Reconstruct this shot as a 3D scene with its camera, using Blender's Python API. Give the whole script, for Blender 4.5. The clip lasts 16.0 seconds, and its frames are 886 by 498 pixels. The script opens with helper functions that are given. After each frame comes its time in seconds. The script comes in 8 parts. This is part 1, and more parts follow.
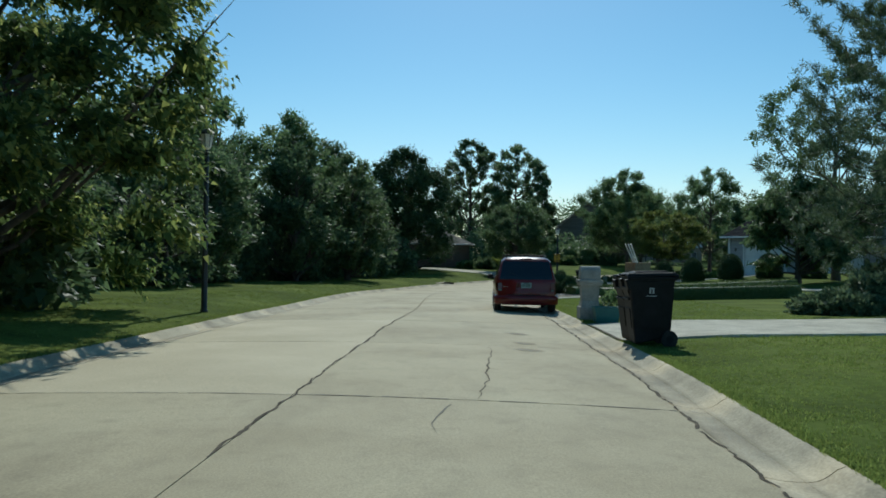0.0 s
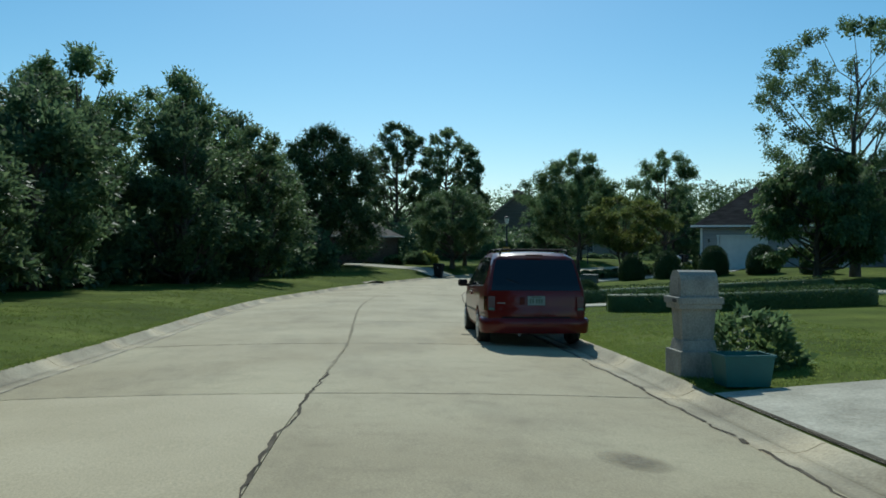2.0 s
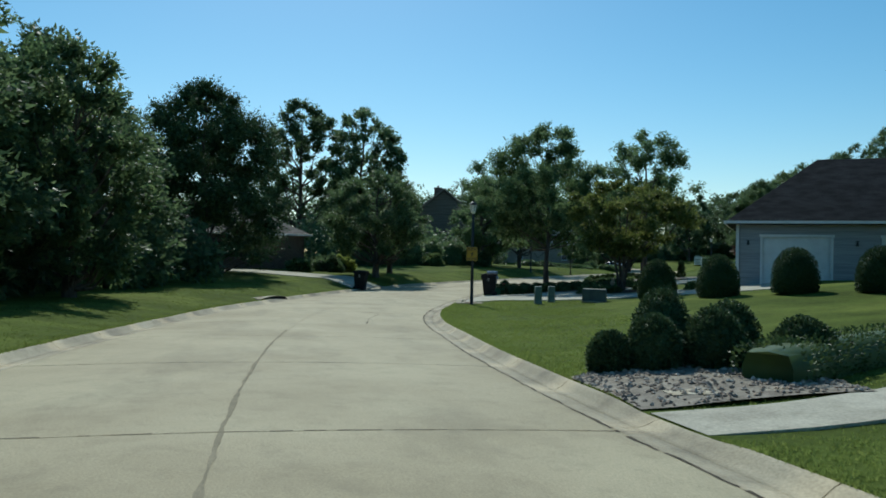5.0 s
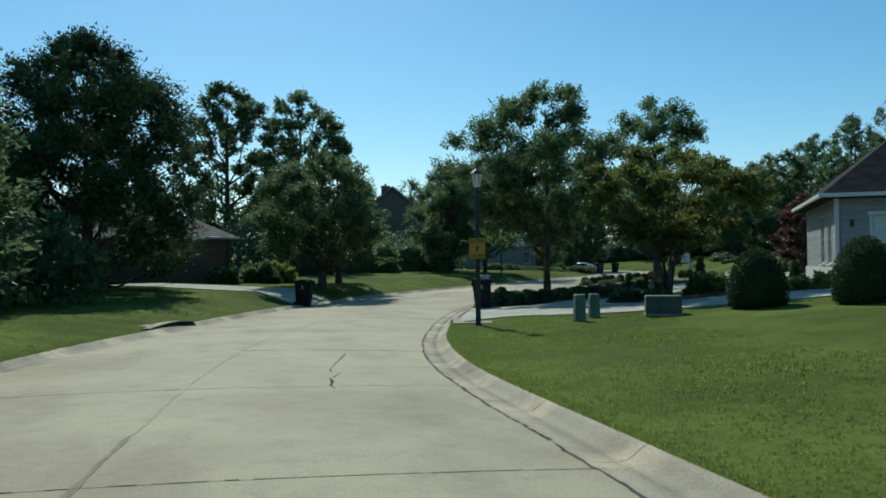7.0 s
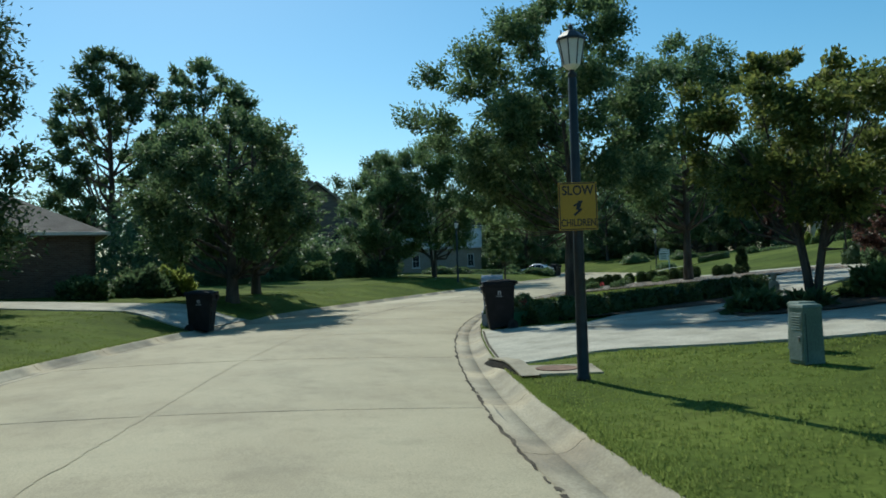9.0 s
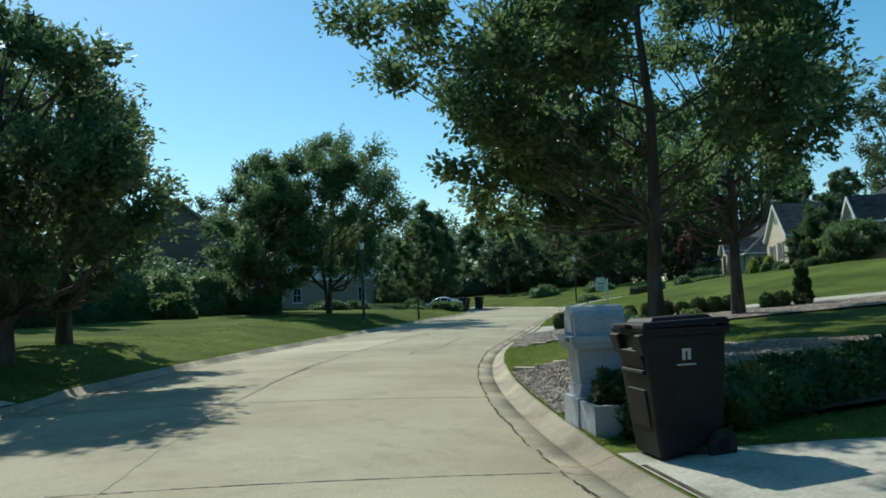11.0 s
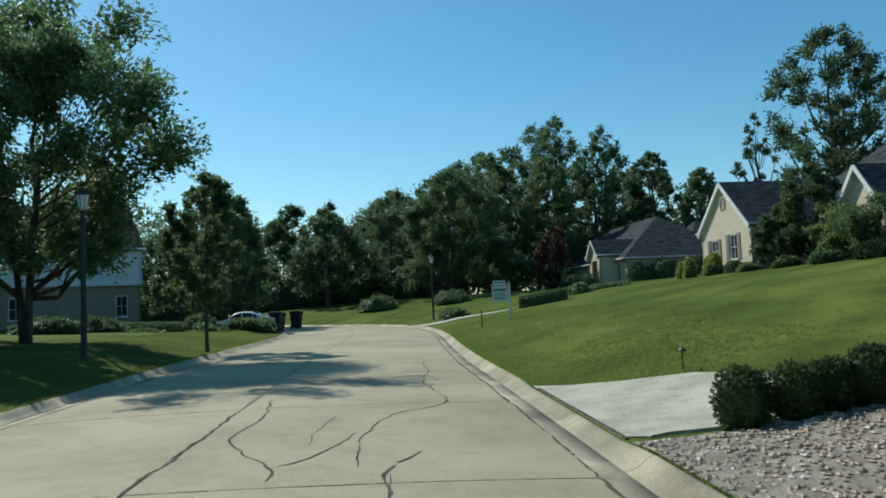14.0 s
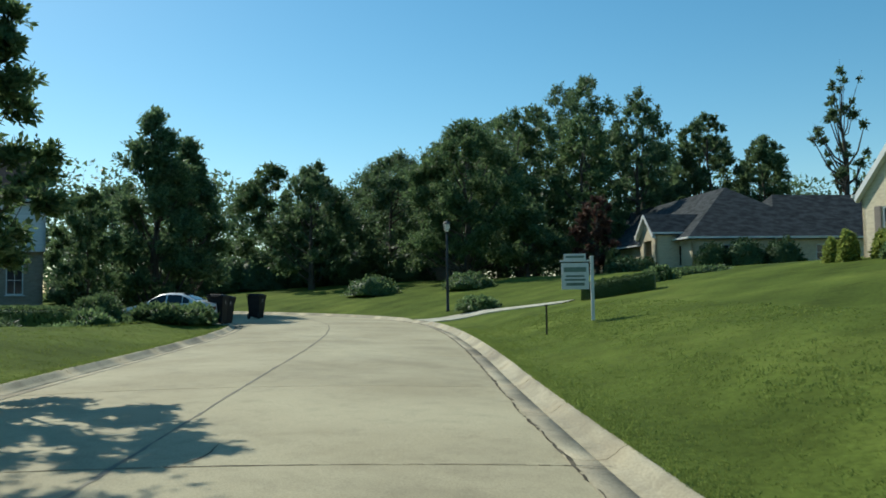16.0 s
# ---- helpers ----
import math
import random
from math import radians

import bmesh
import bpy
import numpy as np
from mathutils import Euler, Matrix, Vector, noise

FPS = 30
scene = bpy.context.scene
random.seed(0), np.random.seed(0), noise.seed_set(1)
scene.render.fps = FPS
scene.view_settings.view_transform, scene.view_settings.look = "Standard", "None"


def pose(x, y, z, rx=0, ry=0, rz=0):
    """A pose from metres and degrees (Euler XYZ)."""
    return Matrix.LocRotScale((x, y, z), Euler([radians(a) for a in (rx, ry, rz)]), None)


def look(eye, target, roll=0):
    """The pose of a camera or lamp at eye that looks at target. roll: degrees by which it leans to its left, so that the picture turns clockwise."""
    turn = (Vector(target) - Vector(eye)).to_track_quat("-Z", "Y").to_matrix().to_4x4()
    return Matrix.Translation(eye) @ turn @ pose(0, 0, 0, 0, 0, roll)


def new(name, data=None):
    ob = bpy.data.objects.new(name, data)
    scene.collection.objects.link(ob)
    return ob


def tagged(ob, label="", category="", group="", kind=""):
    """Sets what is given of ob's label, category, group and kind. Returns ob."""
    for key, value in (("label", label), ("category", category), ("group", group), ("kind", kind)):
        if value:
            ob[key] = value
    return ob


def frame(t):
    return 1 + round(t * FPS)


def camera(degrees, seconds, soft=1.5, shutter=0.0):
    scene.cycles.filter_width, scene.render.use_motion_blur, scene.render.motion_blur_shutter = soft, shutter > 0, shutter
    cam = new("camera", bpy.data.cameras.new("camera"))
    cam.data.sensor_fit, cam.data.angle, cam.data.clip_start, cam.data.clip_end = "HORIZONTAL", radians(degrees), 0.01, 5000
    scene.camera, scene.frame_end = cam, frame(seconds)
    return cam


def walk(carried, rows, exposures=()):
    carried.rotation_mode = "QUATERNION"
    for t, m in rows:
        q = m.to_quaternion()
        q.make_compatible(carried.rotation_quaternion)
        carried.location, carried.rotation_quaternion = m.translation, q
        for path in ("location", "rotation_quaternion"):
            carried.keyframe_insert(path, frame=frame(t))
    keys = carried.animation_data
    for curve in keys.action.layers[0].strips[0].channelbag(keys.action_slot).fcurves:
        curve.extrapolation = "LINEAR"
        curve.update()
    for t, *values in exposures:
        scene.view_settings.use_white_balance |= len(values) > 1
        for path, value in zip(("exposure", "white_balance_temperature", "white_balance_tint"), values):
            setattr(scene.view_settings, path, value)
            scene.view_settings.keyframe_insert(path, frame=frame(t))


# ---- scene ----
cam = camera(57.5, 16.0, 1.7, 0.1)
METRES, EYE, TILT, LEAN, TURN = 106.0, 1.51, 0.0, 0.0, 0.0
ROWS = [
    (0.0, 0.0, 0.0, 0.0, -0.01, 0.34, -0.87),
    (0.5, -0.0013, 0.0232, 0.0, -1.79, -0.57, -0.98),
    (1.0, -0.0028, 0.0466, 0.0004, -3.06, -0.91, -0.75),
    (1.5, -0.0043, 0.0706, 0.0004, -4.72, -0.11, -0.73),
    (2.0, -0.0049, 0.0964, -0.0, -5.66, -0.06, -0.48),
    (2.5, -0.0052, 0.1233, -0.0005, -7.16, -0.76, -0.41),
    (3.0, -0.0055, 0.1503, -0.0009, -8.53, -1.12, -0.49),
    (3.5, -0.0057, 0.1785, -0.0012, -10.41, -0.49, -0.77),
    (4.0, -0.0055, 0.2062, -0.0017, -11.35, 0.34, -1.24),
    (6.5, 0.005, 0.3511, -0.0053, -15.67, 0.53, 0.24),
    (7.0, 0.0089, 0.3804, -0.0061, -17.13, 1.11, 0.54),
    (7.5, 0.0134, 0.4119, -0.0068, -19.37, 0.78, 0.67),
    (8.0, 0.018, 0.4434, -0.0078, -20.88, 1.18, 0.8),
    (8.5, 0.0235, 0.4745, -0.0088, -21.58, 1.36, 1.52),
    (9.0, 0.0298, 0.5061, -0.009, -22.93, 1.55, 1.93),
    (11.5, 0.0758, 0.6602, -0.0096, -34.34, 4.02, 2.33),
    (12.0, 0.0912, 0.6926, -0.0092, -36.45, 3.65, 1.98),
    (12.5, 0.1078, 0.7225, -0.0087, -39.17, 3.28, 1.14),
    (13.0, 0.1266, 0.7526, -0.0086, -41.55, 2.91, 1.91),
    (13.5, 0.1471, 0.7815, -0.0083, -44.02, 3.58, 2.41),
    (14.0, 0.1703, 0.8102, -0.0083, -46.62, 4.21, 2.43),
    (14.5, 0.1953, 0.8385, -0.008, -48.91, 3.77, 1.96),
    (15.0, 0.2213, 0.8663, -0.0078, -50.49, 3.31, 1.58),
    (15.5, 0.2479, 0.8938, -0.0074, -49.41, 3.95, 1.88),
    (16.0, 0.2748, 0.9211, -0.0067, -46.67, 3.12, 0.79),
]
walk(cam, [(t, pose(0, 0, EYE, TILT, LEAN, TURN) @ pose(METRES * x, METRES * y, METRES * z, 90 + pitch, roll, yaw)) for t, x, y, z, yaw, pitch, roll in ROWS],
     [(0.0, -0.22, 5920, 0), (4.0, -0.17, 5920, 0), (7.5, -0.08, 6000, 0), (11.5, 0.18, 6120, 0), (14.5, 0.1, 6200, 0), (16.0, 0.2, 6400, 0)])

# ---- sky and sun ----
SUN_EL, SUN_AZ = 42.0, 3.0   # height of the sun, and degrees clockwise from +y
world = bpy.data.worlds.new("sky")
scene.world = world
world.use_nodes = True
wn, wl = world.node_tree.nodes, world.node_tree.links
sky = wn.new("ShaderNodeTexSky")
sky.sky_type, sky.sun_disc = "NISHITA", False
sky.sun_elevation, sky.sun_rotation = radians(SUN_EL), radians(SUN_AZ)
sky.air_density, sky.dust_density, sky.ozone_density = 1.0, 0.3, 2.5
wn["Background"].inputs["Strength"].default_value = 0.108
tone = wn.new("ShaderNodeHueSaturation")
tone.inputs["Hue"].default_value, tone.inputs["Saturation"].default_value = 0.485, 1.25
wl.new(sky.outputs["Color"], tone.inputs["Color"])
wl.new(tone.outputs["Color"], wn["Background"].inputs["Color"])
sun = new("sun", bpy.data.lights.new("sun", "SUN"))
sun.data.energy, sun.data.angle, sun.data.color = 3.6, radians(0.55), (1.0, 0.94, 0.84)
_d = Vector((math.sin(radians(SUN_AZ)) * math.cos(radians(SUN_EL)), math.cos(radians(SUN_AZ)) * math.cos(radians(SUN_EL)), math.sin(radians(SUN_EL))))
sun.matrix_world = look(_d * 200, (0, 0, 0))


# ---- materials ----
def material(name, a, b, scale=4.0, rough=0.8, bump=0.0, fine=40.0, metal=0.0, third=None, spread=(0.35, 0.65), island=0.0, stretch=(1, 1, 1), spec=0.5):
    """Two or three tones mixed by coarse and fine noise, with relief from the fine one."""
    m = bpy.data.materials.new(name)
    m.use_nodes = True
    n, l = m.node_tree.nodes, m.node_tree.links
    bsdf = n["Principled BSDF"]
    tc = n.new("ShaderNodeTexCoord")
    mp = n.new("ShaderNodeMapping")
    mp.inputs["Scale"].default_value = stretch
    l.new(tc.outputs["Object"], mp.inputs["Vector"])
    n1, n2 = n.new("ShaderNodeTexNoise"), n.new("ShaderNodeTexNoise")
    for node, s, d in ((n1, scale, 5), (n2, fine, 3)):
        node.inputs["Scale"].default_value, node.inputs["Detail"].default_value = s, d
        l.new(mp.outputs["Vector"], node.inputs["Vector"])
    ramp = n.new("ShaderNodeValToRGB")
    ramp.color_ramp.elements[0].position, ramp.color_ramp.elements[1].position = spread
    ramp.color_ramp.elements[0].color, ramp.color_ramp.elements[1].color = (*a, 1), (*b, 1)
    if third:
        e = ramp.color_ramp.elements.new((spread[0] + spread[1]) / 2)
        e.color = (*third, 1)
    l.new(n1.outputs["Fac"], ramp.inputs["Fac"])
    mixn = n.new("ShaderNodeMixRGB")
    mixn.blend_type = "OVERLAY"
    mixn.inputs["Fac"].default_value = 0.45
    l.new(ramp.outputs["Color"], mixn.inputs["Color1"])
    l.new(n2.outputs["Fac"], mixn.inputs["Color2"])
    col = mixn.outputs["Color"]
    if island:
        gi, oi = n.new("ShaderNodeNewGeometry"), n.new("ShaderNodeObjectInfo")
        add = n.new("ShaderNodeMath")
        add.operation = "ADD"
        l.new(gi.outputs["Random Per Island"], add.inputs[0])
        l.new(oi.outputs["Random"], add.inputs[1])
        mr = n.new("ShaderNodeMapRange")
        mr.inputs["From Max"].default_value = 2.0
        mr.inputs["To Min"].default_value, mr.inputs["To Max"].default_value = 1 - island, 1 + island
        l.new(add.outputs[0], mr.inputs["Value"])
        hs = n.new("ShaderNodeHueSaturation")
        l.new(mr.outputs["Result"], hs.inputs["Value"])
        l.new(col, hs.inputs["Color"])
        col = hs.outputs["Color"]
    l.new(col, bsdf.inputs["Base Color"])
    bsdf.inputs["Roughness"].default_value, bsdf.inputs["Metallic"].default_value = rough, metal
    bsdf.inputs["Specular IOR Level"].default_value = spec
    if bump:
        bp = n.new("ShaderNodeBump")
        bp.inputs["Strength"].default_value, bp.inputs["Distance"].default_value = bump, 0.02
        l.new(n2.outputs["Fac"], bp.inputs["Height"])
        l.new(bp.outputs["Normal"], bsdf.inputs["Normal"])
    return m


def leafy(name, dark, light, warm, trans=0.35, rough=0.5, spec=0.22):
    """Leaves: each one its own tone, letting some light through."""
    m = bpy.data.materials.new(name)
    m.use_nodes = True
    n, l = m.node_tree.nodes, m.node_tree.links
    bsdf, out = n["Principled BSDF"], n["Material Output"]
    geo = n.new("ShaderNodeNewGeometry")
    ramp = n.new("ShaderNodeValToRGB")
    ramp.color_ramp.elements[0].color, ramp.color_ramp.elements[1].color = (*dark, 1), (*warm, 1)
    e = ramp.color_ramp.elements.new(0.7)
    e.color = (*light, 1)
    l.new(geo.outputs["Random Per Island"], ramp.inputs["Fac"])
    oi = n.new("ShaderNodeObjectInfo")
    mr = n.new("ShaderNodeMapRange")
    mr.inputs["To Min"].default_value, mr.inputs["To Max"].default_value = 0.8, 1.2
    l.new(oi.outputs["Random"], mr.inputs["Value"])
    hs = n.new("ShaderNodeHueSaturation")
    hs.inputs["Saturation"].default_value = 0.88
    l.new(mr.outputs["Result"], hs.inputs["Value"])
    l.new(ramp.outputs["Color"], hs.inputs["Color"])
    l.new(hs.outputs["Color"], bsdf.inputs["Base Color"])
    bsdf.inputs["Roughness"].default_value = rough
    bsdf.inputs["Specular IOR Level"].default_value = spec
    tr = n.new("ShaderNodeBsdfTranslucent")
    hs2 = n.new("ShaderNodeHueSaturation")
    hs2.inputs["Value"].default_value, hs2.inputs["Hue"].default_value = 1.7, 0.485
    l.new(hs.outputs["Color"], hs2.inputs["Color"])
    l.new(hs2.outputs["Color"], tr.inputs["Color"])
    mx = n.new("ShaderNodeMixShader")
    mx.inputs["Fac"].default_value = trans
    l.new(bsdf.outputs["BSDF"], mx.inputs[1])
    l.new(tr.outputs["BSDF"], mx.inputs[2])
    l.new(mx.outputs["Shader"], out.inputs["Surface"])
    return m


def glassy(name, tint, rough=0.03, spec=0.45):
    m = bpy.data.materials.new(name)
    m.use_nodes = True
    b = m.node_tree.nodes["Principled BSDF"]
    b.inputs["Base Color"].default_value = (*tint, 1)
    b.inputs["Roughness"].default_value = rough
    b.inputs["Specular IOR Level"].default_value = spec
    return m


def paint(name, colour, rough=0.3, metal=0.0, coat=0.0, flake=0.1):
    m = material(name, [c * (1 - flake) for c in colour], [c * (1 + flake) for c in colour], 3.0, rough, 0.0, 120.0, metal)
    m.node_tree.nodes["Principled BSDF"].inputs["Coat Weight"].default_value = coat
    m.node_tree.nodes["Principled BSDF"].inputs["Coat Roughness"].default_value = 0.05
    return m


CONCRETE = material("road_concrete", (0.345, 0.291, 0.176), (0.445, 0.388, 0.246), 0.35, 0.85, 0.12, 60.0, third=(0.40, 0.342, 0.214), island=0.07)
def stained(m, scale, amount, stretch=(1, 1, 1), seed=0.0):
    """Broad dull patches and streaks over a material's colour."""
    n, l = m.node_tree.nodes, m.node_tree.links
    bsdf = n["Principled BSDF"]
    src = bsdf.inputs["Base Color"].links[0].from_socket
    tc, mp, ns = n.new("ShaderNodeTexCoord"), n.new("ShaderNodeMapping"), n.new("ShaderNodeTexNoise")
    mp.inputs["Scale"].default_value, mp.inputs["Location"].default_value = stretch, (seed, seed, 0)
    ns.inputs["Scale"].default_value, ns.inputs["Detail"].default_value, ns.inputs["Roughness"].default_value = scale, 6, 0.65
    rp = n.new("ShaderNodeMapRange")
    rp.inputs["From Min"].default_value, rp.inputs["From Max"].default_value = 0.5, 0.72
    rp.inputs["To Min"].default_value, rp.inputs["To Max"].default_value = 1.0, 1.0 - amount
    mul = n.new("ShaderNodeMixRGB")
    mul.blend_type = "MULTIPLY"
    mul.inputs["Fac"].default_value = 1.0
    l.new(tc.outputs["Object"], mp.inputs["Vector"])
    l.new(mp.outputs["Vector"], ns.inputs["Vector"])
    l.new(ns.outputs["Fac"], rp.inputs["Value"])
    l.new(rp.outputs["Result"], mul.inputs["Color2"])
    l.new(src, mul.inputs["Color1"])
    l.new(mul.outputs["Color"], bsdf.inputs["Base Color"])


stained(CONCRETE, 0.8, 0.22, (1, 0.4, 1))
stained(CONCRETE, 2.7, 0.16, (1, 1, 1), 7.0)
STAIN = material("oil_stain", (0.2, 0.17, 0.11), (0.26, 0.22, 0.14), 3.0, 0.8, 0.1, 40.0)


def fading(m, amount):
    """Lets a thin stain fade out towards its rim and in spots."""
    nt = m.node_tree
    co, far, clear, mix = (nt.nodes.new("ShaderNode" + k) for k in ("TexCoord", "VectorMath", "BsdfTransparent", "MixShader"))
    far.operation = "DISTANCE"
    far.inputs[1].default_value = (0.5, 0.5, 0.5)
    ramp, spots, times = (nt.nodes.new("ShaderNode" + k) for k in ("MapRange", "TexNoise", "Math"))
    ramp.inputs["From Min"].default_value, ramp.inputs["From Max"].default_value = 0.5, 0.1
    ramp.inputs["To Max"].default_value = amount
    spots.inputs["Scale"].default_value = 9.0
    times.operation = "MULTIPLY"
    shader = [n for n in nt.nodes if n.type == "BSDF_PRINCIPLED"][0]
    end = [n for n in nt.nodes if n.type == "OUTPUT_MATERIAL"][0]
    nt.links.new(co.outputs["Generated"], far.inputs[0])
    nt.links.new(co.outputs["Object"], spots.inputs["Vector"])
    nt.links.new(far.outputs["Value"], ramp.inputs["Value"])
    nt.links.new(ramp.outputs["Result"], times.inputs[0])
    nt.links.new(spots.outputs["Fac"], times.inputs[1])
    nt.links.new(times.outputs["Value"], mix.inputs["Fac"])
    nt.links.new(clear.outputs["BSDF"], mix.inputs[1])
    nt.links.new(shader.outputs["BSDF"], mix.inputs[2])
    nt.links.new(mix.outputs["Shader"], end.inputs["Surface"])


fading(STAIN, 1.5)
CONCRETE_NEW = material("road_concrete_new", (0.435, 0.372, 0.236), (0.52, 0.452, 0.3), 0.5, 0.85, 0.1, 60.0, island=0.05)
KERBSTONE = material("kerb_concrete", (0.25, 0.212, 0.146), (0.43, 0.376, 0.262), 0.7, 0.88, 0.2, 40.0, third=(0.365, 0.316, 0.216), island=0.08, spread=(0.3, 0.62))
DRIVE = material("drive_concrete", (0.42, 0.39, 0.31), (0.56, 0.525, 0.425), 1.3, 0.92, 0.3, 30.0, third=(0.5, 0.47, 0.375), spec=0.12)
TAR = material("joint_tar", (0.065, 0.055, 0.042), (0.15, 0.127, 0.095), 3.0, 0.95, 0.3, 60.0, spec=0.1)
ROCK = material("reddish_rock", (0.12, 0.07, 0.045), (0.3, 0.2, 0.14), 5.0, 0.9, 0.5, 20.0)
FADED = material("faded_sealant", (0.2, 0.19, 0.16), (0.29, 0.265, 0.21), 2.0, 0.95, 0.2, 60.0, spec=0.1)
SEAM = material("pale_sealant", (0.26, 0.228, 0.158), (0.33, 0.288, 0.2), 2.0, 0.95, 0.2, 60.0, spec=0.1)
GRASS = material("lawn_ground", (0.076, 0.105, 0.020), (0.150, 0.186, 0.038), 0.22, 0.95, 0.35, 14.0, third=(0.106, 0.142, 0.027), spec=0.05)
BLADE = leafy("grass_blades", (0.088, 0.140, 0.021), (0.128, 0.184, 0.029), (0.180, 0.230, 0.042), 0.5, 0.75, 0.15)
MULCH = material("mulch", (0.05, 0.032, 0.02), (0.13, 0.085, 0.05), 6.0, 0.95, 0.8, 30.0)
SOIL = material("bed_soil", (0.2, 0.17, 0.13), (0.33, 0.29, 0.23), 4.0, 0.95, 0.8, 25.0)
PEBBLE = material("pebbles", (0.3, 0.25, 0.195), (0.64, 0.58, 0.49), 5.0, 0.8, 0.1, 40.0, third=(0.46, 0.34, 0.25), island=0.5)
GUTTER = material("gutter_concrete", (0.224, 0.196, 0.144), (0.460, 0.407, 0.289), 0.5, 0.9, 0.2, 40.0, third=(0.330, 0.290, 0.210), island=0.1, spread=(0.32, 0.66), spec=0.2)
FLAG = material("flagstone", (0.4, 0.33, 0.22), (0.6, 0.53, 0.4), 3.0, 0.85, 0.3, 25.0, island=0.2)
BARK = material("bark", (0.045, 0.036, 0.027), (0.12, 0.1, 0.078), 5.0, 0.95, 0.8, 30.0, stretch=(1, 1, 0.25))
LEAF = leafy("leaves_maple", (0.046, 0.096, 0.034), (0.095, 0.165, 0.056), (0.165, 0.235, 0.085), 0.46)
LEAF_DARK = leafy("leaves_dark", (0.042, 0.086, 0.036), (0.082, 0.14, 0.055), (0.13, 0.195, 0.076), 0.46)
# sunlight on some leaves is put into the bright warm tone
LEAF_SUN = leafy("leaves_sunlit", (0.032, 0.067, 0.019), (0.083, 0.138, 0.033), (0.270, 0.306, 0.062), 0.5)
LEAF_DEEP = leafy("leaves_deep", (0.032, 0.066, 0.026), (0.06, 0.11, 0.04), (0.1, 0.155, 0.055), 0.12, 0.6, 0.1)
LEAF_LIGHT = leafy("leaves_light", (0.068, 0.12, 0.032), (0.12, 0.195, 0.055), (0.2, 0.258, 0.085), 0.45)
LEAF_YELLOW = leafy("leaves_locust", (0.069, 0.106, 0.018), (0.138, 0.188, 0.030), (0.250, 0.275, 0.050), 0.45)
LEAF_RED = leafy("leaves_red", (0.036, 0.026, 0.02), (0.09, 0.044, 0.03), (0.14, 0.078, 0.045), 0.4)
LEAF_BOX = leafy("leaves_boxwood", (0.030, 0.063, 0.017), (0.065, 0.114, 0.028), (0.123, 0.190, 0.048), 0.2, 0.5, 0.25)
LEAF_LIME = leafy("leaves_lime", (0.125, 0.175, 0.025), (0.225, 0.288, 0.044), (0.338, 0.375, 0.075), 0.4)
NEEDLE = leafy("needles", (0.050, 0.088, 0.040), (0.090, 0.142, 0.064), (0.145, 0.195, 0.09), 0.3)
PETAL = leafy("petals_red", (0.45, 0.03, 0.03), (0.6, 0.06, 0.05), (0.7, 0.2, 0.12), 0.2)
BLACK = material("black_plastic", (0.008, 0.008, 0.009), (0.016, 0.016, 0.018), 5.0, 0.6, 0.05, 60.0, spec=0.25)
BLACK_METAL = material("black_metal", (0.012, 0.013, 0.012), (0.026, 0.027, 0.025), 6.0, 0.45, 0.05, 60.0)
RUBBER = material("rubber", (0.012, 0.012, 0.012), (0.03, 0.029, 0.027), 8.0, 0.85, 0.2, 50.0)
ALLOY = paint("alloy", (0.66, 0.66, 0.65), 0.35, 0.1)
CHROME = paint("chrome", (0.7, 0.7, 0.7), 0.12, 1.0)
RED_PAINT = paint("red_car_paint", (0.13, 0.008, 0.008), 0.34, 0.0, 0.55)
RED_PAINT.node_tree.nodes["Principled BSDF"].inputs["Specular IOR Level"].default_value = 0.2
WHITE_CAR = paint("white_car_paint", (0.75, 0.76, 0.78), 0.3, 0.0, 0.8, 0.03)
GLASS = glassy("tinted_glass", (0.01, 0.014, 0.02), 0.03, 0.6)
WINDOW = glassy("window_glass", (0.03, 0.035, 0.04), 0.05)
LAMP_GLASS = paint("frosted_glass", (0.75, 0.75, 0.72), 0.35)
TAIL = paint("tail_light_red", (0.075, 0.008, 0.009), 0.15, 0.0, 0.3)
AMBER = paint("amber_lens", (0.5, 0.13, 0.02), 0.2)
PLATE = paint("plate_green_white", (0.24, 0.3, 0.27), 0.45)
PLATE_BAR = paint("plate_marks", (0.08, 0.13, 0.1), 0.5)
BLOCK = material("painted_block", (0.25, 0.245, 0.215), (0.36, 0.35, 0.31), 2.5, 0.85, 0.2, 40.0)
BLOCK_BLUE = material("painted_block_grey", (0.345, 0.37, 0.40), (0.42, 0.45, 0.48), 1.6, 0.7, 0.06, 40.0)
TEAL = paint("teal_plastic", (0.02, 0.13, 0.12), 0.5)
GREEN_TUB = paint("green_plastic", (0.02, 0.12, 0.055), 0.5)
EMBLEM = paint("faded_white_print", (0.4, 0.4, 0.4), 0.6)
WHITE = paint("white_paint", (0.72, 0.72, 0.7), 0.5, flake=0.05)
CARD = material("cardboard", (0.28, 0.17, 0.09), (0.4, 0.26, 0.14), 4.0, 0.9, 0.1, 30.0)
YELLOW = paint("sign_yellow", (0.46, 0.27, 0.02), 0.5, flake=0.07)
UTIL_LIT = material("utility_lit", (0.2, 0.25, 0.22), (0.28, 0.33, 0.29), 2.5, 0.6, 0.1, 40.0)
OPENING_SHADE = material("drain_opening_shade", (0.012, 0.011, 0.009), (0.03, 0.027, 0.022), 6.0, 0.95, 0.2, 30.0, spec=0.1)
RUST = material("rusty_iron", (0.14, 0.07, 0.04), (0.26, 0.15, 0.09), 5.0, 0.85, 0.3, 40.0)
TRIM_TAN = paint("tan_trim", (0.36, 0.3, 0.235), 0.7)
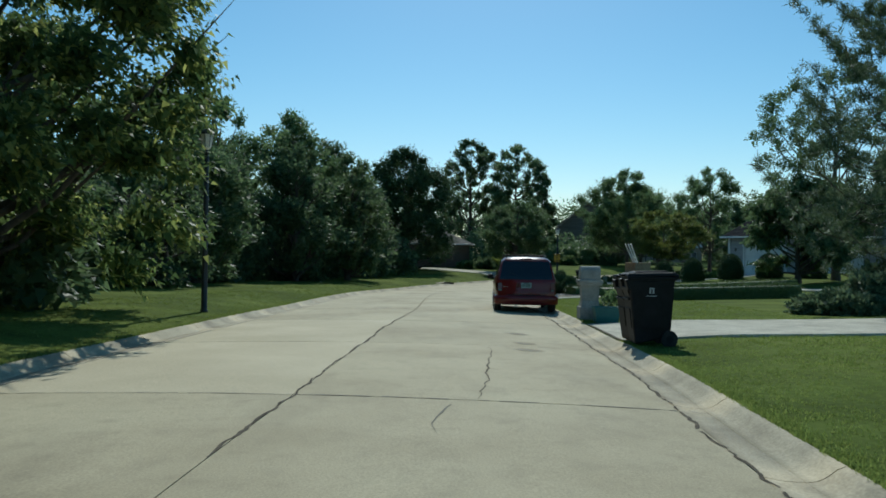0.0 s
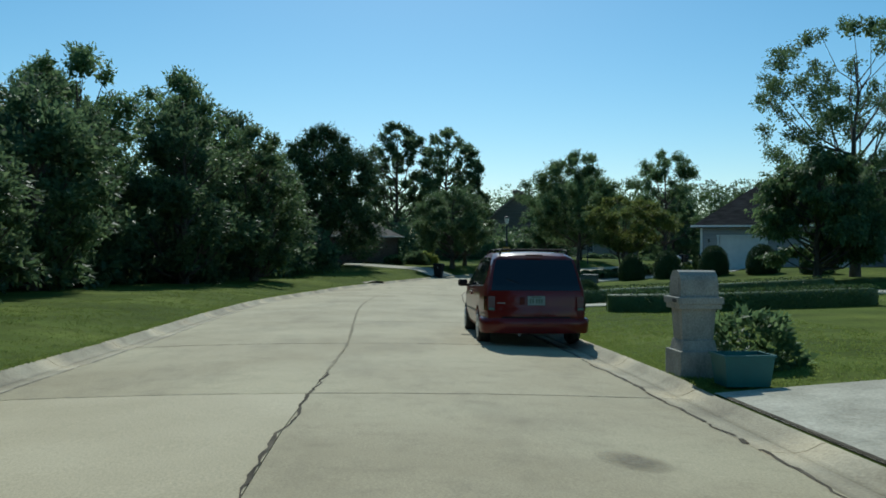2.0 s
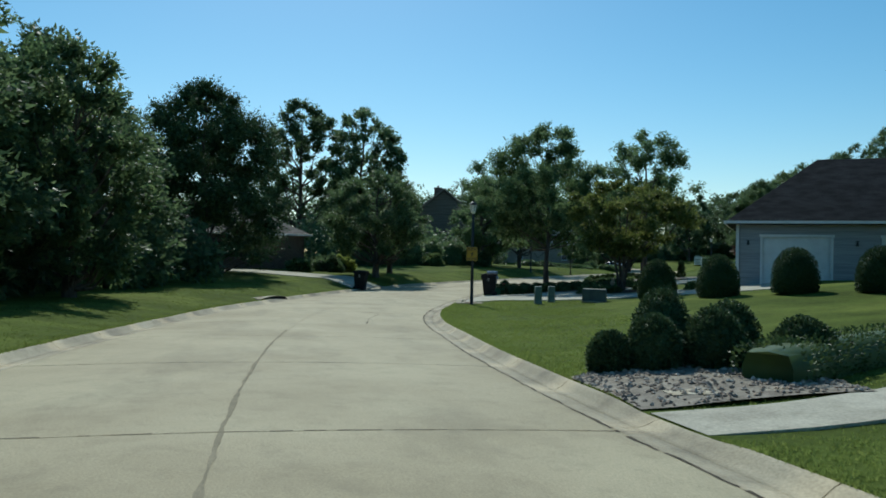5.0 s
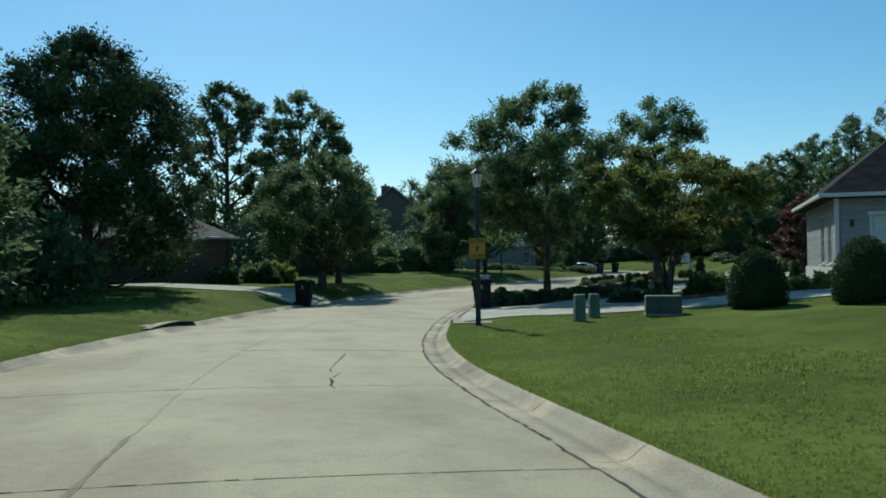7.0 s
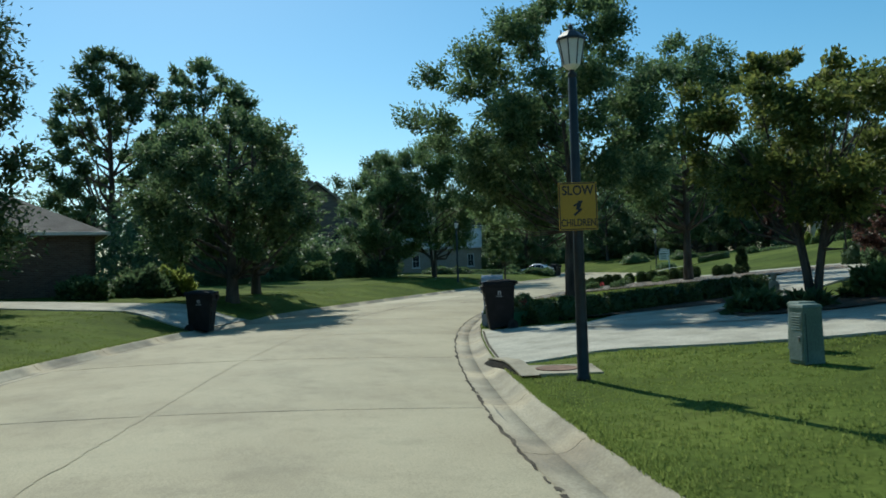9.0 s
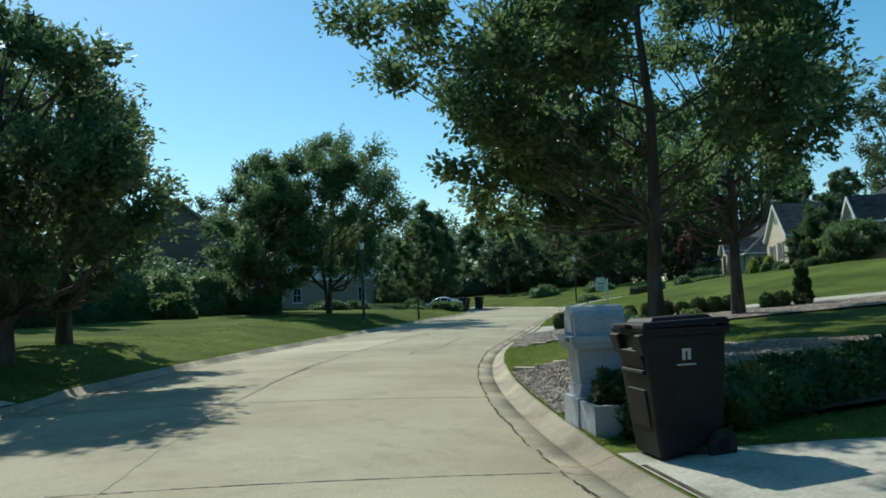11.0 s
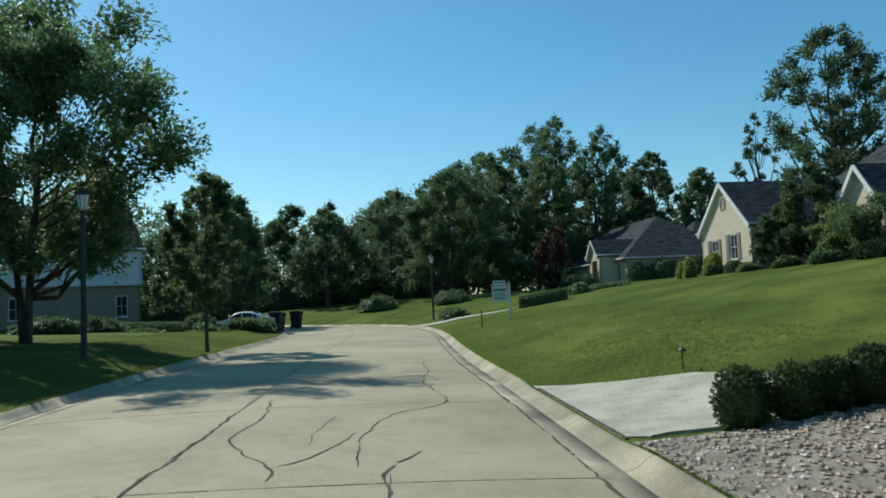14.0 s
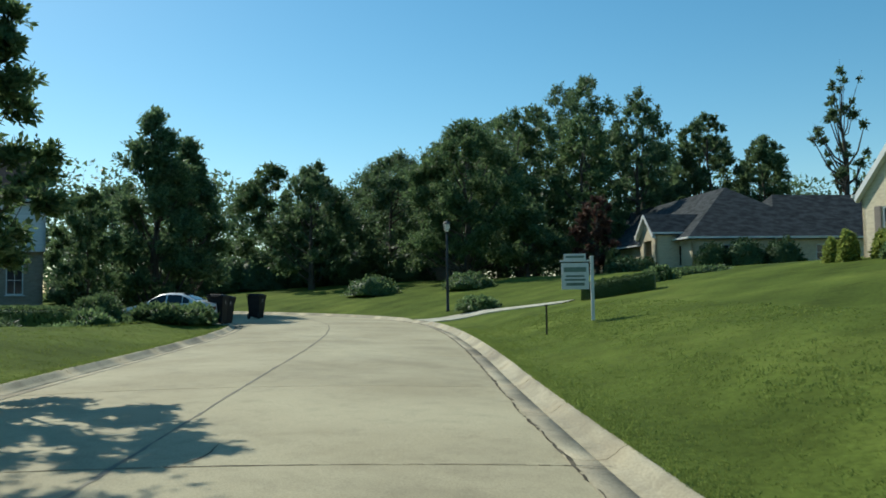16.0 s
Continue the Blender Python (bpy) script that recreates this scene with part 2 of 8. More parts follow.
INK = paint("sign_black", (0.02, 0.02, 0.02), 0.5)
STEEL = paint("galvanised_steel", (0.3, 0.3, 0.3), 0.5, 0.7)
UTIL = material("utility_green", (0.12, 0.17, 0.14), (0.19, 0.25, 0.2), 2.5, 0.6, 0.1, 40.0)
UTIL_GREY = material("utility_grey", (0.07, 0.085, 0.075), (0.12, 0.135, 0.12), 2.5, 0.6, 0.1, 40.0)
SHINGLE = material("grey_shingles", (0.02, 0.02, 0.021), (0.046, 0.045, 0.046), 1.5, 0.95, 0.6, 14.0, stretch=(1, 1, 3), spec=0.1)
SHINGLE_BROWN = material("brown_shingles", (0.1, 0.085, 0.07), (0.17, 0.145, 0.12), 1.5, 0.9, 0.6, 14.0, stretch=(1, 1, 3))
SIDING_GREY = material("grey_siding", (0.27, 0.28, 0.29), (0.36, 0.37, 0.38), 0.6, 0.7, 0.3, 3.0, stretch=(0.3, 0.3, 9))
SIDING_WHITE = material("white_siding", (0.62, 0.64, 0.67), (0.74, 0.76, 0.78), 0.6, 0.7, 0.3, 3.0, stretch=(0.3, 0.3, 9))
BROWN_WALL = material("brown_siding", (0.1, 0.08, 0.065), (0.17, 0.14, 0.115), 0.8, 0.8, 0.3, 3.0, stretch=(0.3, 0.3, 9))
SHUTTER = paint("shutter_brown", (0.2, 0.165, 0.135), 0.65)


def brick_material(name, a, b, mortar):
    m = material(name, a, b, 1.0, 0.9, 0.0, 30.0)
    n, l = m.node_tree.nodes, m.node_tree.links
    br = n.new("ShaderNodeTexBrick")
    br.inputs["Scale"].default_value = 1.0
    br.inputs["Brick Width"].default_value, br.inputs["Row Height"].default_value, br.inputs["Mortar Size"].default_value = 0.215, 0.075, 0.007
    br.inputs["Color1"].default_value, br.inputs["Color2"].default_value, br.inputs["Mortar"].default_value = (*a, 1), (*b, 1), (*mortar, 1)
    tc = n.new("ShaderNodeTexCoord")
    sep, com, add = n.new("ShaderNodeSeparateXYZ"), n.new("ShaderNodeCombineXYZ"), n.new("ShaderNodeMath")
    l.new(tc.outputs["Object"], sep.inputs[0])
    l.new(sep.outputs["X"], add.inputs[0])
    l.new(sep.outputs["Y"], add.inputs[1])
    l.new(add.outputs[0], com.inputs["X"])
    l.new(sep.outputs["Z"], com.inputs["Y"])
    l.new(com.outputs[0], br.inputs["Vector"])
    ov = [x for x in n if x.bl_idname == "ShaderNodeMixRGB"][0]
    l.new(br.outputs["Color"], ov.inputs["Color1"])
    bp = n.new("ShaderNodeBump")
    bp.inputs["Strength"].default_value, bp.inputs["Distance"].default_value, bp.invert = 0.6, 0.01, True
    l.new(br.outputs["Fac"], bp.inputs["Height"])
    l.new(bp.outputs["Normal"], n["Principled BSDF"].inputs["Normal"])
    return m


stained(DRIVE, 3.0, 0.25)
stained(KERBSTONE, 1.6, 0.35, (1, 1, 1), 3.0)
stained(GRASS, 0.6, 0.3, (1, 1, 1), 5.0)
stained(GRASS, 3.0, 0.25, (1, 1, 1), 9.0)
stained(GRASS, 12.0, 0.3, (1, 1, 1), 2.0)


def mown(m, turn, width, amount):
    """Soft stripes left by a mower, wandering a little."""
    n, l = m.node_tree.nodes, m.node_tree.links
    bsdf = n["Principled BSDF"]
    src = bsdf.inputs["Base Color"].links[0].from_socket
    tc, mp, wv = n.new("ShaderNodeTexCoord"), n.new("ShaderNodeMapping"), n.new("ShaderNodeTexWave")
    mp.inputs["Rotation"].default_value = (0, 0, math.radians(turn))
    wv.inputs["Scale"].default_value = 0.314 / width
    wv.inputs["Distortion"].default_value, wv.inputs["Detail"].default_value, wv.inputs["Detail Scale"].default_value = 2.2, 3, 0.5
    rp, mul = n.new("ShaderNodeMapRange"), n.new("ShaderNodeMixRGB")
    rp.inputs["To Min"].default_value, rp.inputs["To Max"].default_value = 1.0 - amount, 1.0 + amount * 0.5
    mul.blend_type, mul.inputs["Fac"].default_value = "MULTIPLY", 1.0
    l.new(tc.outputs["Object"], mp.inputs["Vector"])
    l.new(mp.outputs["Vector"], wv.inputs["Vector"])
    l.new(wv.outputs["Fac"], rp.inputs["Value"])
    l.new(rp.outputs["Result"], mul.inputs["Color2"])
    l.new(src, mul.inputs["Color1"])
    l.new(mul.outputs["Color"], bsdf.inputs["Base Color"])


mown(GRASS, -95, 1.9, 0.1)
SHINGLE_PALE = material("weathered_grey_shingles", (0.032, 0.036, 0.039), (0.074, 0.080, 0.085), 1.5, 0.95, 0.6, 14.0, stretch=(1, 1, 3), spec=0.1)
stained(GUTTER, 1.3, 0.4, (1, 1, 1), 4.0)
stained(BLOCK, 5.0, 0.3, (1, 1, 0.4))
stained(BLOCK_BLUE, 5.0, 0.25, (1, 1, 0.4))
BRICK_BUFF = brick_material("buff_brick", (0.58, 0.485, 0.335), (0.7, 0.6, 0.43), (0.6, 0.535, 0.42))
BRICK_DARK = brick_material("dark_brick", (0.11, 0.075, 0.06), (0.17, 0.12, 0.095), (0.2, 0.18, 0.15))
BRICK_TAN = brick_material("tan_brick", (0.28, 0.22, 0.17), (0.38, 0.31, 0.24), (0.36, 0.33, 0.28))


# ---- plan of the street ----
# right kerb (back edge) as a smooth line in plan; everything along the street is laid out from it
KERB = [(2.3, -60), (2.45, -20), (2.6, -5), (2.8, 4), (3.08, 10), (3.37, 19), (3.56, 25), (3.62, 32), (3.75, 37), (4.1, 42), (4.65, 47),
        (5.34, 52.52), (6.38, 57.53), (8.02, 62.63), (10.1, 68), (12.7, 73.6), (16.1, 79.3), (20, 84.5), (24.6, 89.5), (29.27, 94.53), (34.29, 100.02), (39.37, 105.33),
        (44.85, 110.95), (50.5, 117.2), (55.0, 123.2), (57.5, 129), (58.6, 136), (58.2, 146), (56, 158), (52, 172), (46, 190)]
WIDTH = 8.5


def resample(points, step):
    """A smooth line through points, at even steps."""
    p = np.array(points, float)
    out = []
    for i in range(len(p) - 1):
        a, b, c, d = p[max(i - 1, 0)], p[i], p[i + 1], p[min(i + 2, len(p) - 1)]
        for u in np.linspace(0, 1, 24, endpoint=False):
            m0, m1 = (c - a) / 2, (d - b) / 2
            out.append((2 * u**3 - 3 * u**2 + 1) * b + (u**3 - 2 * u**2 + u) * m0 + (-2 * u**3 + 3 * u**2) * c + (u**3 - u**2) * m1)
    out.append(p[-1])
    out = np.array(out)
    for _ in range(30):
        out[1:-1] = (out[:-2] + 2 * out[1:-1] + out[2:]) / 4
    s = np.concatenate([[0], np.cumsum(np.linalg.norm(np.diff(out, axis=0), axis=1))])
    t = np.arange(0, s[-1], step)
    return np.stack([np.interp(t, s, out[:, 0]), np.interp(t, s, out[:, 1])], 1), t


LINE, LS = resample(KERB, 0.5)
TAN = np.gradient(LINE, axis=0)
for _ in range(8):
    TAN[1:-1] = (TAN[:-2] + TAN[1:-1] + TAN[2:]) / 3
TAN /= np.linalg.norm(TAN, axis=1)[:, None]
NOR = np.stack([TAN[:, 1], -TAN[:, 0]], 1)  # to the right of the street
LS = LS - LS[np.argmin(abs(LINE[:, 1]))]    # s = 0 where y = 0


def road_z(s):
    return np.interp(s, [-60, 0, 10, 20, 30, 40, 53, 62, 75, 88, 104, 120, 140, 160, 200], [0.1, 0.0, 0.0, -0.13, -0.32, -0.55, -0.9, -1.0, -1.0, -0.9, -0.76, -0.6, -0.48, -0.3, 0.2])


def smooth(a, b, x):
    u = np.clip((x - a) / (b - a), 0, 1)
    return u * u * (3 - 2 * u)


def rise(s, d):
    """Height of the lawns over the kerb; d: metres out from the right kerb (negative: beyond the left one)."""
    far = np.interp(s, [0, 25, 45, 60, 75, 86, 98, 104, 112, 135, 160, 190], [0.25, 0.3, 0.9, 1.4, 1.3, 1.0, 1.15, 1.7, 2.45, 2.5, 2.0, 1.0])
    u = np.clip((d - 0.4) / 17, 0, 1)
    right = far * (u * 1.15 - 0.15 * u**3) ** np.interp(s, [72, 90], [1.9, 1.0]) * smooth(0, 2.5, d) + np.maximum(d - 17, 0) * 0.012
    dl = -d - WIDTH
    left = np.interp(s, [0, 40, 65, 80, 110, 150], [0.15, 0.3, 0.5, 0.85, 0.85, 0.6]) * (0.6 * smooth(0, 3, dl) + 0.4 * smooth(2, 11, dl)) + np.maximum(dl - 12, 0) * 0.008
    left = left - 1.0 * smooth(126, 133, s) * smooth(2.2, 5.0, dl) * (1 - smooth(150, 165, s))
    return np.where(d > 0, right, left)


def near(x, y):
    """(s, d) of a place in plan."""
    q = (LINE[:, 0] - x) ** 2 + (LINE[:, 1] - y) ** 2
    i = int(np.argmin(q))
    return LS[i] + (x - LINE[i, 0]) * TAN[i, 0] + (y - LINE[i, 1]) * TAN[i, 1], (x - LINE[i, 0]) * NOR[i, 0] + (y - LINE[i, 1]) * NOR[i, 1]


RIGHT_DRIVES = [(14.9, 18.9), (34.6, 35.9), (65.8, 73.6), (96.2, 101.4), (139.5, 142.2)]
LEFT_DRIVES = [(75.9, 80.2), (141.5, 148.5)]


def kerb_h(s, right=True):
    """Height of the kerb's top over the street: low where a drive comes in."""
    low = 0.0
    for a, b in RIGHT_DRIVES if right else LEFT_DRIVES:
        low = np.maximum(low, smooth(a - 0.9, a, s) * (1 - smooth(b, b + 0.9, s)))
    top = np.interp(s, [28, 45], [0.068, 0.08])
    return top - (top - 0.03) * low


def crown(d):
    return 0.05 - 0.1 * ((d + WIDTH / 2) / (WIDTH / 2)) ** 2


def lawn_z(s, d):
    """Height of the ground: lawns beside the street, the street itself between the kerbs."""
    if -WIDTH < d < 0:
        return float(road_z(s) + crown(d))
    out = d if d >= 0 else -WIDTH - d
    k = kerb_h(s, d >= 0)
    return float(road_z(s) + 0.13 - (0.13 - k) * (1 - smooth(0.0, 2.5, out)) + rise(np.float64(s), np.float64(d)))


def ground_z(x, y):
    return lawn_z(*near(x, y))


def sd(s, d):
    """The place in plan at s along the street and d out from the right kerb."""
    return np.interp(s, LS, LINE[:, 0]) + d * np.interp(s, LS, NOR[:, 0]), np.interp(s, LS, LINE[:, 1]) + d * np.interp(s, LS, NOR[:, 1])


# ---- mesh helpers ----
def mesh_from(name, verts, faces):
    """A mesh from arrays; all faces have the same number of corners."""
    verts, faces = np.asarray(verts, np.float32), np.asarray(faces, np.int32)
    me = bpy.data.meshes.new(name)
    me.vertices.add(len(verts))
    me.vertices.foreach_set("co", verts.ravel())
    k = faces.shape[1]
    me.loops.add(faces.size)
    me.loops.foreach_set("vertex_index", faces.ravel())
    me.polygons.add(len(faces))
    me.polygons.foreach_set("loop_start", np.arange(0, faces.size, k, dtype=np.int32))
    me.update(calc_edges=True)
    me.validate()
    return me


def put(name, me, mat, parent=None, label="", soft=False):
    ob = new(name, me)
    if mat is not None and not me.materials:
        me.materials.append(mat)
    if parent is not None:
        ob.parent = parent
    me.polygons.foreach_set("use_smooth", np.full(len(me.polygons), soft))
    return tagged(ob, label) if label else ob


def part(name, bm, mat, parent=None, label="", soft=False):
    """Links a bmesh as one mesh object under a thing."""
    me = bpy.data.meshes.new(name)
    bmesh.ops.recalc_face_normals(bm, faces=bm.faces)
    bm.to_mesh(me)
    bm.free()
    return put(name, me, mat, parent, label, soft)


def thing(name, m, label, category, group="", kind=""):
    ob = new(name)
    ob.empty_display_size = 0.1
    ob.matrix_world = m
    return tagged(ob, label, category, group, kind)


def structure(ob, label, category=""):
    return tagged(ob, label, category, "", "structure")


def box(bm, size, at=(0, 0, 0), turn=(0, 0, 0), bevel=0.0, taper=1.0):
    """A box with its middle at `at`; taper: how wide its top is against its foot."""
    m = pose(*at, *turn) @ Matrix.Diagonal((*size, 1))
    got = bmesh.ops.create_cube(bm, size=1.0, matrix=Matrix())
    vs = got["verts"]
    for v in vs:
        if v.co.z > 0:
            v.co.x, v.co.y = v.co.x * taper, v.co.y * taper
    bmesh.ops.transform(bm, matrix=m, verts=vs)
    if bevel:
        es = list({e for v in vs for e in v.link_edges})
        bmesh.ops.bevel(bm, geom=es, offset=bevel, segments=2, affect="EDGES", profile=0.6)
    return bm


def rod(bm, a, b, r0, r1=None, n=10):
    """A round bar from a to b."""
    a, b = Vector(a), Vector(b)
    r1 = r0 if r1 is None else r1
    m = Matrix.Translation((a + b) / 2) @ (b - a).to_track_quat("Z", "Y").to_matrix().to_4x4()
    bmesh.ops.create_cone(bm, cap_ends=True, segments=n, radius1=r0, radius2=r1, depth=(b - a).length, matrix=m)
    return bm


def lathe(bm, profile, n=20, at=(0, 0, 0), m=None):
    """A turned shape from (radius, height) pairs."""
    rings = []
    for r, z in profile:
        ring = []
        for i in range(n):
            a = 2 * math.pi * i / n
            p = Vector((at[0] + r * math.cos(a), at[1] + r * math.sin(a), at[2] + z))
            ring.append(bm.verts.new(m @ p if m else p))
        rings.append(ring)
    for p, q in zip(rings, rings[1:]):
        for i in range(n):
            bm.faces.new((p[i], p[(i + 1) % n], q[(i + 1) % n], q[i]))
    bm.faces.new(rings[0][::-1])
    bm.faces.new(rings[-1])
    return bm


def grid_faces(rows, cols):
    i = np.arange(rows - 1)[:, None] * cols + np.arange(cols - 1)[None, :]
    i = i.ravel()
    return np.stack([i, i + 1, i + cols + 1, i + cols], 1)


def rough_noise(x, y, f, seed=0.0):
    return noise.noise((x * f + seed, y * f - seed, seed))


# ---- ground ----
def build_ground():
    cols = [-70, -55, -42, -34, -27, -22, -18, -15, -13, -11.5, -10.5, -9.7, -9.1, -8.75, -8.52, -8.3, -4.25, -0.2, 0.02, 0.25, 0.6, 1.2, 1.9, 2.7, 3.6, 4.6, 6, 7.5, 9, 11, 13, 15, 17, 19, 22, 26, 31, 37, 42]
    idx = np.arange(0, len(LS), 2)
    far = [30, 80, 200, 600, 2500]
    mid = np.array([25.0, 70.0])
    verts = []
    for i in idx:
        s, p, nrm = LS[i], LINE[i], NOR[i]
        row = []
        for d in cols:
            q = p + nrm * d
            if -8.35 < d < -0.1:
                z = road_z(s) - 0.25
            else:
                z = lawn_z(s, d) - 0.012 + (0.03 * rough_noise(q[0], q[1], 0.25) if abs(d + 4.25) > 5.5 else 0.0)
            row.append((q[0], q[1], z))
        left, right = np.array(row[0]), np.array(row[-1])
        out = []
        for edge in (left, right):
            v = edge[:2] - mid
            v = v / np.linalg.norm(v)
            out.append([(edge[0] + v[0] * f, edge[1] + v[1] * f, edge[2] + 0.004 * min(f, 200)) for f in far])
        verts += out[0][::-1] + row + out[1]
    n = len(cols) + 2 * len(far)
    v = np.array(verts)
    grid = v.reshape(len(idx), n, 3)
    # the sheet goes on past both ends of the street
    first, last = [], []
    for f in (2500, 300, 40):
        g = grid[0].copy()
        g[:, 1] -= f
        first.append(g)
    for f in (40, 300, 2500):
        g = grid[-1].copy()
        g[:, :2] += TAN[-1] * f
        last.append(g)
    grid = np.concatenate([np.array(first), grid, np.array(last)])
    me = mesh_from("ground", grid.reshape(-1, 3), grid_faces(grid.shape[0], n))
    structure(put("ground", me, GRASS, soft=True), "mown green suburban lawns and ground beside the street", "ground")


build_ground()

JOINTS = [8.05 + 5.42 * k for k in range(-8, 30)]


def strip_rows(s0, s1, step=0.6):
    n = max(2, int(round((s1 - s0) / step)) + 1)
    return np.linspace(s0, s1, n)


def swing(s):
    """How far the slabs lie off the kerb's own line."""
    return np.interp(s, [45, 52, 62, 68, 88, 94, 106, 114], [0, 0.1, 0.1, 0, 0, -0.09, -0.09, 0])


def centre_line(s):
    """The seam between the two lanes, as d."""
    return np.interp(s, [17, 23, 40, 50], [-4.5, -4.32, -4.32, -4.5]) + swing(s)


def build_road():
    road = structure(thing("road", Matrix(), "worn tan concrete street with tarred joints", "road"), "worn tan concrete street with tarred joints", "road")
    # bed under the slabs, seen in the joints
    ss, ds = strip_rows(-35, 165, 1.5), np.linspace(-8.02, -0.48, 8)
    vs = [(*sd(s, d), road_z(s) + crown(d) - 0.014) for s in ss for d in ds]
    put("road_bed", mesh_from("road_bed", vs, grid_faces(len(ss), len(ds))), FADED, road, "dark grit in the joints")
    lanes = [(-7.9, -0.005), (0.005, -0.6)]
    for a, b in zip(JOINTS, JOINTS[1:]):
        for li, (d0, d1) in enumerate(lanes):
            ss = strip_rows(a + 0.008, b - 0.008)
            drop = 0.002 * rough_noise(a, d0, 1.7, 3.0)
            rows = []
            for s in ss:
                m = float(centre_line(s))
                ds = np.linspace(d0 + 0.006 if li == 0 else m + d0, m + d1 if li == 0 else d1 - 0.006, 5)
                rows.append([(*sd(s, d), road_z(s) + crown(d) + drop) for d in ds])
            top = np.array(rows)
            # sides go down into the bed
            r, c = top.shape[:2]
            ring = [(0, j) for j in range(c)] + [(i, c - 1) for i in range(1, r)] + [(r - 1, j) for j in range(c - 2, -1, -1)] + [(i, 0) for i in range(r - 2, 0, -1)]
            low = np.array([top[i, j] - (0, 0, 0.06) for i, j in ring])
            verts = np.concatenate([top.reshape(-1, 3), low])
            faces = grid_faces(r, c).tolist()
            k = len(ring)
            for i in range(k):
                p, q = ring[i], ring[(i + 1) % k]
                faces.append([p[0] * c + p[1], r * c + i, r * c + (i + 1) % k, q[0] * c + q[1]])
            fresh = (li == 0 and (8 < a < 15 or 89 < a < 92)) 
            put("slab", mesh_from("slab", verts, faces), CONCRETE_NEW if fresh else CONCRETE, road)
    return road


ROAD = build_road()


def build_kerb(right):
    name = "kerb_right" if right else "kerb_left"
    k = structure(thing(name, Matrix(), "weathered rolled concrete kerb and gutter", "kerb"), "weathered rolled concrete kerb and gutter", "kerb")
    s = -35.0
    while s < 165:
        e = s + 2.71
        stone, pan = [], []
        for t in strip_rows(s + 0.006, e - 0.006, 0.55):
            h, z = float(kerb_h(t, right)), float(road_z(t))
            a = [(0.0, -0.25), (0.0, h - 0.01), (-0.03, h), (-0.09, h * 0.78 - 0.01), (-0.15, h * 0.35 - 0.03), (-0.22, -0.043), (-0.3, -0.052), (-0.3, -0.12)]
            b = [(-0.303, -0.12), (-0.303, -0.053), (-0.45, -0.047), (-0.592, float(crown(-0.6)) + 0.002), (-0.592, -0.12), (-0.45, -0.12)]
            for rows, prof in ((stone, a), (pan, b)):
                rows.append([(*sd(t, d if right else -WIDTH - d), z + dz) for d, dz in prof])
        for name, rows, ends in (("kerb_stone", stone, [[0, 1, 2, 3], [0, 3, 4, 5], [0, 5, 6, 7]]), ("gutter_pan", pan, [[0, 1, 2, 5], [5, 2, 3, 4]])):
            v = np.array(rows)
            n = v.shape[1]
            f = grid_faces(v.shape[0], n).tolist()
            for k0 in (0, (v.shape[0] - 1) * n):
                f += [[k0 + c for c in face] for face in ends]
            put(name, mesh_from(name, v.reshape(-1, 3), f), KERBSTONE if name == "kerb_stone" or s < 74 else GUTTER, k, soft=True)
        s = e


build_kerb(True)
build_kerb(False)


def seal(points, width, mat, seed, wiggle=0.06, step=0.1, name="tar_seam", gaps=0.0):
    """A wandering seam of tar or a crack on the slabs through a few (s, d) places."""
    r = random.Random(seed)
    p, _ = resample(points, step)
    p = p if len(p) > 2 else np.array(points, float)
    if name == "crack":
        p = np.stack([p[:, 0], p[:, 1] + swing(p[:, 0])], 1)
    w, off, L, R = width, 0.0, [], []
    for i, (s, d) in enumerate(p):
        off += r.uniform(-1, 1) * wiggle * 0.45 - off * 0.25
        w += (width - w) * 0.4 + r.uniform(-0.5, 0.5) * width * 0.9
        w = max(0.004, w)
        a, b = p[max(i - 1, 0)], p[min(i + 1, len(p) - 1)]
        t = (b - a) / max(1e-6, np.linalg.norm(b - a))
        nx, ny = -t[1], t[0]
        taper = min(1.0, 0.25 + i / 3, 0.25 + (len(p) - 1 - i) / 3)
        for lst, q in ((L, 1), (R, -1)):
            ss, dd = s + nx * (off + q * w * taper / 2), d + ny * (off + q * w * taper / 2)
            lst.append((*sd(ss, dd), road_z(ss) + (crown(dd) if -8.0 < dd < -0.5 else -0.041) + 0.004))
    v = np.array([x for pair in zip(L, R) for x in pair])
    f = grid_faces(len(L), 2)
    if gaps:
        f = np.array([q for q in f if r.random() > gaps])
    put(name, mesh_from(name, v, f), mat, ROAD)


# seams along the gutters and the middle, across the lanes, and the cracks between
for a in range(-30, 160, 10):
    seal([(a, -0.6), (a + 5, -0.6), (a + 10.1, -0.6)], 0.026 if 62 < a < 90 else 0.034, TAR, a, 0.06 if a < 30 else 0.035, gaps=0.1)
    if a < 30 or a > 60:
        seal([(a, -7.905), (a + 5, -7.905), (a + 10.1, -7.905)], 0.02, FADED, a + 1, 0.03, gaps=0.35)
for a, b, w, mt in ((5.5, 20.6, 0.03, TAR), (20.5, 48.0, 0.045, SEAM), (48, 76, 0.07, CONCRETE), (76, 93, 0.04, SEAM), (80.5, 84.5, 0.035, TAR), (92, 100, 0.036, TAR), (100, 150, 0.04, FADED)):
    seal([(s, float(centre_line(s))) for s in np.linspace(a, b, 9)], w, mt, int(a * 3), 0.045 if mt is TAR else 0.015)
for i, j in enumerate(JOINTS[5:28]):
    seal([(j, -7.8), (j, -4.3), (j, -0.1)], 0.016 if i % 3 else 0.024, FADED if i % 2 else TAR, i + 50, 0.012, gaps=0.25)
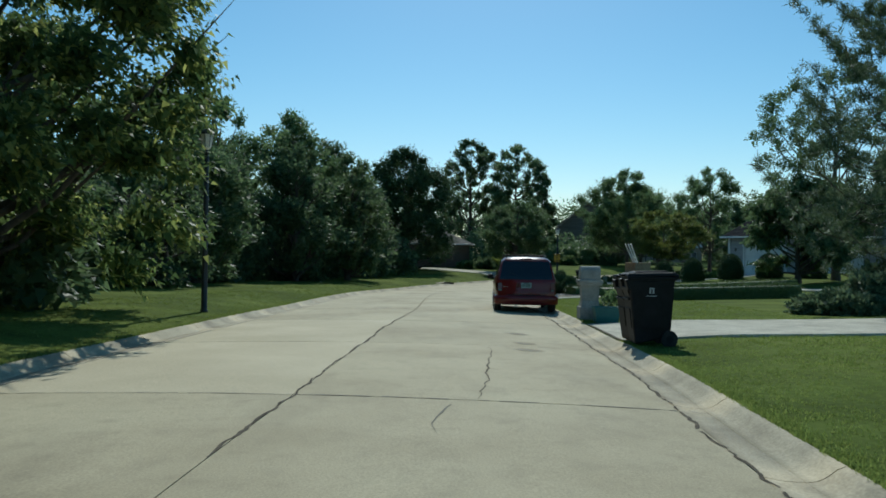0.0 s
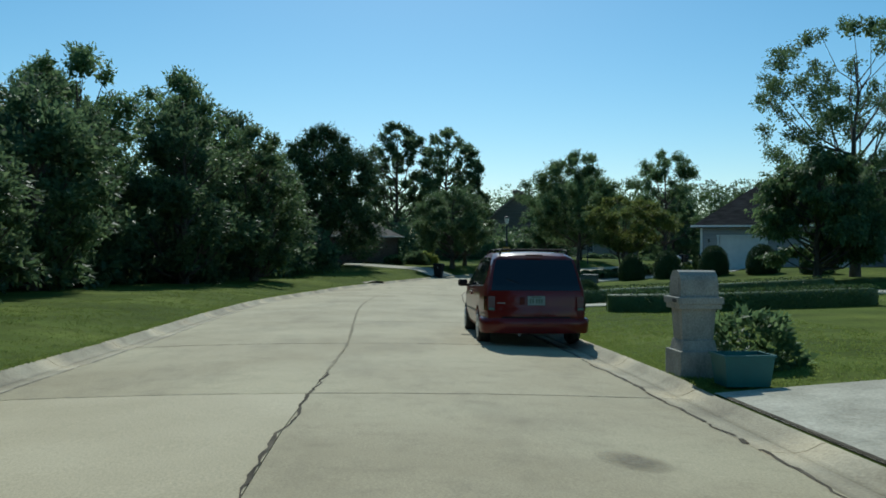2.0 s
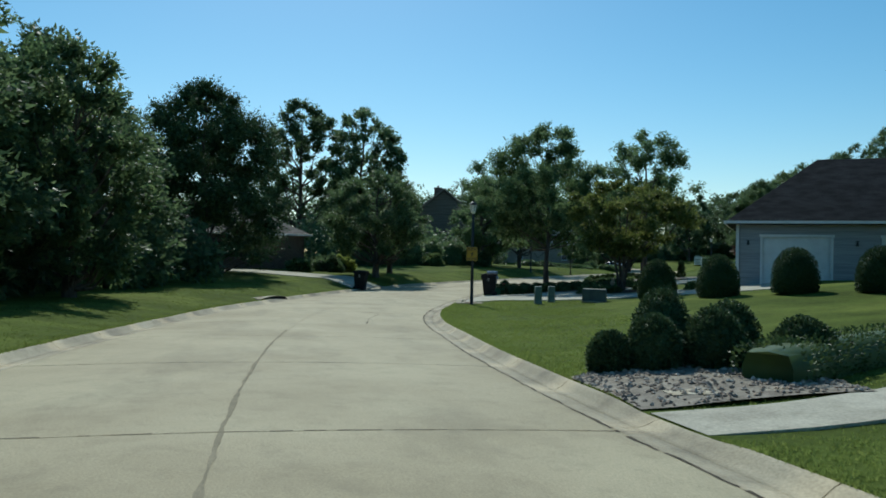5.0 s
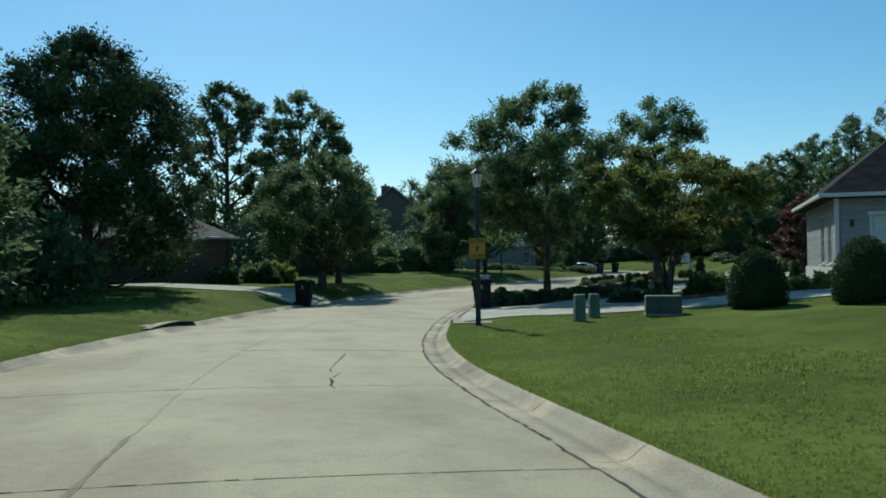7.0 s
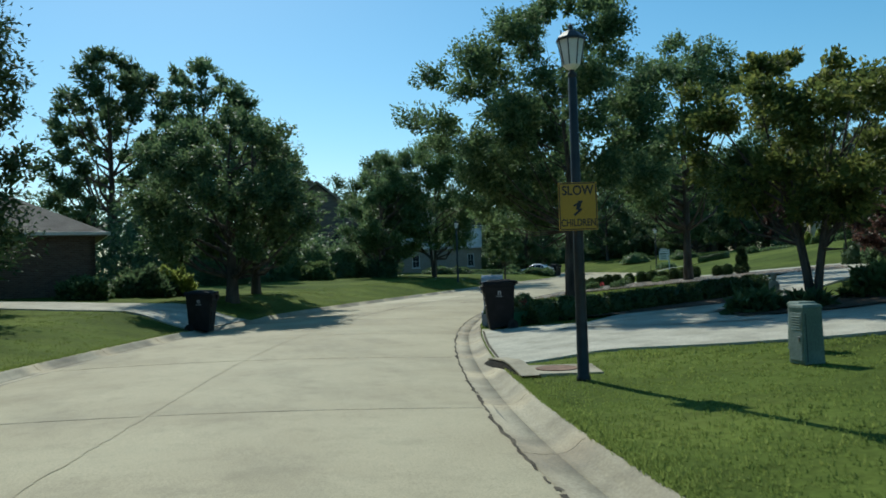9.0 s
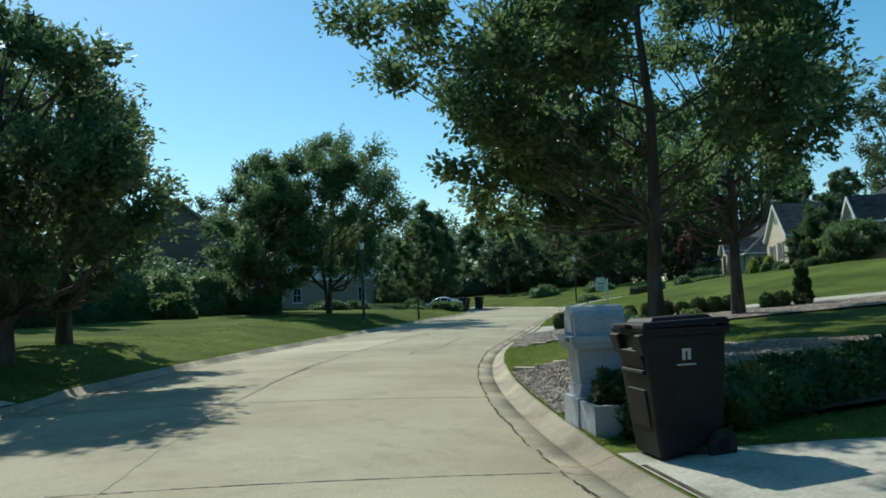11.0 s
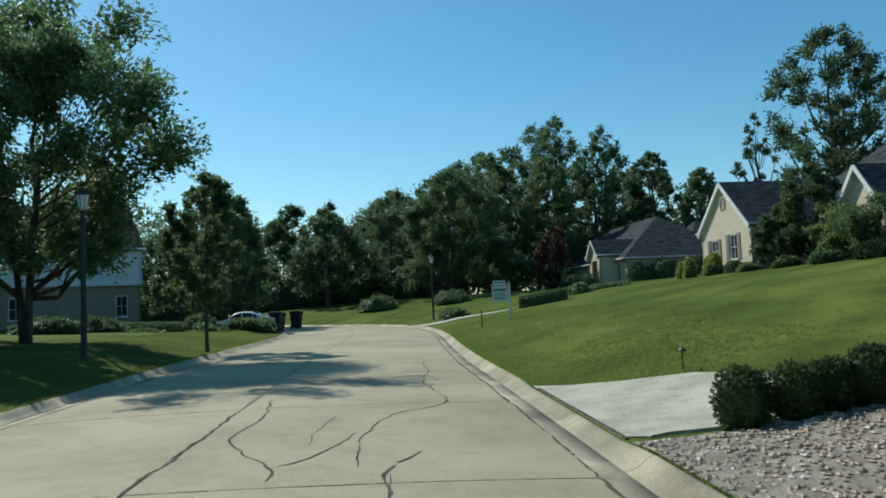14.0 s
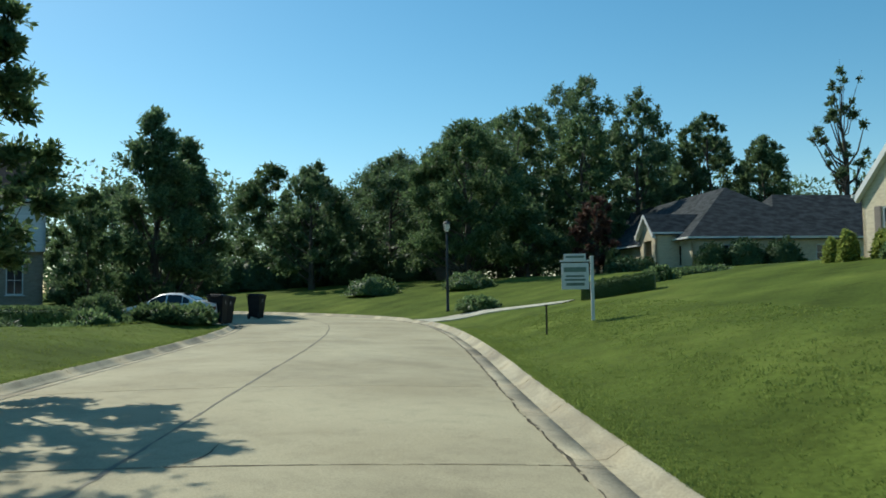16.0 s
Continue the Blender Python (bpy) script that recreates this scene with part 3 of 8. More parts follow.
for i, (pts, w) in enumerate((([(13.4, -2.4), (10.3, -2.5), (8.05, -2.6)], 0.026), ([(7.9, -2.9), (6.8, -3.0), (6.4, -2.9)], 0.02), ([(56.3, -2.3), (53.5, -2.5), (53.1, -2.35), (52.3, -2.5), (51, -2.5)], 0.03),
                              ([(85.9, -4.55), (84, -4.6), (82.5, -4.5)], 0.028), ([(95.1, -2.3), (92, -2.2), (89.7, -2.15), (88.4, -2.6), (87.2, -2.65)], 0.03),
                              ([(101.2, -4.2), (98.9, -4.0), (97.6, -4.15), (96.6, -3.9), (95.6, -3.4), (94.9, -3.4)], 0.032), ([(95.6, -3.4), (96.2, -3.0), (97.6, -2.7)], 0.03), ([(99.1, -3.0), (97.8, -3.2), (96.7, -3.15)], 0.025))):
    seal(pts, w * (0.75 if i else 0.5), TAR if i not in (1, 7) else FADED, 200 + i, 0.06, 0.13, "crack", 0.04 if i else 0.0)
for i, (pts, w) in enumerate((([(108.8, -1.4), (106, -1.45), (103, -1.65), (100.3, -1.4), (98.9, -2.3), (97, -2.6), (95.4, -2.6)], 0.026), ([(94.2, -2.3), (95.3, -2.3), (96.3, -1.9)], 0.035),
                              ([(103.5, -1.65), (102.9, -1.5), (102.3, -1.7)], 0.03), ([(112, -3.8), (111.5, -3.85), (111, -4.0)], 0.03), ([(8.9, -2.1), (8.85, -1.9), (8.95, -1.6)], 0.02))):
    seal(pts, w * 0.75, TAR if i != 2 else FADED, 240 + i, 0.06, 0.13, "crack", 0.04)


# faint dark stains on the slabs
def stain(s, d, a, b, turn, seed):
    bm = bmesh.new()
    x, y = sd(s, d)
    rim = []
    for i in range(24):
        q = 2 * math.pi * i / 24
        k = 1 + 0.22 * noise.noise((math.cos(q) * 1.5, math.sin(q) * 1.5, seed))
        u, v = a * k * math.cos(q), b * k * math.sin(q)
        c, e = math.cos(radians(turn)), math.sin(radians(turn))
        px, py = float(x) + u * c - v * e, float(y) + u * e + v * c
        ss, dd = near(px, py)
        rim.append(bm.verts.new((px, py, float(road_z(ss) + crown(dd)) + 0.005)))
    bm.faces.new(rim)
    part("stain", bm, STAIN, ROAD)


for i, (x, y, a, b) in enumerate(((1.44, 12.98, 0.38, 0.3), (1.46, 14.1, 0.32, 0.3), (1.5, 16.05, 0.36, 0.34))):
    stain(*near(x, y), a, b, 12 * i, 3.0 * i)


# ---- drives, paths and beds ----
OUTLINES = []


def ribbon(name, centre, lift, mat, label, category, edge=0.1, flush=True):
    """A slab laid over the ground along a line of (x, y, half width)."""
    c = np.array(centre, float)
    line, t = resample(c[:, :2], 0.5)
    u = np.concatenate([[0], np.cumsum(np.linalg.norm(np.diff(c[:, :2], axis=0), axis=1))])
    half = np.interp(t / t[-1], u / u[-1], c[:, 2])
    tan = np.gradient(line, axis=0)
    tan /= np.linalg.norm(tan, axis=1)[:, None]
    nrm = np.stack([tan[:, 1], -tan[:, 0]], 1)
    rows, w = [], np.linspace(-1, 1, 9)
    for p, n, h in zip(line, nrm, half):
        row = []
        s, d = near(*p)
        k = float(smooth(0, 2.0, max(d, -WIDTH - d, 0.0))) if flush else 1.0
        along = np.array([np.interp(s, LS, TAN[:, 0]), np.interp(s, LS, TAN[:, 1])])
        along = along if along @ n > 0 else -along
        n = n * k + along * (1 - k)
        n = n / np.linalg.norm(n)
        for q in w:
            x, y = p + n * h * q
            s, d = near(x, y)
            if -WIDTH - 0.03 < d < 0.03:
                x, y = sd(s, 0.03 if d > -4.25 else -WIDTH - 0.03)
            out = max(d, -WIDTH - d, 0.03)
            row.append((float(x), float(y), ground_z(x, y) + (0.004 + (lift - 0.004) * float(smooth(0, 0.7, out)) if flush else lift)))
        rows.append([(row[0][0], row[0][1], row[0][2] - edge)] + row + [(row[-1][0], row[-1][1], row[-1][2] - edge)])
    v = np.array(rows)
    OUTLINES.append(np.concatenate([v[:, 0, :2], v[::-1, -1, :2]]))
    return structure(put(name, mesh_from(name, v.reshape(-1, 3), grid_faces(v.shape[0], v.shape[1])), mat), label, category)


K = lambda s, d: tuple(float(q) for q in sd(s, d))
ribbon("drive_1", [(*K(16.9, 0.02), 2.0), (*K(17.2, 3), 1.95), (*K(18.2, 8), 1.9), (*K(20, 14), 1.9), (*K(23, 22), 2.0)], 0.03, DRIVE, "pale concrete drive with clean edges", "driveway")
ribbon("path_1", [(*K(35.2, 0.02), 0.6), (*K(35.3, 2.4), 0.6), (*K(37.5, 6.5), 0.6), (*K(40.6, 11.2), 0.6), (*K(37, 14), 0.6), (*K(33.0, 17.5), 0.7)], 0.03, DRIVE, "narrow pale concrete garden path", "path")
ribbon("drive_2", [(*K(69.6, 0.02), 3.9), (*K(69.3, 2.5), 3.0), (*K(68.2, 5), 2.4), (17.8, 63.8, 2.4), (21.0, 61.8, 2.8), (24.0, 59.8, 3.2)], 0.03, DRIVE, "broad pale concrete drive with a flared mouth", "driveway")
ribbon("drive_3", [(14.2, 67.8, 2.2), (17.6, 70.6, 1.7), (22.5, 73.2, 1.9), (28, 76.2, 1.9), (35, 79, 1.9)], 0.045, DRIVE, "pale concrete branch of a circular drive", "driveway")
ribbon("drive_4", [(*K(98.95, 0.02), 2.6), (*K(98.1, 1.2), 2.1), (*K(97.35, 2.1), 1.5), (*K(97.1, 3.2), 1.25), (*K(97.0, 6), 1.25), (*K(96.6, 12), 1.3), (*K(95, 18), 1.4), (*K(90, 26), 1.6)], 0.03, DRIVE, "pale rough concrete drive across the lawn", "driveway")
ribbon("drive_5", [(*K(140.8, 0.02), 1.5), (*K(138.6, 2.4), 0.7), (*K(135.2, 5.2), 0.45)], 0.03, DRIVE, "pale concrete drive up to a house", "driveway")
ribbon("drive_left_1", [(*K(78.0, -8.52), 2.1), (*K(78.6, -12), 1.8), (-1.0, 85.3, 1.4), (-5, 87.3, 1.3), (-9, 88, 1.3), (-16, 87.6, 1.4)], 0.03, DRIVE, "pale concrete drive curving past a brick house", "driveway")
ribbon("drive_left_2", [(*K(145, -8.52), 3.4), (*K(145.2, -12), 2.8), (*K(146, -20), 2.8)], 0.03, DRIVE, "pale concrete drive of a white house", "driveway")


# dark joints where the drives meet the kerb
for a, b, d in ((14.6, 19.0, 0.06), (65.9, 73.4, 0.06), (96.2, 101.3, 0.06), (76.1, 80.0, -WIDTH - 0.06)):
    ribbon("drive_joint", [(*K(a, d), 0.022), (*K((a + b) / 2, d), 0.026), (*K(b, d), 0.022)], 0.012, TAR, "dark gap between a drive and the kerb", "joint", 0.02, False)


def bed_lift(q, d, lift=0.035):
    """A bed lies flush with the kerb and swells a little away from it."""
    return 0.006 + (lift + 0.04 * math.sin(math.pi * q)) * float(smooth(0.0, 1.2, d))


def bed(name, outline_lo, outline_hi, ds, mat, label, lift=0.035):
    """A planting bed between two edges s(d), laid over the ground; OUTLINES keeps grass off it."""
    rows = []
    for d in ds:
        lo, hi = np.interp(d, *outline_lo), np.interp(d, *outline_hi)
        row = []
        for q in np.linspace(0, 1, 14):
            x, y = sd(lo + (hi - lo) * q, d)
            row.append((float(x), float(y), ground_z(x, y) + bed_lift(q, d, lift)))
        rows.append(row)
    v = np.array(rows)
    OUTLINES.append(np.concatenate([v[:, 0, :2], v[::-1, -1, :2]]))
    structure(put(name, mesh_from(name, v.reshape(-1, 3), grid_faces(v.shape[0], v.shape[1])), mat, soft=True), label, "planting bed")
    return outline_lo, outline_hi, ds


def pebbles(bed_shape, count, seed, size, label, name="pebbles"):
    lo, hi, ds = bed_shape
    r = np.random.default_rng(seed)
    base = np.array([(1, 0, 0), (0, 1, 0), (-1, 0, 0), (0, -1, 0), (0, 0, 0.8), (0, 0, -0.6)])
    tri = np.array([(0, 1, 4), (1, 2, 4), (2, 3, 4), (3, 0, 4), (1, 0, 5), (2, 1, 5), (3, 2, 5), (0, 3, 5)])
    V, F = [], []
    for i in range(count):
        d = r.uniform(ds[0], ds[-1])
        a, b = np.interp(d, *lo), np.interp(d, *hi)
        q = r.uniform(0.01, 0.99)
        x, y = sd(a + (b - a) * q, d)
        z = ground_z(x, y) + bed_lift(q, d) + 0.01
        sc = size * r.uniform(0.5, 1.35) * np.array([1, r.uniform(0.6, 1), r.uniform(0.5, 0.9)])
        an = r.uniform(0, 6.3)
        p = base * sc * r.uniform(0.75, 1.25, (6, 3))
        c, s_ = math.cos(an), math.sin(an)
        p = np.stack([p[:, 0] * c - p[:, 1] * s_, p[:, 0] * s_ + p[:, 1] * c, p[:, 2]], 1)
        V.append(p + (x, y, z))
        F.append(tri + 6 * i)
    ob = put(name, mesh_from(name, np.concatenate(V), np.concatenate(F)), PEBBLE)
    tagged(ob, label, "gravel", "", "stuff")


BED_A = bed("gravel_bed_1", ([0.02, 1.5, 4, 8], [75.9, 75.6, 75.5, 76]), ([0.02, 1.5, 2.8, 3.8, 6, 8], [81.2, 83.0, 83.6, 83.2, 82, 80]), np.linspace(0.02, 8, 16), SOIL, "planting bed of grey pebbles round a street tree")
BED_B = bed("gravel_bed_2", ([0.02, 1.1, 2.6, 4, 8, 13], [88.1, 89.3, 90.0, 90.2, 90.3, 90.0]), ([0.02, 4, 13], [95.9, 95.7, 95.0]), np.linspace(0.02, 13, 22), SOIL, "planting bed of mixed pebbles beside a drive")
BED_C = bed("gravel_bed_3", ([0.02, 3], [36.0, 36.1]), ([0.02, 1.2, 3], [38.4, 39.4, 40.0]), np.linspace(0.02, 3, 8), SOIL, "planting bed of brown pebbles by a path")
BED_D = bed("mulch_bed", ([5.6, 7.5, 10], [70.5, 69.9, 70.2]), ([5.6, 7.5, 10], [72.8, 73.6, 73.2]), np.linspace(5.6, 10, 9), MULCH, "dark mulch island under a small tree", 0.06)
BED_E = bed("mulch_strip", ([1.0, 4, 8], [73.9, 74.6, 75.2]), ([1.0, 4, 8], [75.3, 76.6, 77.5]), np.linspace(1.0, 8, 12), MULCH, "dark mulch strip under a clipped hedge", 0.05)
pebbles(BED_A, 10500, 5, 0.030, "loose grey and brown pebbles in a bed")
pebbles(BED_B, 16000, 6, 0.031, "loose pale and brown pebbles in a bed")
pebbles(BED_C, 900, 7, 0.04, "loose brown pebbles in a bed")


# ---- plants ----
def leaf_mesh(name, pos, out, size, rng, droop=0.3, wide=0.55, vary=0.4, plain=False):
    """Folded leaf blades at pos, pointing outwards; plain: one facet each, for far ones."""
    n = len(pos)
    a = out + rng.normal(0, 0.55, (n, 3))
    a[:, 2] -= droop
    a /= np.linalg.norm(a, axis=1)[:, None] + 1e-9
    up = rng.normal(0, 0.6, (n, 3)) + (0, 0, 0.8)
    b = np.cross(a, up)
    b /= np.linalg.norm(b, axis=1)[:, None] + 1e-9
    c = np.cross(b, a)
    L = (size * rng.uniform(1 - vary, 1 + vary, n))[:, None]
    W = L * wide
    if plain:
        v = np.stack([pos - b * W * 0.55, pos + a * L, pos + b * W * 0.55], 1).reshape(-1, 3)
        return mesh_from(name, v, np.arange(3 * n).reshape(n, 3))
    v = np.stack([pos, pos + a * L * 0.45 + b * W * 0.5 + c * W * 0.18, pos + a * L, pos + a * L * 0.45 - b * W * 0.5 + c * W * 0.18], 1).reshape(-1, 3)
    f = np.arange(4 * n).reshape(n, 4)
    return mesh_from(name, v, f)


def tubes(name, paths, sides=6):
    """Tapered limbs: each path is a list of (point, radius)."""
    V, F, k = [], [], 0
    for path in paths:
        m = len(path)
        for i, (p, r) in enumerate(path):
            q = np.array(path[min(i + 1, m - 1)][0]) - np.array(path[max(i - 1, 0)][0])
            q = q / (np.linalg.norm(q) + 1e-9)
            e = np.cross(q, (0.3, 0.9, 0.1))
            e /= np.linalg.norm(e) + 1e-9
            g = np.cross(q, e)
            for j in range(sides):
                an = 2 * math.pi * j / sides
                V.append(np.array(p) + r * (math.cos(an) * e + math.sin(an) * g))
        for i in range(m - 1):
            for j in range(sides):
                F.append((k + i * sides + j, k + i * sides + (j + 1) % sides, k + (i + 1) * sides + (j + 1) % sides, k + (i + 1) * sides + j))
        k += m * sides
    return mesh_from(name, V, F)


def crown_profile(shape, h):
    if shape == "dome":
        return math.sqrt(max(0.0, 1 - (max(h - 0.18, 0) / 0.82) ** 2.2)) * (0.8 + 0.2 * min(1, h / 0.18))
    if shape == "column":
        return (0.75 + 0.25 * min(1, h / 0.25)) * math.sqrt(max(0.0, 1 - h ** 2.4))
    if shape == "vase":
        return (0.35 + 0.65 * min(1.0, h / 0.55)) * math.sqrt(max(0.0, 1 - max(0, (h - 0.5) / 0.5) ** 2))
    if shape == "cone":
        return 1.0 - 0.88 * h
    return math.sqrt(max(0.0, 1 - abs(2 * h - 0.85) ** 2.2 / (1.15 ** 2.2)))


def tree(x, y, height, radius, label, foot=0.2, shape="round", leaves=12000, size=0.2, clumps=46, clump=0.3, mat=None, seed=1, stems=1, girth=None, droop=0.3, z=None, name="tree", lobes=None, squash=0.75, limbs=True, stretch=1.0, heart=0.16, wide=0.55, thin=1.0, twigs=12, boughs=36):
    """A tree: tapered trunk and limbs, and a crown of leaf clumps with gaps between."""
    rng = np.random.default_rng(seed)
    plain = size >= 0.14
    z = ground_z(x, y) if z is None else z
    t = thing(name, pose(x, y, z - 0.05, 0, 0, float(rng.uniform(0, 360)) if lobes is None else 0), label, "tree", "trees along the street")
    base, top = height * foot, height
    g = girth or 0.018 * height + 0.06
    cs, rs = [], []
    for i in range(clumps):
        h = (i + rng.uniform(0.2, 0.8)) / clumps
        an, q = rng.uniform(0, 2 * math.pi), rng.uniform(0.25, 1.0) ** 0.6
        cr = radius * clump * rng.uniform(0.7, 1.25) * (0.75 if h > 0.85 else 1)
        rr = max(0.0, radius * crown_profile(shape, h) - cr * 0.55) * q
        cs.append((rr * math.cos(an) * stretch, rr * math.sin(an), base + cr * 0.5 + (top - base - cr * squash - cr * 0.5) * h))
        rs.append(cr)
    for lx, ly, lz, lr in lobes or ():
        cs.append((lx, ly, lz))
        rs.append(lr)
    cs, rs = np.array(cs), np.array(rs)
    paths = []
    fork = base + (top - base) * (0.12 if stems > 1 else 0.75)
    axes = []
    for k in range(stems):
        an = 2 * math.pi * k / max(1, stems) + rng.uniform(0, 1)
        sp = 0.0 if stems == 1 else radius * 0.32
        pts = []
        for i in range(7):
            u = i / 6
            pts.append(((math.cos(an) * (0.06 * (stems > 1) + sp * u ** 1.3) + 0.02 * height * rng.normal() * u * 0.5, math.sin(an) * (0.06 * (stems > 1) + sp * u ** 1.3) + 0.02 * height * rng.normal() * u * 0.5, u * (base + (top - base) * 0.82)), g * (1.25 if i == 0 else 1) * (1 - 0.88 * u) / stems ** 0.6))
        paths.append(pts)
        axes.append(pts)
    if limbs:
        for i in rng.permutation(len(cs))[:boughs]:
            c = cs[i]
            ax = axes[int(rng.integers(stems))] if stems == 1 else min(axes, key=lambda p: np.linalg.norm(np.array(p[4][0]) - c))
            zz = min(max(base * 0.8, c[2] - 0.55 * np.hypot(c[0], c[1]) - 0.15 * height * rng.uniform(0.3, 1)), height * 0.75)
            u = zz / (base + (top - base) * 0.82) * 6
            k = int(min(5, max(0, u)))
            p0 = np.array(ax[k][0]) + (np.array(ax[k + 1][0]) - np.array(ax[k][0])) * (u - k)
            r0 = min(g * 0.42, ax[k][1] * 0.6) * thin
            mid = p0 * 0.5 + c * 0.5 + (0, 0, -0.04 * height) + rng.normal(0, 0.03 * radius, 3)
            paths.append([(p0, r0), (p0 * 0.72 + mid * 0.28 + (0, 0, 0.0), r0 * 0.8), (mid, r0 * 0.55), (c, r0 * 0.25), (c + (c - mid) * 0.35, 0.006)])
    put("trunk", tubes("trunk", paths), BARK, t, soft=True)
    w = rs ** 2.2
    count = rng.multinomial(leaves, w / w.sum())
    idx = np.repeat(np.arange(len(cs)), count)
    n = len(idx)
    # each clump is a fan of twigs that reach outwards and up, with leaves along them
    axis = cs - np.stack([cs[:, 0] * 0, cs[:, 1] * 0, cs[:, 2] * 0.72], 1)
    axis /= np.linalg.norm(axis, axis=1)[:, None] + 1e-9
    twig = axis[:, None, :] * 0.75 + rng.normal(0, 0.62, (len(cs), twigs, 3)) + (0, 0, 0.3 - 0.45 * max(0.0, droop - 0.3))
    twig /= np.linalg.norm(twig, axis=2)[:, :, None]
    twig *= rng.uniform(0.75, 1.3, (len(cs), twigs, 1))
    v = twig[idx, rng.integers(0, twigs, n)]
    reach = rng.uniform(0.04, 1, n) ** 0.62
    p = cs[idx] + v * (rs[idx] * reach)[:, None] * (1, 1, squash)
    p += rng.normal(0, 1, (n, 3)) * (rs[idx] * (0.2 - 0.11 * reach))[:, None]
    # broader leaves fill the heart of each clump
    inner = rng.random(n) < heart
    ball = rng.normal(0, 1, (n, 3))
    ball /= np.linalg.norm(ball, axis=1)[:, None]
    p = np.where(inner[:, None], cs[idx] + ball * (rs[idx] * 0.6 * rng.uniform(0, 1, n) ** 0.5)[:, None] * (1, 1, squash), p)
    ok = p[:, 2] > 0.05
    big = np.where(inner, 1.6, 1.0) * size
    put("crown", leaf_mesh("crown", p[ok], v[ok], big[ok], rng, droop, wide, plain=plain), mat or LEAF, t)
    return t


def pine(x, y, height, radius, label, seed=1):
    """A pine: straight trunk, spreading boughs with upturned ends, tufts of needles along them."""
    rng = np.random.default_rng(seed)
    t = thing("pine_tree", pose(x, y, ground_z(x, y) - 0.05), label, "tree", "trees along the street")
    paths = [[((0.03 * height * 0.3 * rng.normal() * u, 0.02 * height * 0.3 * rng.normal() * u, height * u), 0.17 * (1 - 0.93 * u)) for u in np.linspace(0, 1, 8)]]
    P, A = [], []
    for i in range(84):
        h = 0.1 + 0.88 * (i + rng.uniform(0, 1)) / 84
        an = i * 2.4 + rng.normal(0, 0.25)
        L = radius * (1.05 - 0.75 * h ** 1.6) * rng.uniform(0.6, 1.15)
        dirv = np.array([math.cos(an), math.sin(an), 0.0])
        pts = []
        for u in np.linspace(0, 1, 6):
            q = dirv * L * u + np.array([0, 0, h * height + L * (0.12 * u - 0.2 * math.sin(math.pi * u) + 0.24 * u ** 3)])
            pts.append((q, 0.035 * (1 - 0.8 * u) * (1.2 - h)))
        paths.append(pts)
        for k in range(30):
            u = rng.uniform(0.25, 1.0) ** 0.7
            j = min(4, int(u * 5))
            q = pts[j][0] + (pts[j + 1][0] - pts[j][0]) * (u * 5 - j)
            side = np.array([-dirv[1], dirv[0], 0.0]) * rng.normal(0, 0.16) * L * (1.1 - 0.55 * u)
            q = q + side + (0, 0, rng.uniform(0.0, 0.22) + 0.3 * abs(side[0] + side[1]) * 0.3)
            P.append(np.repeat(q[None], 34, 0))
            ax = dirv * 0.7 + side * 0.6 + (0, 0, 0.55)
            A.append(ax / np.linalg.norm(ax) * 0.75 + rng.normal(0, 0.6, (34, 3)))
    P, A = np.concatenate(P), np.concatenate(A)
    P = P + rng.normal(0, 0.07, P.shape)
    put("trunk", tubes("trunk", paths, 5), BARK, t, soft=True)
    put("needles", leaf_mesh("needles", P, A, 0.2, rng, 0.0, 0.13, plain=True), NEEDLE, t)
    return t


def shrub(x, y, rx, ry, h, label, mat=None, n=2500, size=0.07, seed=1, name="shrub", category="shrub", turn=0.0, shape=2.2, group="", z=None, rough=0.12, droop=0.0, core=True, lift=0.0, tuck=0.0):
    """A clipped or loose shrub: a knobbly core of twigs and a coat of small leaves."""
    rng = np.random.default_rng(seed)
    zz = (ground_z(x, y) if z is None else z) - 0.03 + lift
    t = thing(name, pose(x, y, zz, 0, 0, turn), label, category, group)
    v = rng.normal(0, 1, (n, 3))
    v /= np.linalg.norm(v, axis=1)[:, None]
    v[:, 2] = np.abs(v[:, 2]) if shape < 90 else v[:, 2]
    f = 1.0 / (np.abs(v[:, 0]) ** shape + np.abs(v[:, 1]) ** shape + np.abs(v[:, 2]) ** shape) ** (1 / shape)
    bumps = np.array([noise.noise(tuple(q * 2.3 + seed)) for q in v])
    f = f * (1 + rough * bumps) * rng.uniform(0.84, 1.02, n)
    p = v * f[:, None] * (rx, ry, h)
    p[:, :2] *= (1 - tuck * np.clip(1 - p[:, 2] / (h * 0.6), 0, 1) ** 1.5)[:, None]
    put("foliage", leaf_mesh("foliage", p, v, size * 1.15, rng, droop, 0.75, plain=True), mat or LEAF_BOX, t)
    if core:
        bm = bmesh.new()
        bmesh.ops.create_icosphere(bm, subdivisions=3, radius=1)
        for q in bm.verts:
            d = q.co.copy()
            k = 1.0 / (abs(d.x) ** shape + abs(d.y) ** shape + abs(d.z) ** shape) ** (1 / shape)
            k *= 0.9 * (1 + rough * noise.noise(d * 2.3 + Vector((seed, seed, seed))))
            zz = max(d.z, 0) * k
            g = 1 - tuck * max(0.0, 1 - zz / 0.6) ** 1.5
            q.co = Vector((d.x * k * rx * g, d.y * k * ry * g, zz * h))
        part("core", bm, mat or LEAF_BOX, t, soft=True)
    return t


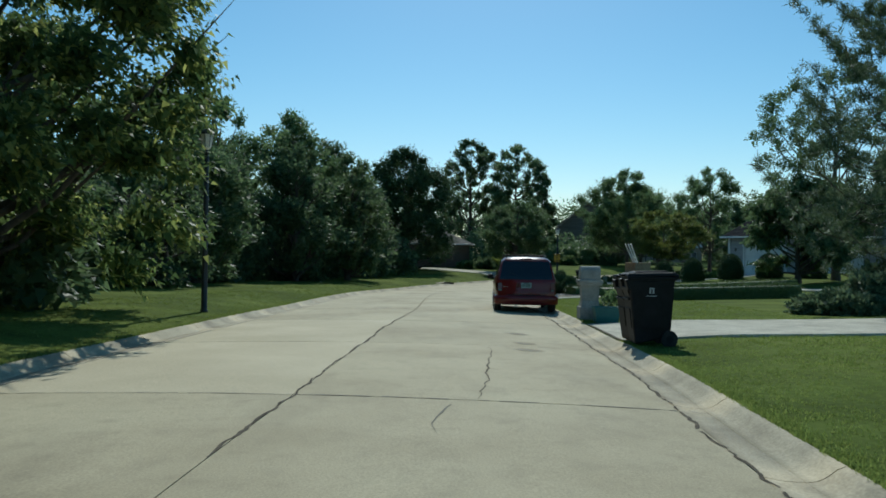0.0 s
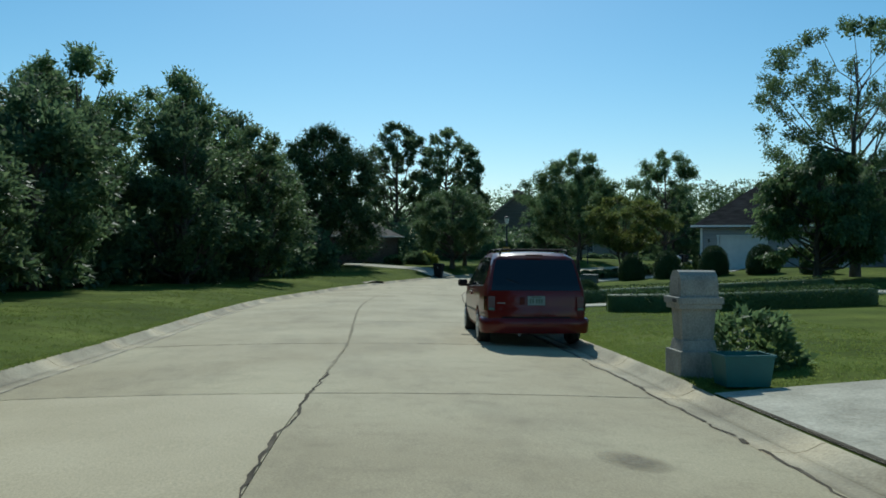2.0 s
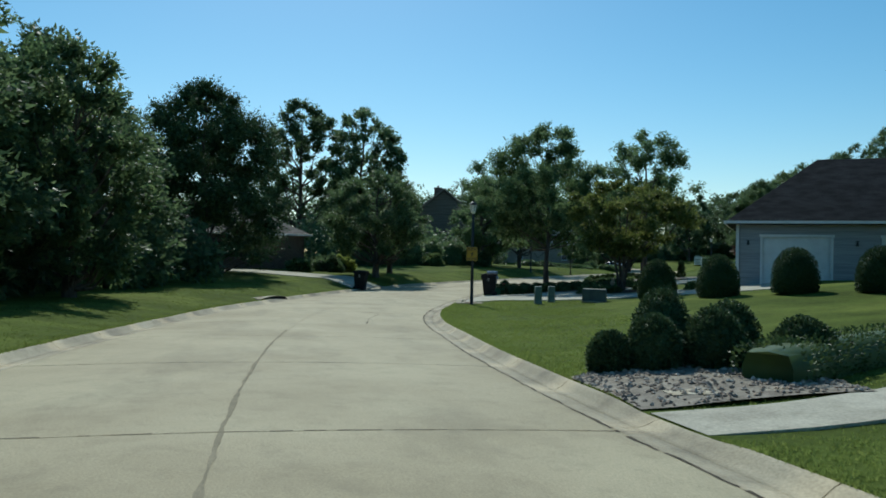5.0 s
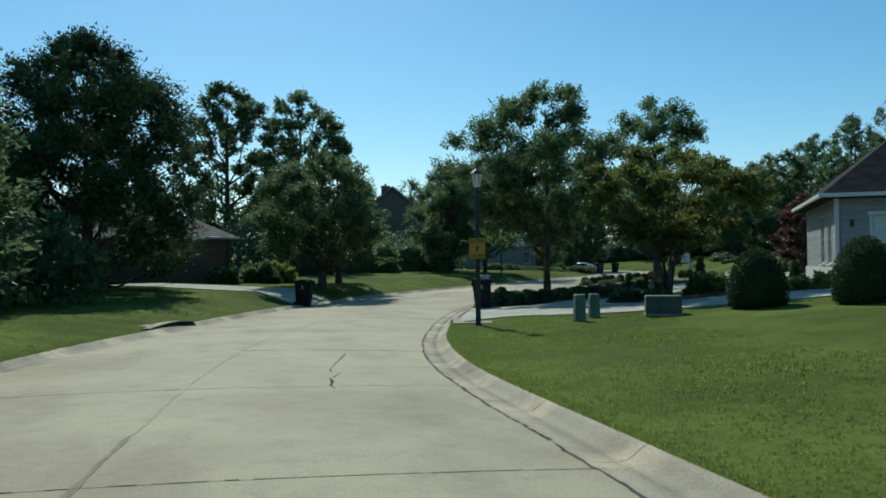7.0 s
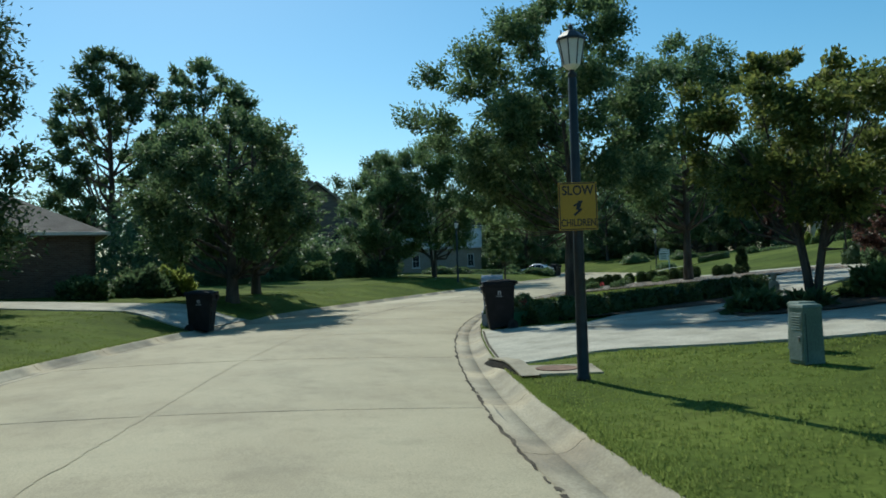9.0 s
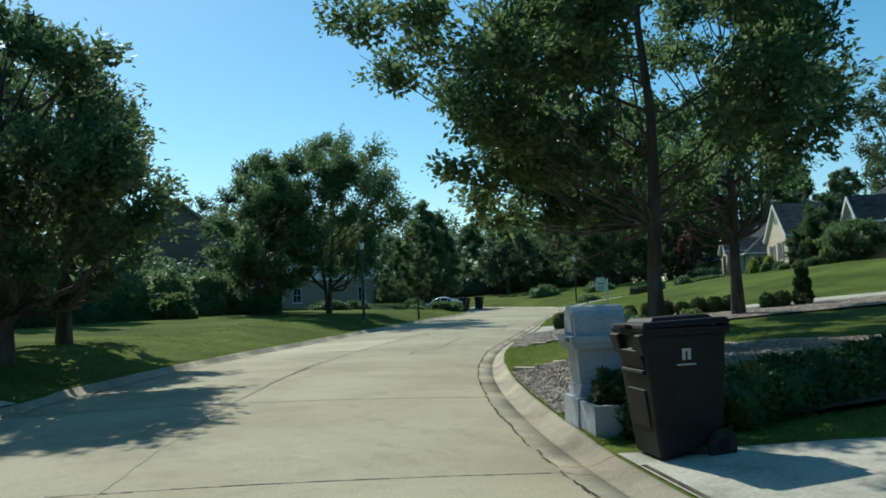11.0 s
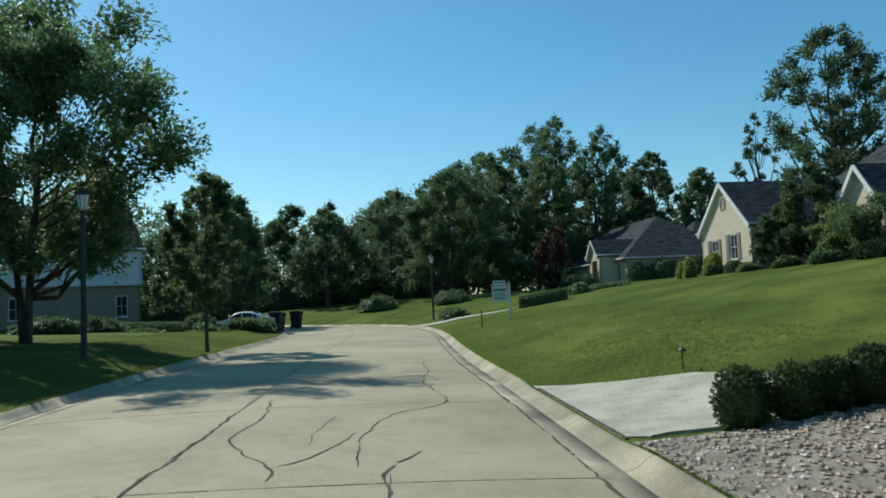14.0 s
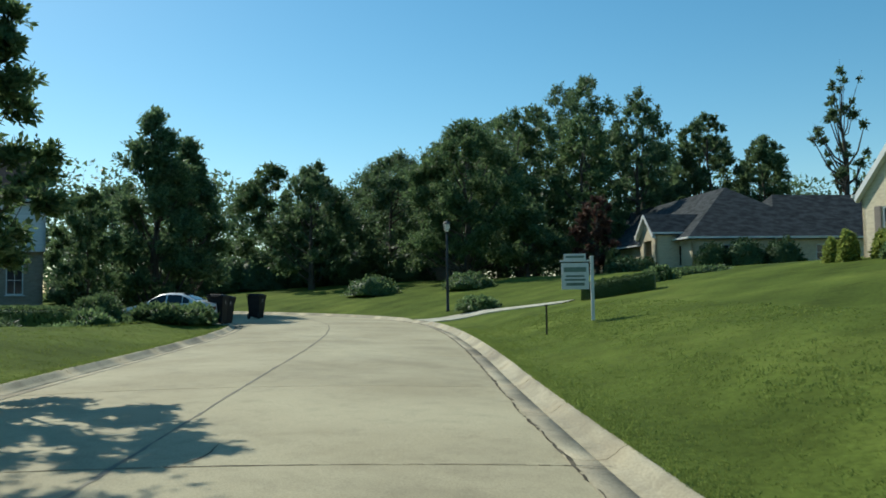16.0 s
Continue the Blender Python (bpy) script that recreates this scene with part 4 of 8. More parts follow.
def hedge(points, width, h, label, n, seed, mat=None, size=0.06, name="hedge"):
    """A clipped hedge along a line in plan."""
    rng = np.random.default_rng(seed)
    line, _ = resample(points, 0.4)
    t = thing(name, pose(line[0][0], line[0][1], ground_z(*line[0])), label, "hedge", "clipped hedges")
    o = np.array([line[0][0], line[0][1], ground_z(*line[0])])
    tan = np.gradient(line, axis=0)
    tan /= np.linalg.norm(tan, axis=1)[:, None]
    nrm = np.stack([tan[:, 1], -tan[:, 0]], 1)
    gz = np.array([ground_z(*q) for q in line])
    sec = [(-0.5, 0), (-0.52, 0.55), (-0.42, 0.93), (0, 1.0), (0.42, 0.93), (0.52, 0.55), (0.5, 0)]
    rows = []
    for i in range(len(line)):
        shrink = 0.75 if i in (0, len(line) - 1) else 1.0
        rows.append([(line[i][0] + nrm[i][0] * a * width * 0.92 * shrink, line[i][1] + nrm[i][1] * a * width * 0.92 * shrink, gz[i] - 0.03 + b * h * 0.93 * (0.9 + 0.1 * shrink)) for a, b in sec])
    v = np.array(rows) - o
    f = np.concatenate([grid_faces(len(line), 7), [[0, 1, 5, 6], [1, 2, 4, 5]], np.array([[0, 1, 5, 6], [1, 2, 4, 5]]) + (len(line) - 1) * 7])
    put("core", mesh_from("core", v.reshape(-1, 3), f), mat or LEAF_BOX, t, soft=True)
    i = rng.integers(0, len(line) - 1, n)
    u = rng.uniform(0, 1, n)[:, None]
    q = rng.uniform(0, 6, n)
    sa = np.array(sec)
    ab = np.stack([np.interp(q, range(7), sa[:, 0]), np.interp(q, range(7), sa[:, 1])], 1)
    c = line[i] * (1 - u) + line[i + 1] * u
    p = np.concatenate([c + nrm[i] * (ab[:, :1] * width), (gz[i] + ab[:, 1] * h)[:, None]], 1) + rng.normal(0, 0.02, (n, 3)) - o
    out = np.concatenate([nrm[i] * ab[:, :1] * 2, ab[:, 1:]], 1)
    put("foliage", leaf_mesh("foliage", p, out, size, rng, 0.0, 0.6), mat or LEAF_BOX, t)
    return t


# ---- street furniture ----
def lamp_post(x, y, label, height=4.55, sign=False, turn=0.0):
    t = thing("street_lamp", pose(x, y, ground_z(x, y), 0, 0, turn), label, "street lamp", "lamp posts along the street")
    h = height
    part("pole", lathe(bmesh.new(), [(0.095, -0.05), (0.095, 0.03), (0.078, 0.05), (0.07, 1.2), (0.056, h - 0.64), (0.045, h - 0.62), (0.06, h - 0.6), (0.06, h - 0.57), (0.035, h - 0.55), (0.035, h - 0.5)], 14), BLACK_METAL, t, "black metal pole", True)
    lan = part("lantern", lathe(bmesh.new(), [(0.05, h - 0.52), (0.115, h - 0.46), (0.175, h - 0.14), (0.16, h - 0.135)], 8), LAMP_GLASS, t, "frosted white lantern glass")
    part("cap", lathe(bmesh.new(), [(0.2, h - 0.14), (0.2, h - 0.11), (0.11, h - 0.03), (0.05, h), (0.03, h + 0.04), (0.035, h + 0.06), (0.005, h + 0.1)], 8), BLACK_METAL, lan, "black metal cap")
    bm = bmesh.new()
    for i in range(8):
        a = 2 * math.pi * i / 8
        rod(bm, (0.118 * math.cos(a), 0.118 * math.sin(a), h - 0.46), (0.178 * math.cos(a), 0.178 * math.sin(a), h - 0.14), 0.008, None, 5)
    part("ribs", bm, BLACK_METAL, lan)
    return t


def words(text, size, at, parent, mat, turn=(90, 0, 0), name="lettering", squeeze=1.0):
    c = bpy.data.curves.new(name, "FONT")
    c.body, c.size, c.align_x, c.align_y, c.extrude, c.offset = text, size, "CENTER", "CENTER", 0.001, size * 0.02
    ob = new(name, c)
    ob.parent = parent
    ob.matrix_local = pose(*at, *turn) @ Matrix.Diagonal((squeeze, 1, 1, 1))
    c.materials.append(mat)
    return ob


def bars(bm, w, y, rows):
    """Plain bars in place of lettering: (x, z, width, height)."""
    for x, z, a, b in rows:
        box(bm, (a, w, b), (x, y, z))
    return bm


def children_sign(x, y, z, turn):
    t = thing("road_sign", pose(x, y, z, 0, 0, turn), "yellow rectangular warning sign with black lettering on a lamp post", "sign")
    part("panel", box(bmesh.new(), (0.5, 0.012, 0.62), (0, 0, 0), bevel=0.004), YELLOW, t)
    bm = bmesh.new()
    for a, b, c, d in ((0, 0.295, 0.46, 0.012), (0, -0.295, 0.46, 0.012), (-0.235, 0, 0.012, 0.57), (0.235, 0, 0.012, 0.57)):
        box(bm, (c, 0.003, d), (a, -0.0075, b))
    part("border", bm, INK, t)
    words("SLOW", 0.17, (0, -0.0075, 0.2), t, INK, squeeze=0.85)
    words("CHILDREN", 0.13, (0, -0.0075, -0.215), t, INK, squeeze=0.72)
    bm = bmesh.new()
    box(bm, (0.05, 0.003, 0.12), (0.01, -0.0075, 0.01), (0, 18, 0))
    box(bm, (0.13, 0.003, 0.025), (0.0, -0.0085, 0.035), (0, -28, 0))
    box(bm, (0.13, 0.003, 0.03), (-0.005, -0.0085, -0.075), (0, -40, 0))
    part("emblem", bm, INK, t, "plain black emblem")
    part("strap", box(bmesh.new(), (0.11, 0.075, 0.03), (0, 0.045, 0.1)), STEEL, t)
    return t


def wheeled_bin(x, y, turn, label, lidded=True, tilt=0.0):
    t = thing("wheeled_bin", pose(x, y, ground_z(x, y) - 0.03, 0, 0, turn) @ Matrix.Diagonal((1.02, 1.02, 1.15, 1)), label, "bin", "wheeled bins")
    bm = bmesh.new()
    box(bm, (0.66, 0.74, 0.94), (0, 0, 0.52), bevel=0.035, taper=1.0)
    bmesh.ops.subdivide_edges(bm, edges=[e for e in bm.edges if abs(e.verts[0].co.z - e.verts[1].co.z) > 0.5], cuts=3)
    for v in bm.verts:
        k = 0.76 + 0.24 * min(1, max(0, (v.co.z - 0.05) / 0.94)) ** 0.85
        back = v.co.y > 0.2 and v.co.z < 0.2
        v.co.x *= k
        v.co.y = v.co.y * k + 0.12 * (1 - k)
        if back:
            v.co.z += 0.1
    part("body", bm, BLACK, t)
    bm = box(bmesh.new(), (0.7, 0.78, 0.04), (0, 0, 1.0), bevel=0.012)
    box(bm, (0.72, 0.8, 0.025), (0, 0, 1.022), bevel=0.01)
    for q in (-0.24, 0.24):
        box(bm, (0.16, 0.1, 0.16), (q, -0.36, 0.92), (14, 0, 0), 0.014, 1.15)
    part("rim", bm, BLACK, t)
    bm = bmesh.new()
    box(bm, (0.46, 0.055, 0.17), (0, -0.345, 0.8), (24, 0, 0), 0.014)
    rod(bm, (-0.23, -0.352, 0.7), (0.23, -0.352, 0.7), 0.02, None, 8)
    box(bm, (0.36, 0.03, 0.3), (0, -0.305, 0.42), (8, 0, 0), 0.012)
    part("lift_pocket", bm, BLACK, t)
    bm = bmesh.new()
    box(bm, (0.71, 0.82, 0.05), (0, 0.0, 1.06), (1.5, -1.2, 0), 0.02, 0.94)
    box(bm, (0.55, 0.6, 0.04), (0, 0, 1.095), (1.5, -1.2, 0), 0.015, 0.85)
    box(bm, (0.26, 0.07, 0.03), (0, -0.43, 1.05), (-10, 0, 0), 0.01)
    for q in (-0.2, 0.2):
        box(bm, (0.07, 0.1, 0.06), (q, 0.4, 1.05), bevel=0.014)
    part("lid", bm, BLACK, t)
    bm = bmesh.new()
    rod(bm, (-0.25, 0.44, 1.03), (0.25, 0.44, 1.03), 0.016)
    for q in (-0.25, 0.25):
        rod(bm, (q, 0.36, 1.03), (q, 0.44, 1.03), 0.016)
    part("handle", bm, BLACK, t)
    part("axle", rod(bmesh.new(), (-0.28, 0.3, 0.13), (0.28, 0.3, 0.13), 0.014), BLACK, t)
    for q in (-0.27, 0.27):
        wh = part("wheel", rod(bmesh.new(), (q - 0.03, 0.3, 0.13), (q + 0.03, 0.3, 0.13), 0.13, None, 16), RUBBER, t)
        part("hub", rod(bmesh.new(), (q - 0.036, 0.3, 0.13), (q + 0.036, 0.3, 0.13), 0.06, None, 12), BLACK, wh)
    bm = bmesh.new()
    for sgn in (-1, 1):
        box(bm, (0.006, 0.028, 0.08), (sgn * 0.323, 0.02, 0.83), (0, sgn * 4.5, 0))
        box(bm, (0.006, 0.028, 0.08), (sgn * 0.323, -0.03, 0.83), (0, sgn * 4.5, 0))
        box(bm, (0.006, 0.08, 0.02), (sgn * 0.327, -0.005, 0.865), (0, sgn * 4.5, 0))
        box(bm, (0.006, 0.17, 0.012), (sgn * 0.316, -0.005, 0.755), (0, sgn * 4.5, 0))
    part("emblem", bm, EMBLEM, t, "plain pale emblem and bar of unreadable print")
    return t


def mailbox(x, y, turn, mat, label, planter=True, k=1.0, slim=1.0):
    """A masonry mailbox pillar: plinth, waist, collar and a rounded head."""
    t = thing("mailbox_pillar", pose(x, y, ground_z(x, y) - 0.03, 0, 0, turn) @ Matrix.Diagonal((k * slim, k * slim, k, 1)), label, "mailbox", "masonry mailboxes")
    bm = box(bmesh.new(), (0.62, 0.66, 0.36), (0, 0, 0.18), bevel=0.012)
    box(bm, (0.5, 0.58, 0.16), (0, 0, 0.42), bevel=0.012, taper=0.88)
    part("plinth", bm, mat, t)
    bm = box(bmesh.new(), (0.36, 0.5, 0.42), (0, 0, 0.7), bevel=0.01, taper=1.12)
    part("pillar", bm, mat, t)
    bm = box(bmesh.new(), (0.55, 0.68, 0.07), (0, 0, 0.94), bevel=0.012)
    box(bm, (0.6, 0.74, 0.09), (0, 0, 1.015), bevel=0.015)
    part("collar", bm, mat, t)
    bm = bmesh.new()
    prof = [(-0.235, 1.06), (-0.232, 1.2), (-0.218, 1.28), (-0.185, 1.34), (-0.13, 1.385), (-0.06, 1.405), (0.06, 1.405), (0.13, 1.385), (0.185, 1.34), (0.218, 1.28), (0.232, 1.2), (0.235, 1.06)]
    fr = [bm.verts.new((px, -0.3, pz)) for px, pz in prof]
    bk = [bm.verts.new((px, 0.3, pz)) for px, pz in prof]
    bm.faces.new(fr)
    bm.faces.new(bk[::-1])
    for i in range(len(prof)):
        bm.faces.new((fr[i], bk[i], bk[(i + 1) % len(prof)], fr[(i + 1) % len(prof)]))
    part("head", bm, mat, t)
    part("door", box(bmesh.new(), (0.3, 0.014, 0.22), (0, -0.308, 1.2), bevel=0.004), mat, t)
    part("number_bar", box(bmesh.new(), (0.16, 0.006, 0.045), (0.16, -0.375, 1.015)), INK, t, "plain dark bar in place of a number")
    if planter:
        bm = bmesh.new()
        box(bm, (0.05, 0.62, 0.34), (0.86, 0, 0.17))
        box(bm, (0.52, 0.05, 0.34), (0.58, -0.285, 0.17))
        box(bm, (0.52, 0.05, 0.34), (0.58, 0.285, 0.17))
        part("planter", bm, mat, t)
        part("soil", box(bmesh.new(), (0.5, 0.5, 0.24), (0.58, 0, 0.14)), MULCH, t)
    return t


def tub(x, y, turn, mat, label, fill=False):
    t = thing("recycling_tub", pose(x, y, ground_z(x, y), 0, 0, turn), label, "tub", "recycling tubs")
    bm = bmesh.new()
    o = [(-0.3, -0.2), (0.3, -0.2), (0.3, 0.2), (-0.3, 0.2)]
    rings = []
    for k, z in ((0.86, 0.0), (1.0, 0.34), (1.06, 0.345), (1.06, 0.37), (0.97, 0.37), (0.84, 0.02)):
        rings.append([bm.verts.new((a * k, b * k, z)) for a, b in o])
    for p, q in zip(rings, rings[1:]):
        for i in range(4):
            bm.faces.new((p[i], p[(i + 1) % 4], q[(i + 1) % 4], q[i]))
    bm.faces.new(rings[0][::-1])
    bm.faces.new(rings[-1])
    part("shell", bm, mat, t)
    return t


# ---- vehicles ----
class Shape:
    """Side outline of a car body: knots along its length (0 is the front), all in metres."""
    def __init__(self, length, width, roof, belt, roof_w, nose, tail, sill=0.26):
        self.length, self.width, self.roof, self.belt, self.roof_w, self.nose, self.tail, self.sill = length, width, roof, belt, roof_w, nose, tail, sill

    def ring(self, u):
        """Right half of the section at u metres from the front: (half width, height) from sill to roof."""
        top = float(np.interp(u, *self.roof))
        belt = min(float(np.interp(u, *self.belt)), top - 0.03)
        w = self.width / 2 * float(np.interp(u, [0, 0.12, 0.5, 1.0, self.length - 0.8, self.length - 0.15, self.length], [0.72, 0.84, 0.95, 1.0, 1.0, 0.955, 0.9]))
        rw = w - (w - self.roof_w / 2) * min(1.0, max(0.0, (top - belt) / 0.55))
        s = self.sill
        return [(w * 0.6, s), (w * 0.93, s + 0.01), (w * 0.97, s + 0.1), (w * 0.995, s + 0.28), (w, s + 0.42), (w * 0.999, s + 0.42 + (belt - 0.52 - s) / 3), (w * 0.997, s + 0.42 + (belt - 0.52 - s) * 2 / 3), (w * 0.992, belt - 0.1), (w * 0.965, belt), (rw + (w * 0.965 - rw) * 0.55, belt + (top - belt) * 0.45), (rw + (w * 0.965 - rw) * 0.12, belt + (top - belt) * 0.84), (rw - 0.09, top - 0.015), (rw * 0.45, top), (0.0, top + 0.008)]

    def y(self, u, z):
        """Where the section at u stands at height z: nose and tail lean."""
        L = self.length
        f, r = float(np.interp(z, *self.nose)), float(np.interp(z, *self.tail))
        return u + f * max(0, 1 - u / 0.6) - r * max(0, 1 - (L - u) / 0.7)


def car_body(shape, stations, name="body"):
    bm = bmesh.new()
    rows = []
    for u in stations:
        right = [(w, shape.y(u, z), z) for w, z in shape.ring(u)]
        left = [(-x, y, z) for x, y, z in right[:-1]][::-1]
        rows.append([bm.verts.new((x, y, z)) for x, y, z in right + left])
    n = len(rows[0])
    for p, q in zip(rows, rows[1:]):
        for i in range(n - 1):
            bm.faces.new((p[i], p[i + 1], q[i + 1], q[i]))
        bm.faces.new((p[n - 1], p[0], q[0], q[n - 1]))
    for row, rev in ((rows[0], True), (rows[-1], False)):
        m = (n + 1) // 2
        for i in range(m - 2):
            a = [row[i], row[i + 1], row[n - 2 - i], row[n - 1 - i]]
            bm.faces.new(a[::-1] if rev else a)
        bm.faces.new([row[m - 2], row[m - 1], row[m]])
    bmesh.ops.recalc_face_normals(bm, faces=bm.faces)
    return bm


def side_patch(shape, sgn, us, lo, hi, proud=0.006, rows=6):
    """A patch of glass or trim on a car's side, between two heights given as (u, z) tables."""
    bm = bmesh.new()
    grid = []
    for u in us:
        ring = shape.ring(u)
        zz, ww = [z for _, z in ring], [w for w, _ in ring]
        col = []
        for k in range(rows):
            z = float(np.interp(u, *lo)) * (1 - k / (rows - 1)) + float(np.interp(u, *hi)) * k / (rows - 1)
            col.append(bm.verts.new((sgn * (float(np.interp(z, zz, ww)) + proud), shape.y(u, z), z + proud * 0.3)))
        grid.append(col)
    for p, q in zip(grid, grid[1:]):
        for k in range(rows - 1):
            bm.faces.new((p[k], p[k + 1], q[k + 1], q[k]))
    return bm


def end_patch(shape, u, lo, hi, frac, proud, rows=5, cols=9, shrink=0.0):
    """A patch across a car's tail (u = length) or nose (u = 0)."""
    bm = bmesh.new()
    ring = shape.ring(u)
    zz, ww = [z for _, z in ring], [w for w, _ in ring]
    grid = []
    for k in range(rows):
        z = lo + (hi - lo) * k / (rows - 1)
        w = float(np.interp(z, zz, ww)) * (frac if np.isscalar(frac) else 1)
        a, b = (-w, w) if np.isscalar(frac) else (frac[0] * w, frac[1] * w)
        grid.append([bm.verts.new((a + (b - a) * j / (cols - 1), shape.y(u, z) + proud, z)) for j in range(cols)])
    for p, q in zip(grid, grid[1:]):
        for j in range(cols - 1):
            bm.faces.new((p[j], p[j + 1], q[j + 1], q[j]))
    return bm


def wheel(parent, x, y, r, w, sgn):
    m = pose(x, y, r, 0, 90, 0)
    bm = lathe(bmesh.new(), [(r * 0.62, -w / 2), (r * 0.93, -w / 2), (r, -w * 0.32), (r, w * 0.32), (r * 0.93, w / 2), (r * 0.62, w / 2)], 28, m=m)
    ty = part("wheel", bm, RUBBER, parent, "black tyre on an alloy rim", True)
    k = sgn * w / 2
    # flat disc coloured dark for the shade behind the spokes
    rim = part("rim", lathe(bmesh.new(), [(r * 0.1, k - 0.03 * sgn), (r * 0.64, k - 0.03 * sgn), (r * 0.64, k - 0.012 * sgn), (r * 0.1, k - 0.012 * sgn)], 28, m=m), BLACK_METAL, ty, "dark disc for the shaded hollow of an alloy rim")
    bm = bmesh.new()
    loops = [[bm.verts.new(m @ Vector((q * math.cos(a), q * math.sin(a), k + dz * sgn))) for a in np.linspace(0, 2 * math.pi, 28, endpoint=False)] for q, dz in ((r * 0.66, -0.002), (r * 0.65, 0.007), (r * 0.585, 0.007), (r * 0.57, -0.012))]
    for p, q in zip(loops, loops[1:]):
        for i in range(28):
            bm.faces.new((p[i], p[(i + 1) % 28], q[(i + 1) % 28], q[i]))
    part("rim_edge", bm, ALLOY, rim, "silver alloy rim edge", True)
    bm = bmesh.new()
    for i in range(10):
        a = 2 * math.pi * (i // 2) / 5 + (0.17 if i % 2 else -0.17)
        c, s = math.cos(a), math.sin(a)
        box(bm, (0.022, r * 0.5, r * 0.09), (x + sgn * (w / 2 - 0.004), y + s * r * 0.35, r + c * r * 0.35), (math.degrees(-a) + 90, 0, 0), 0.005)
    rod(bm, (x + sgn * (w / 2 - 0.03), y, r), (x + sgn * (w / 2 + 0.012), y, r), r * 0.19, r * 0.15, 14)
    part("spokes", bm, ALLOY, rim, "silver five-spoke alloy")
    return ty


def with_arches(bm, name, parent, mat, shape, wheels, r):
    """Links the body with round wheel arches cut out of it."""
    ob = part(name, bm, mat, parent, soft=True)
    cut = bmesh.new()
    for y in wheels:
        for sgn in (-1, 1):
            rod(cut, (sgn * (shape.width / 2 - 0.26), y, r), (sgn * (shape.width / 2 + 0.1), y, r + 0.0), r + 0.055, None, 32)
    cm = bpy.data.meshes.new("cut")
    cut.to_mesh(cm)
    cut.free()
    co = new("cut", cm)
    co.parent = parent
    mod = ob.modifiers.new("arches", "BOOLEAN")
    mod.operation, mod.object, mod.solver = "DIFFERENCE", co, "EXACT"
    bpy.context.view_layer.update()
    dg = bpy.context.evaluated_depsgraph_get()
    me = bpy.data.meshes.new_from_object(ob.evaluated_get(dg))
    ob.modifiers.clear()
    ob.data = me
    if not me.materials:
        me.materials.append(mat)
    bpy.data.objects.remove(co)
    return ob


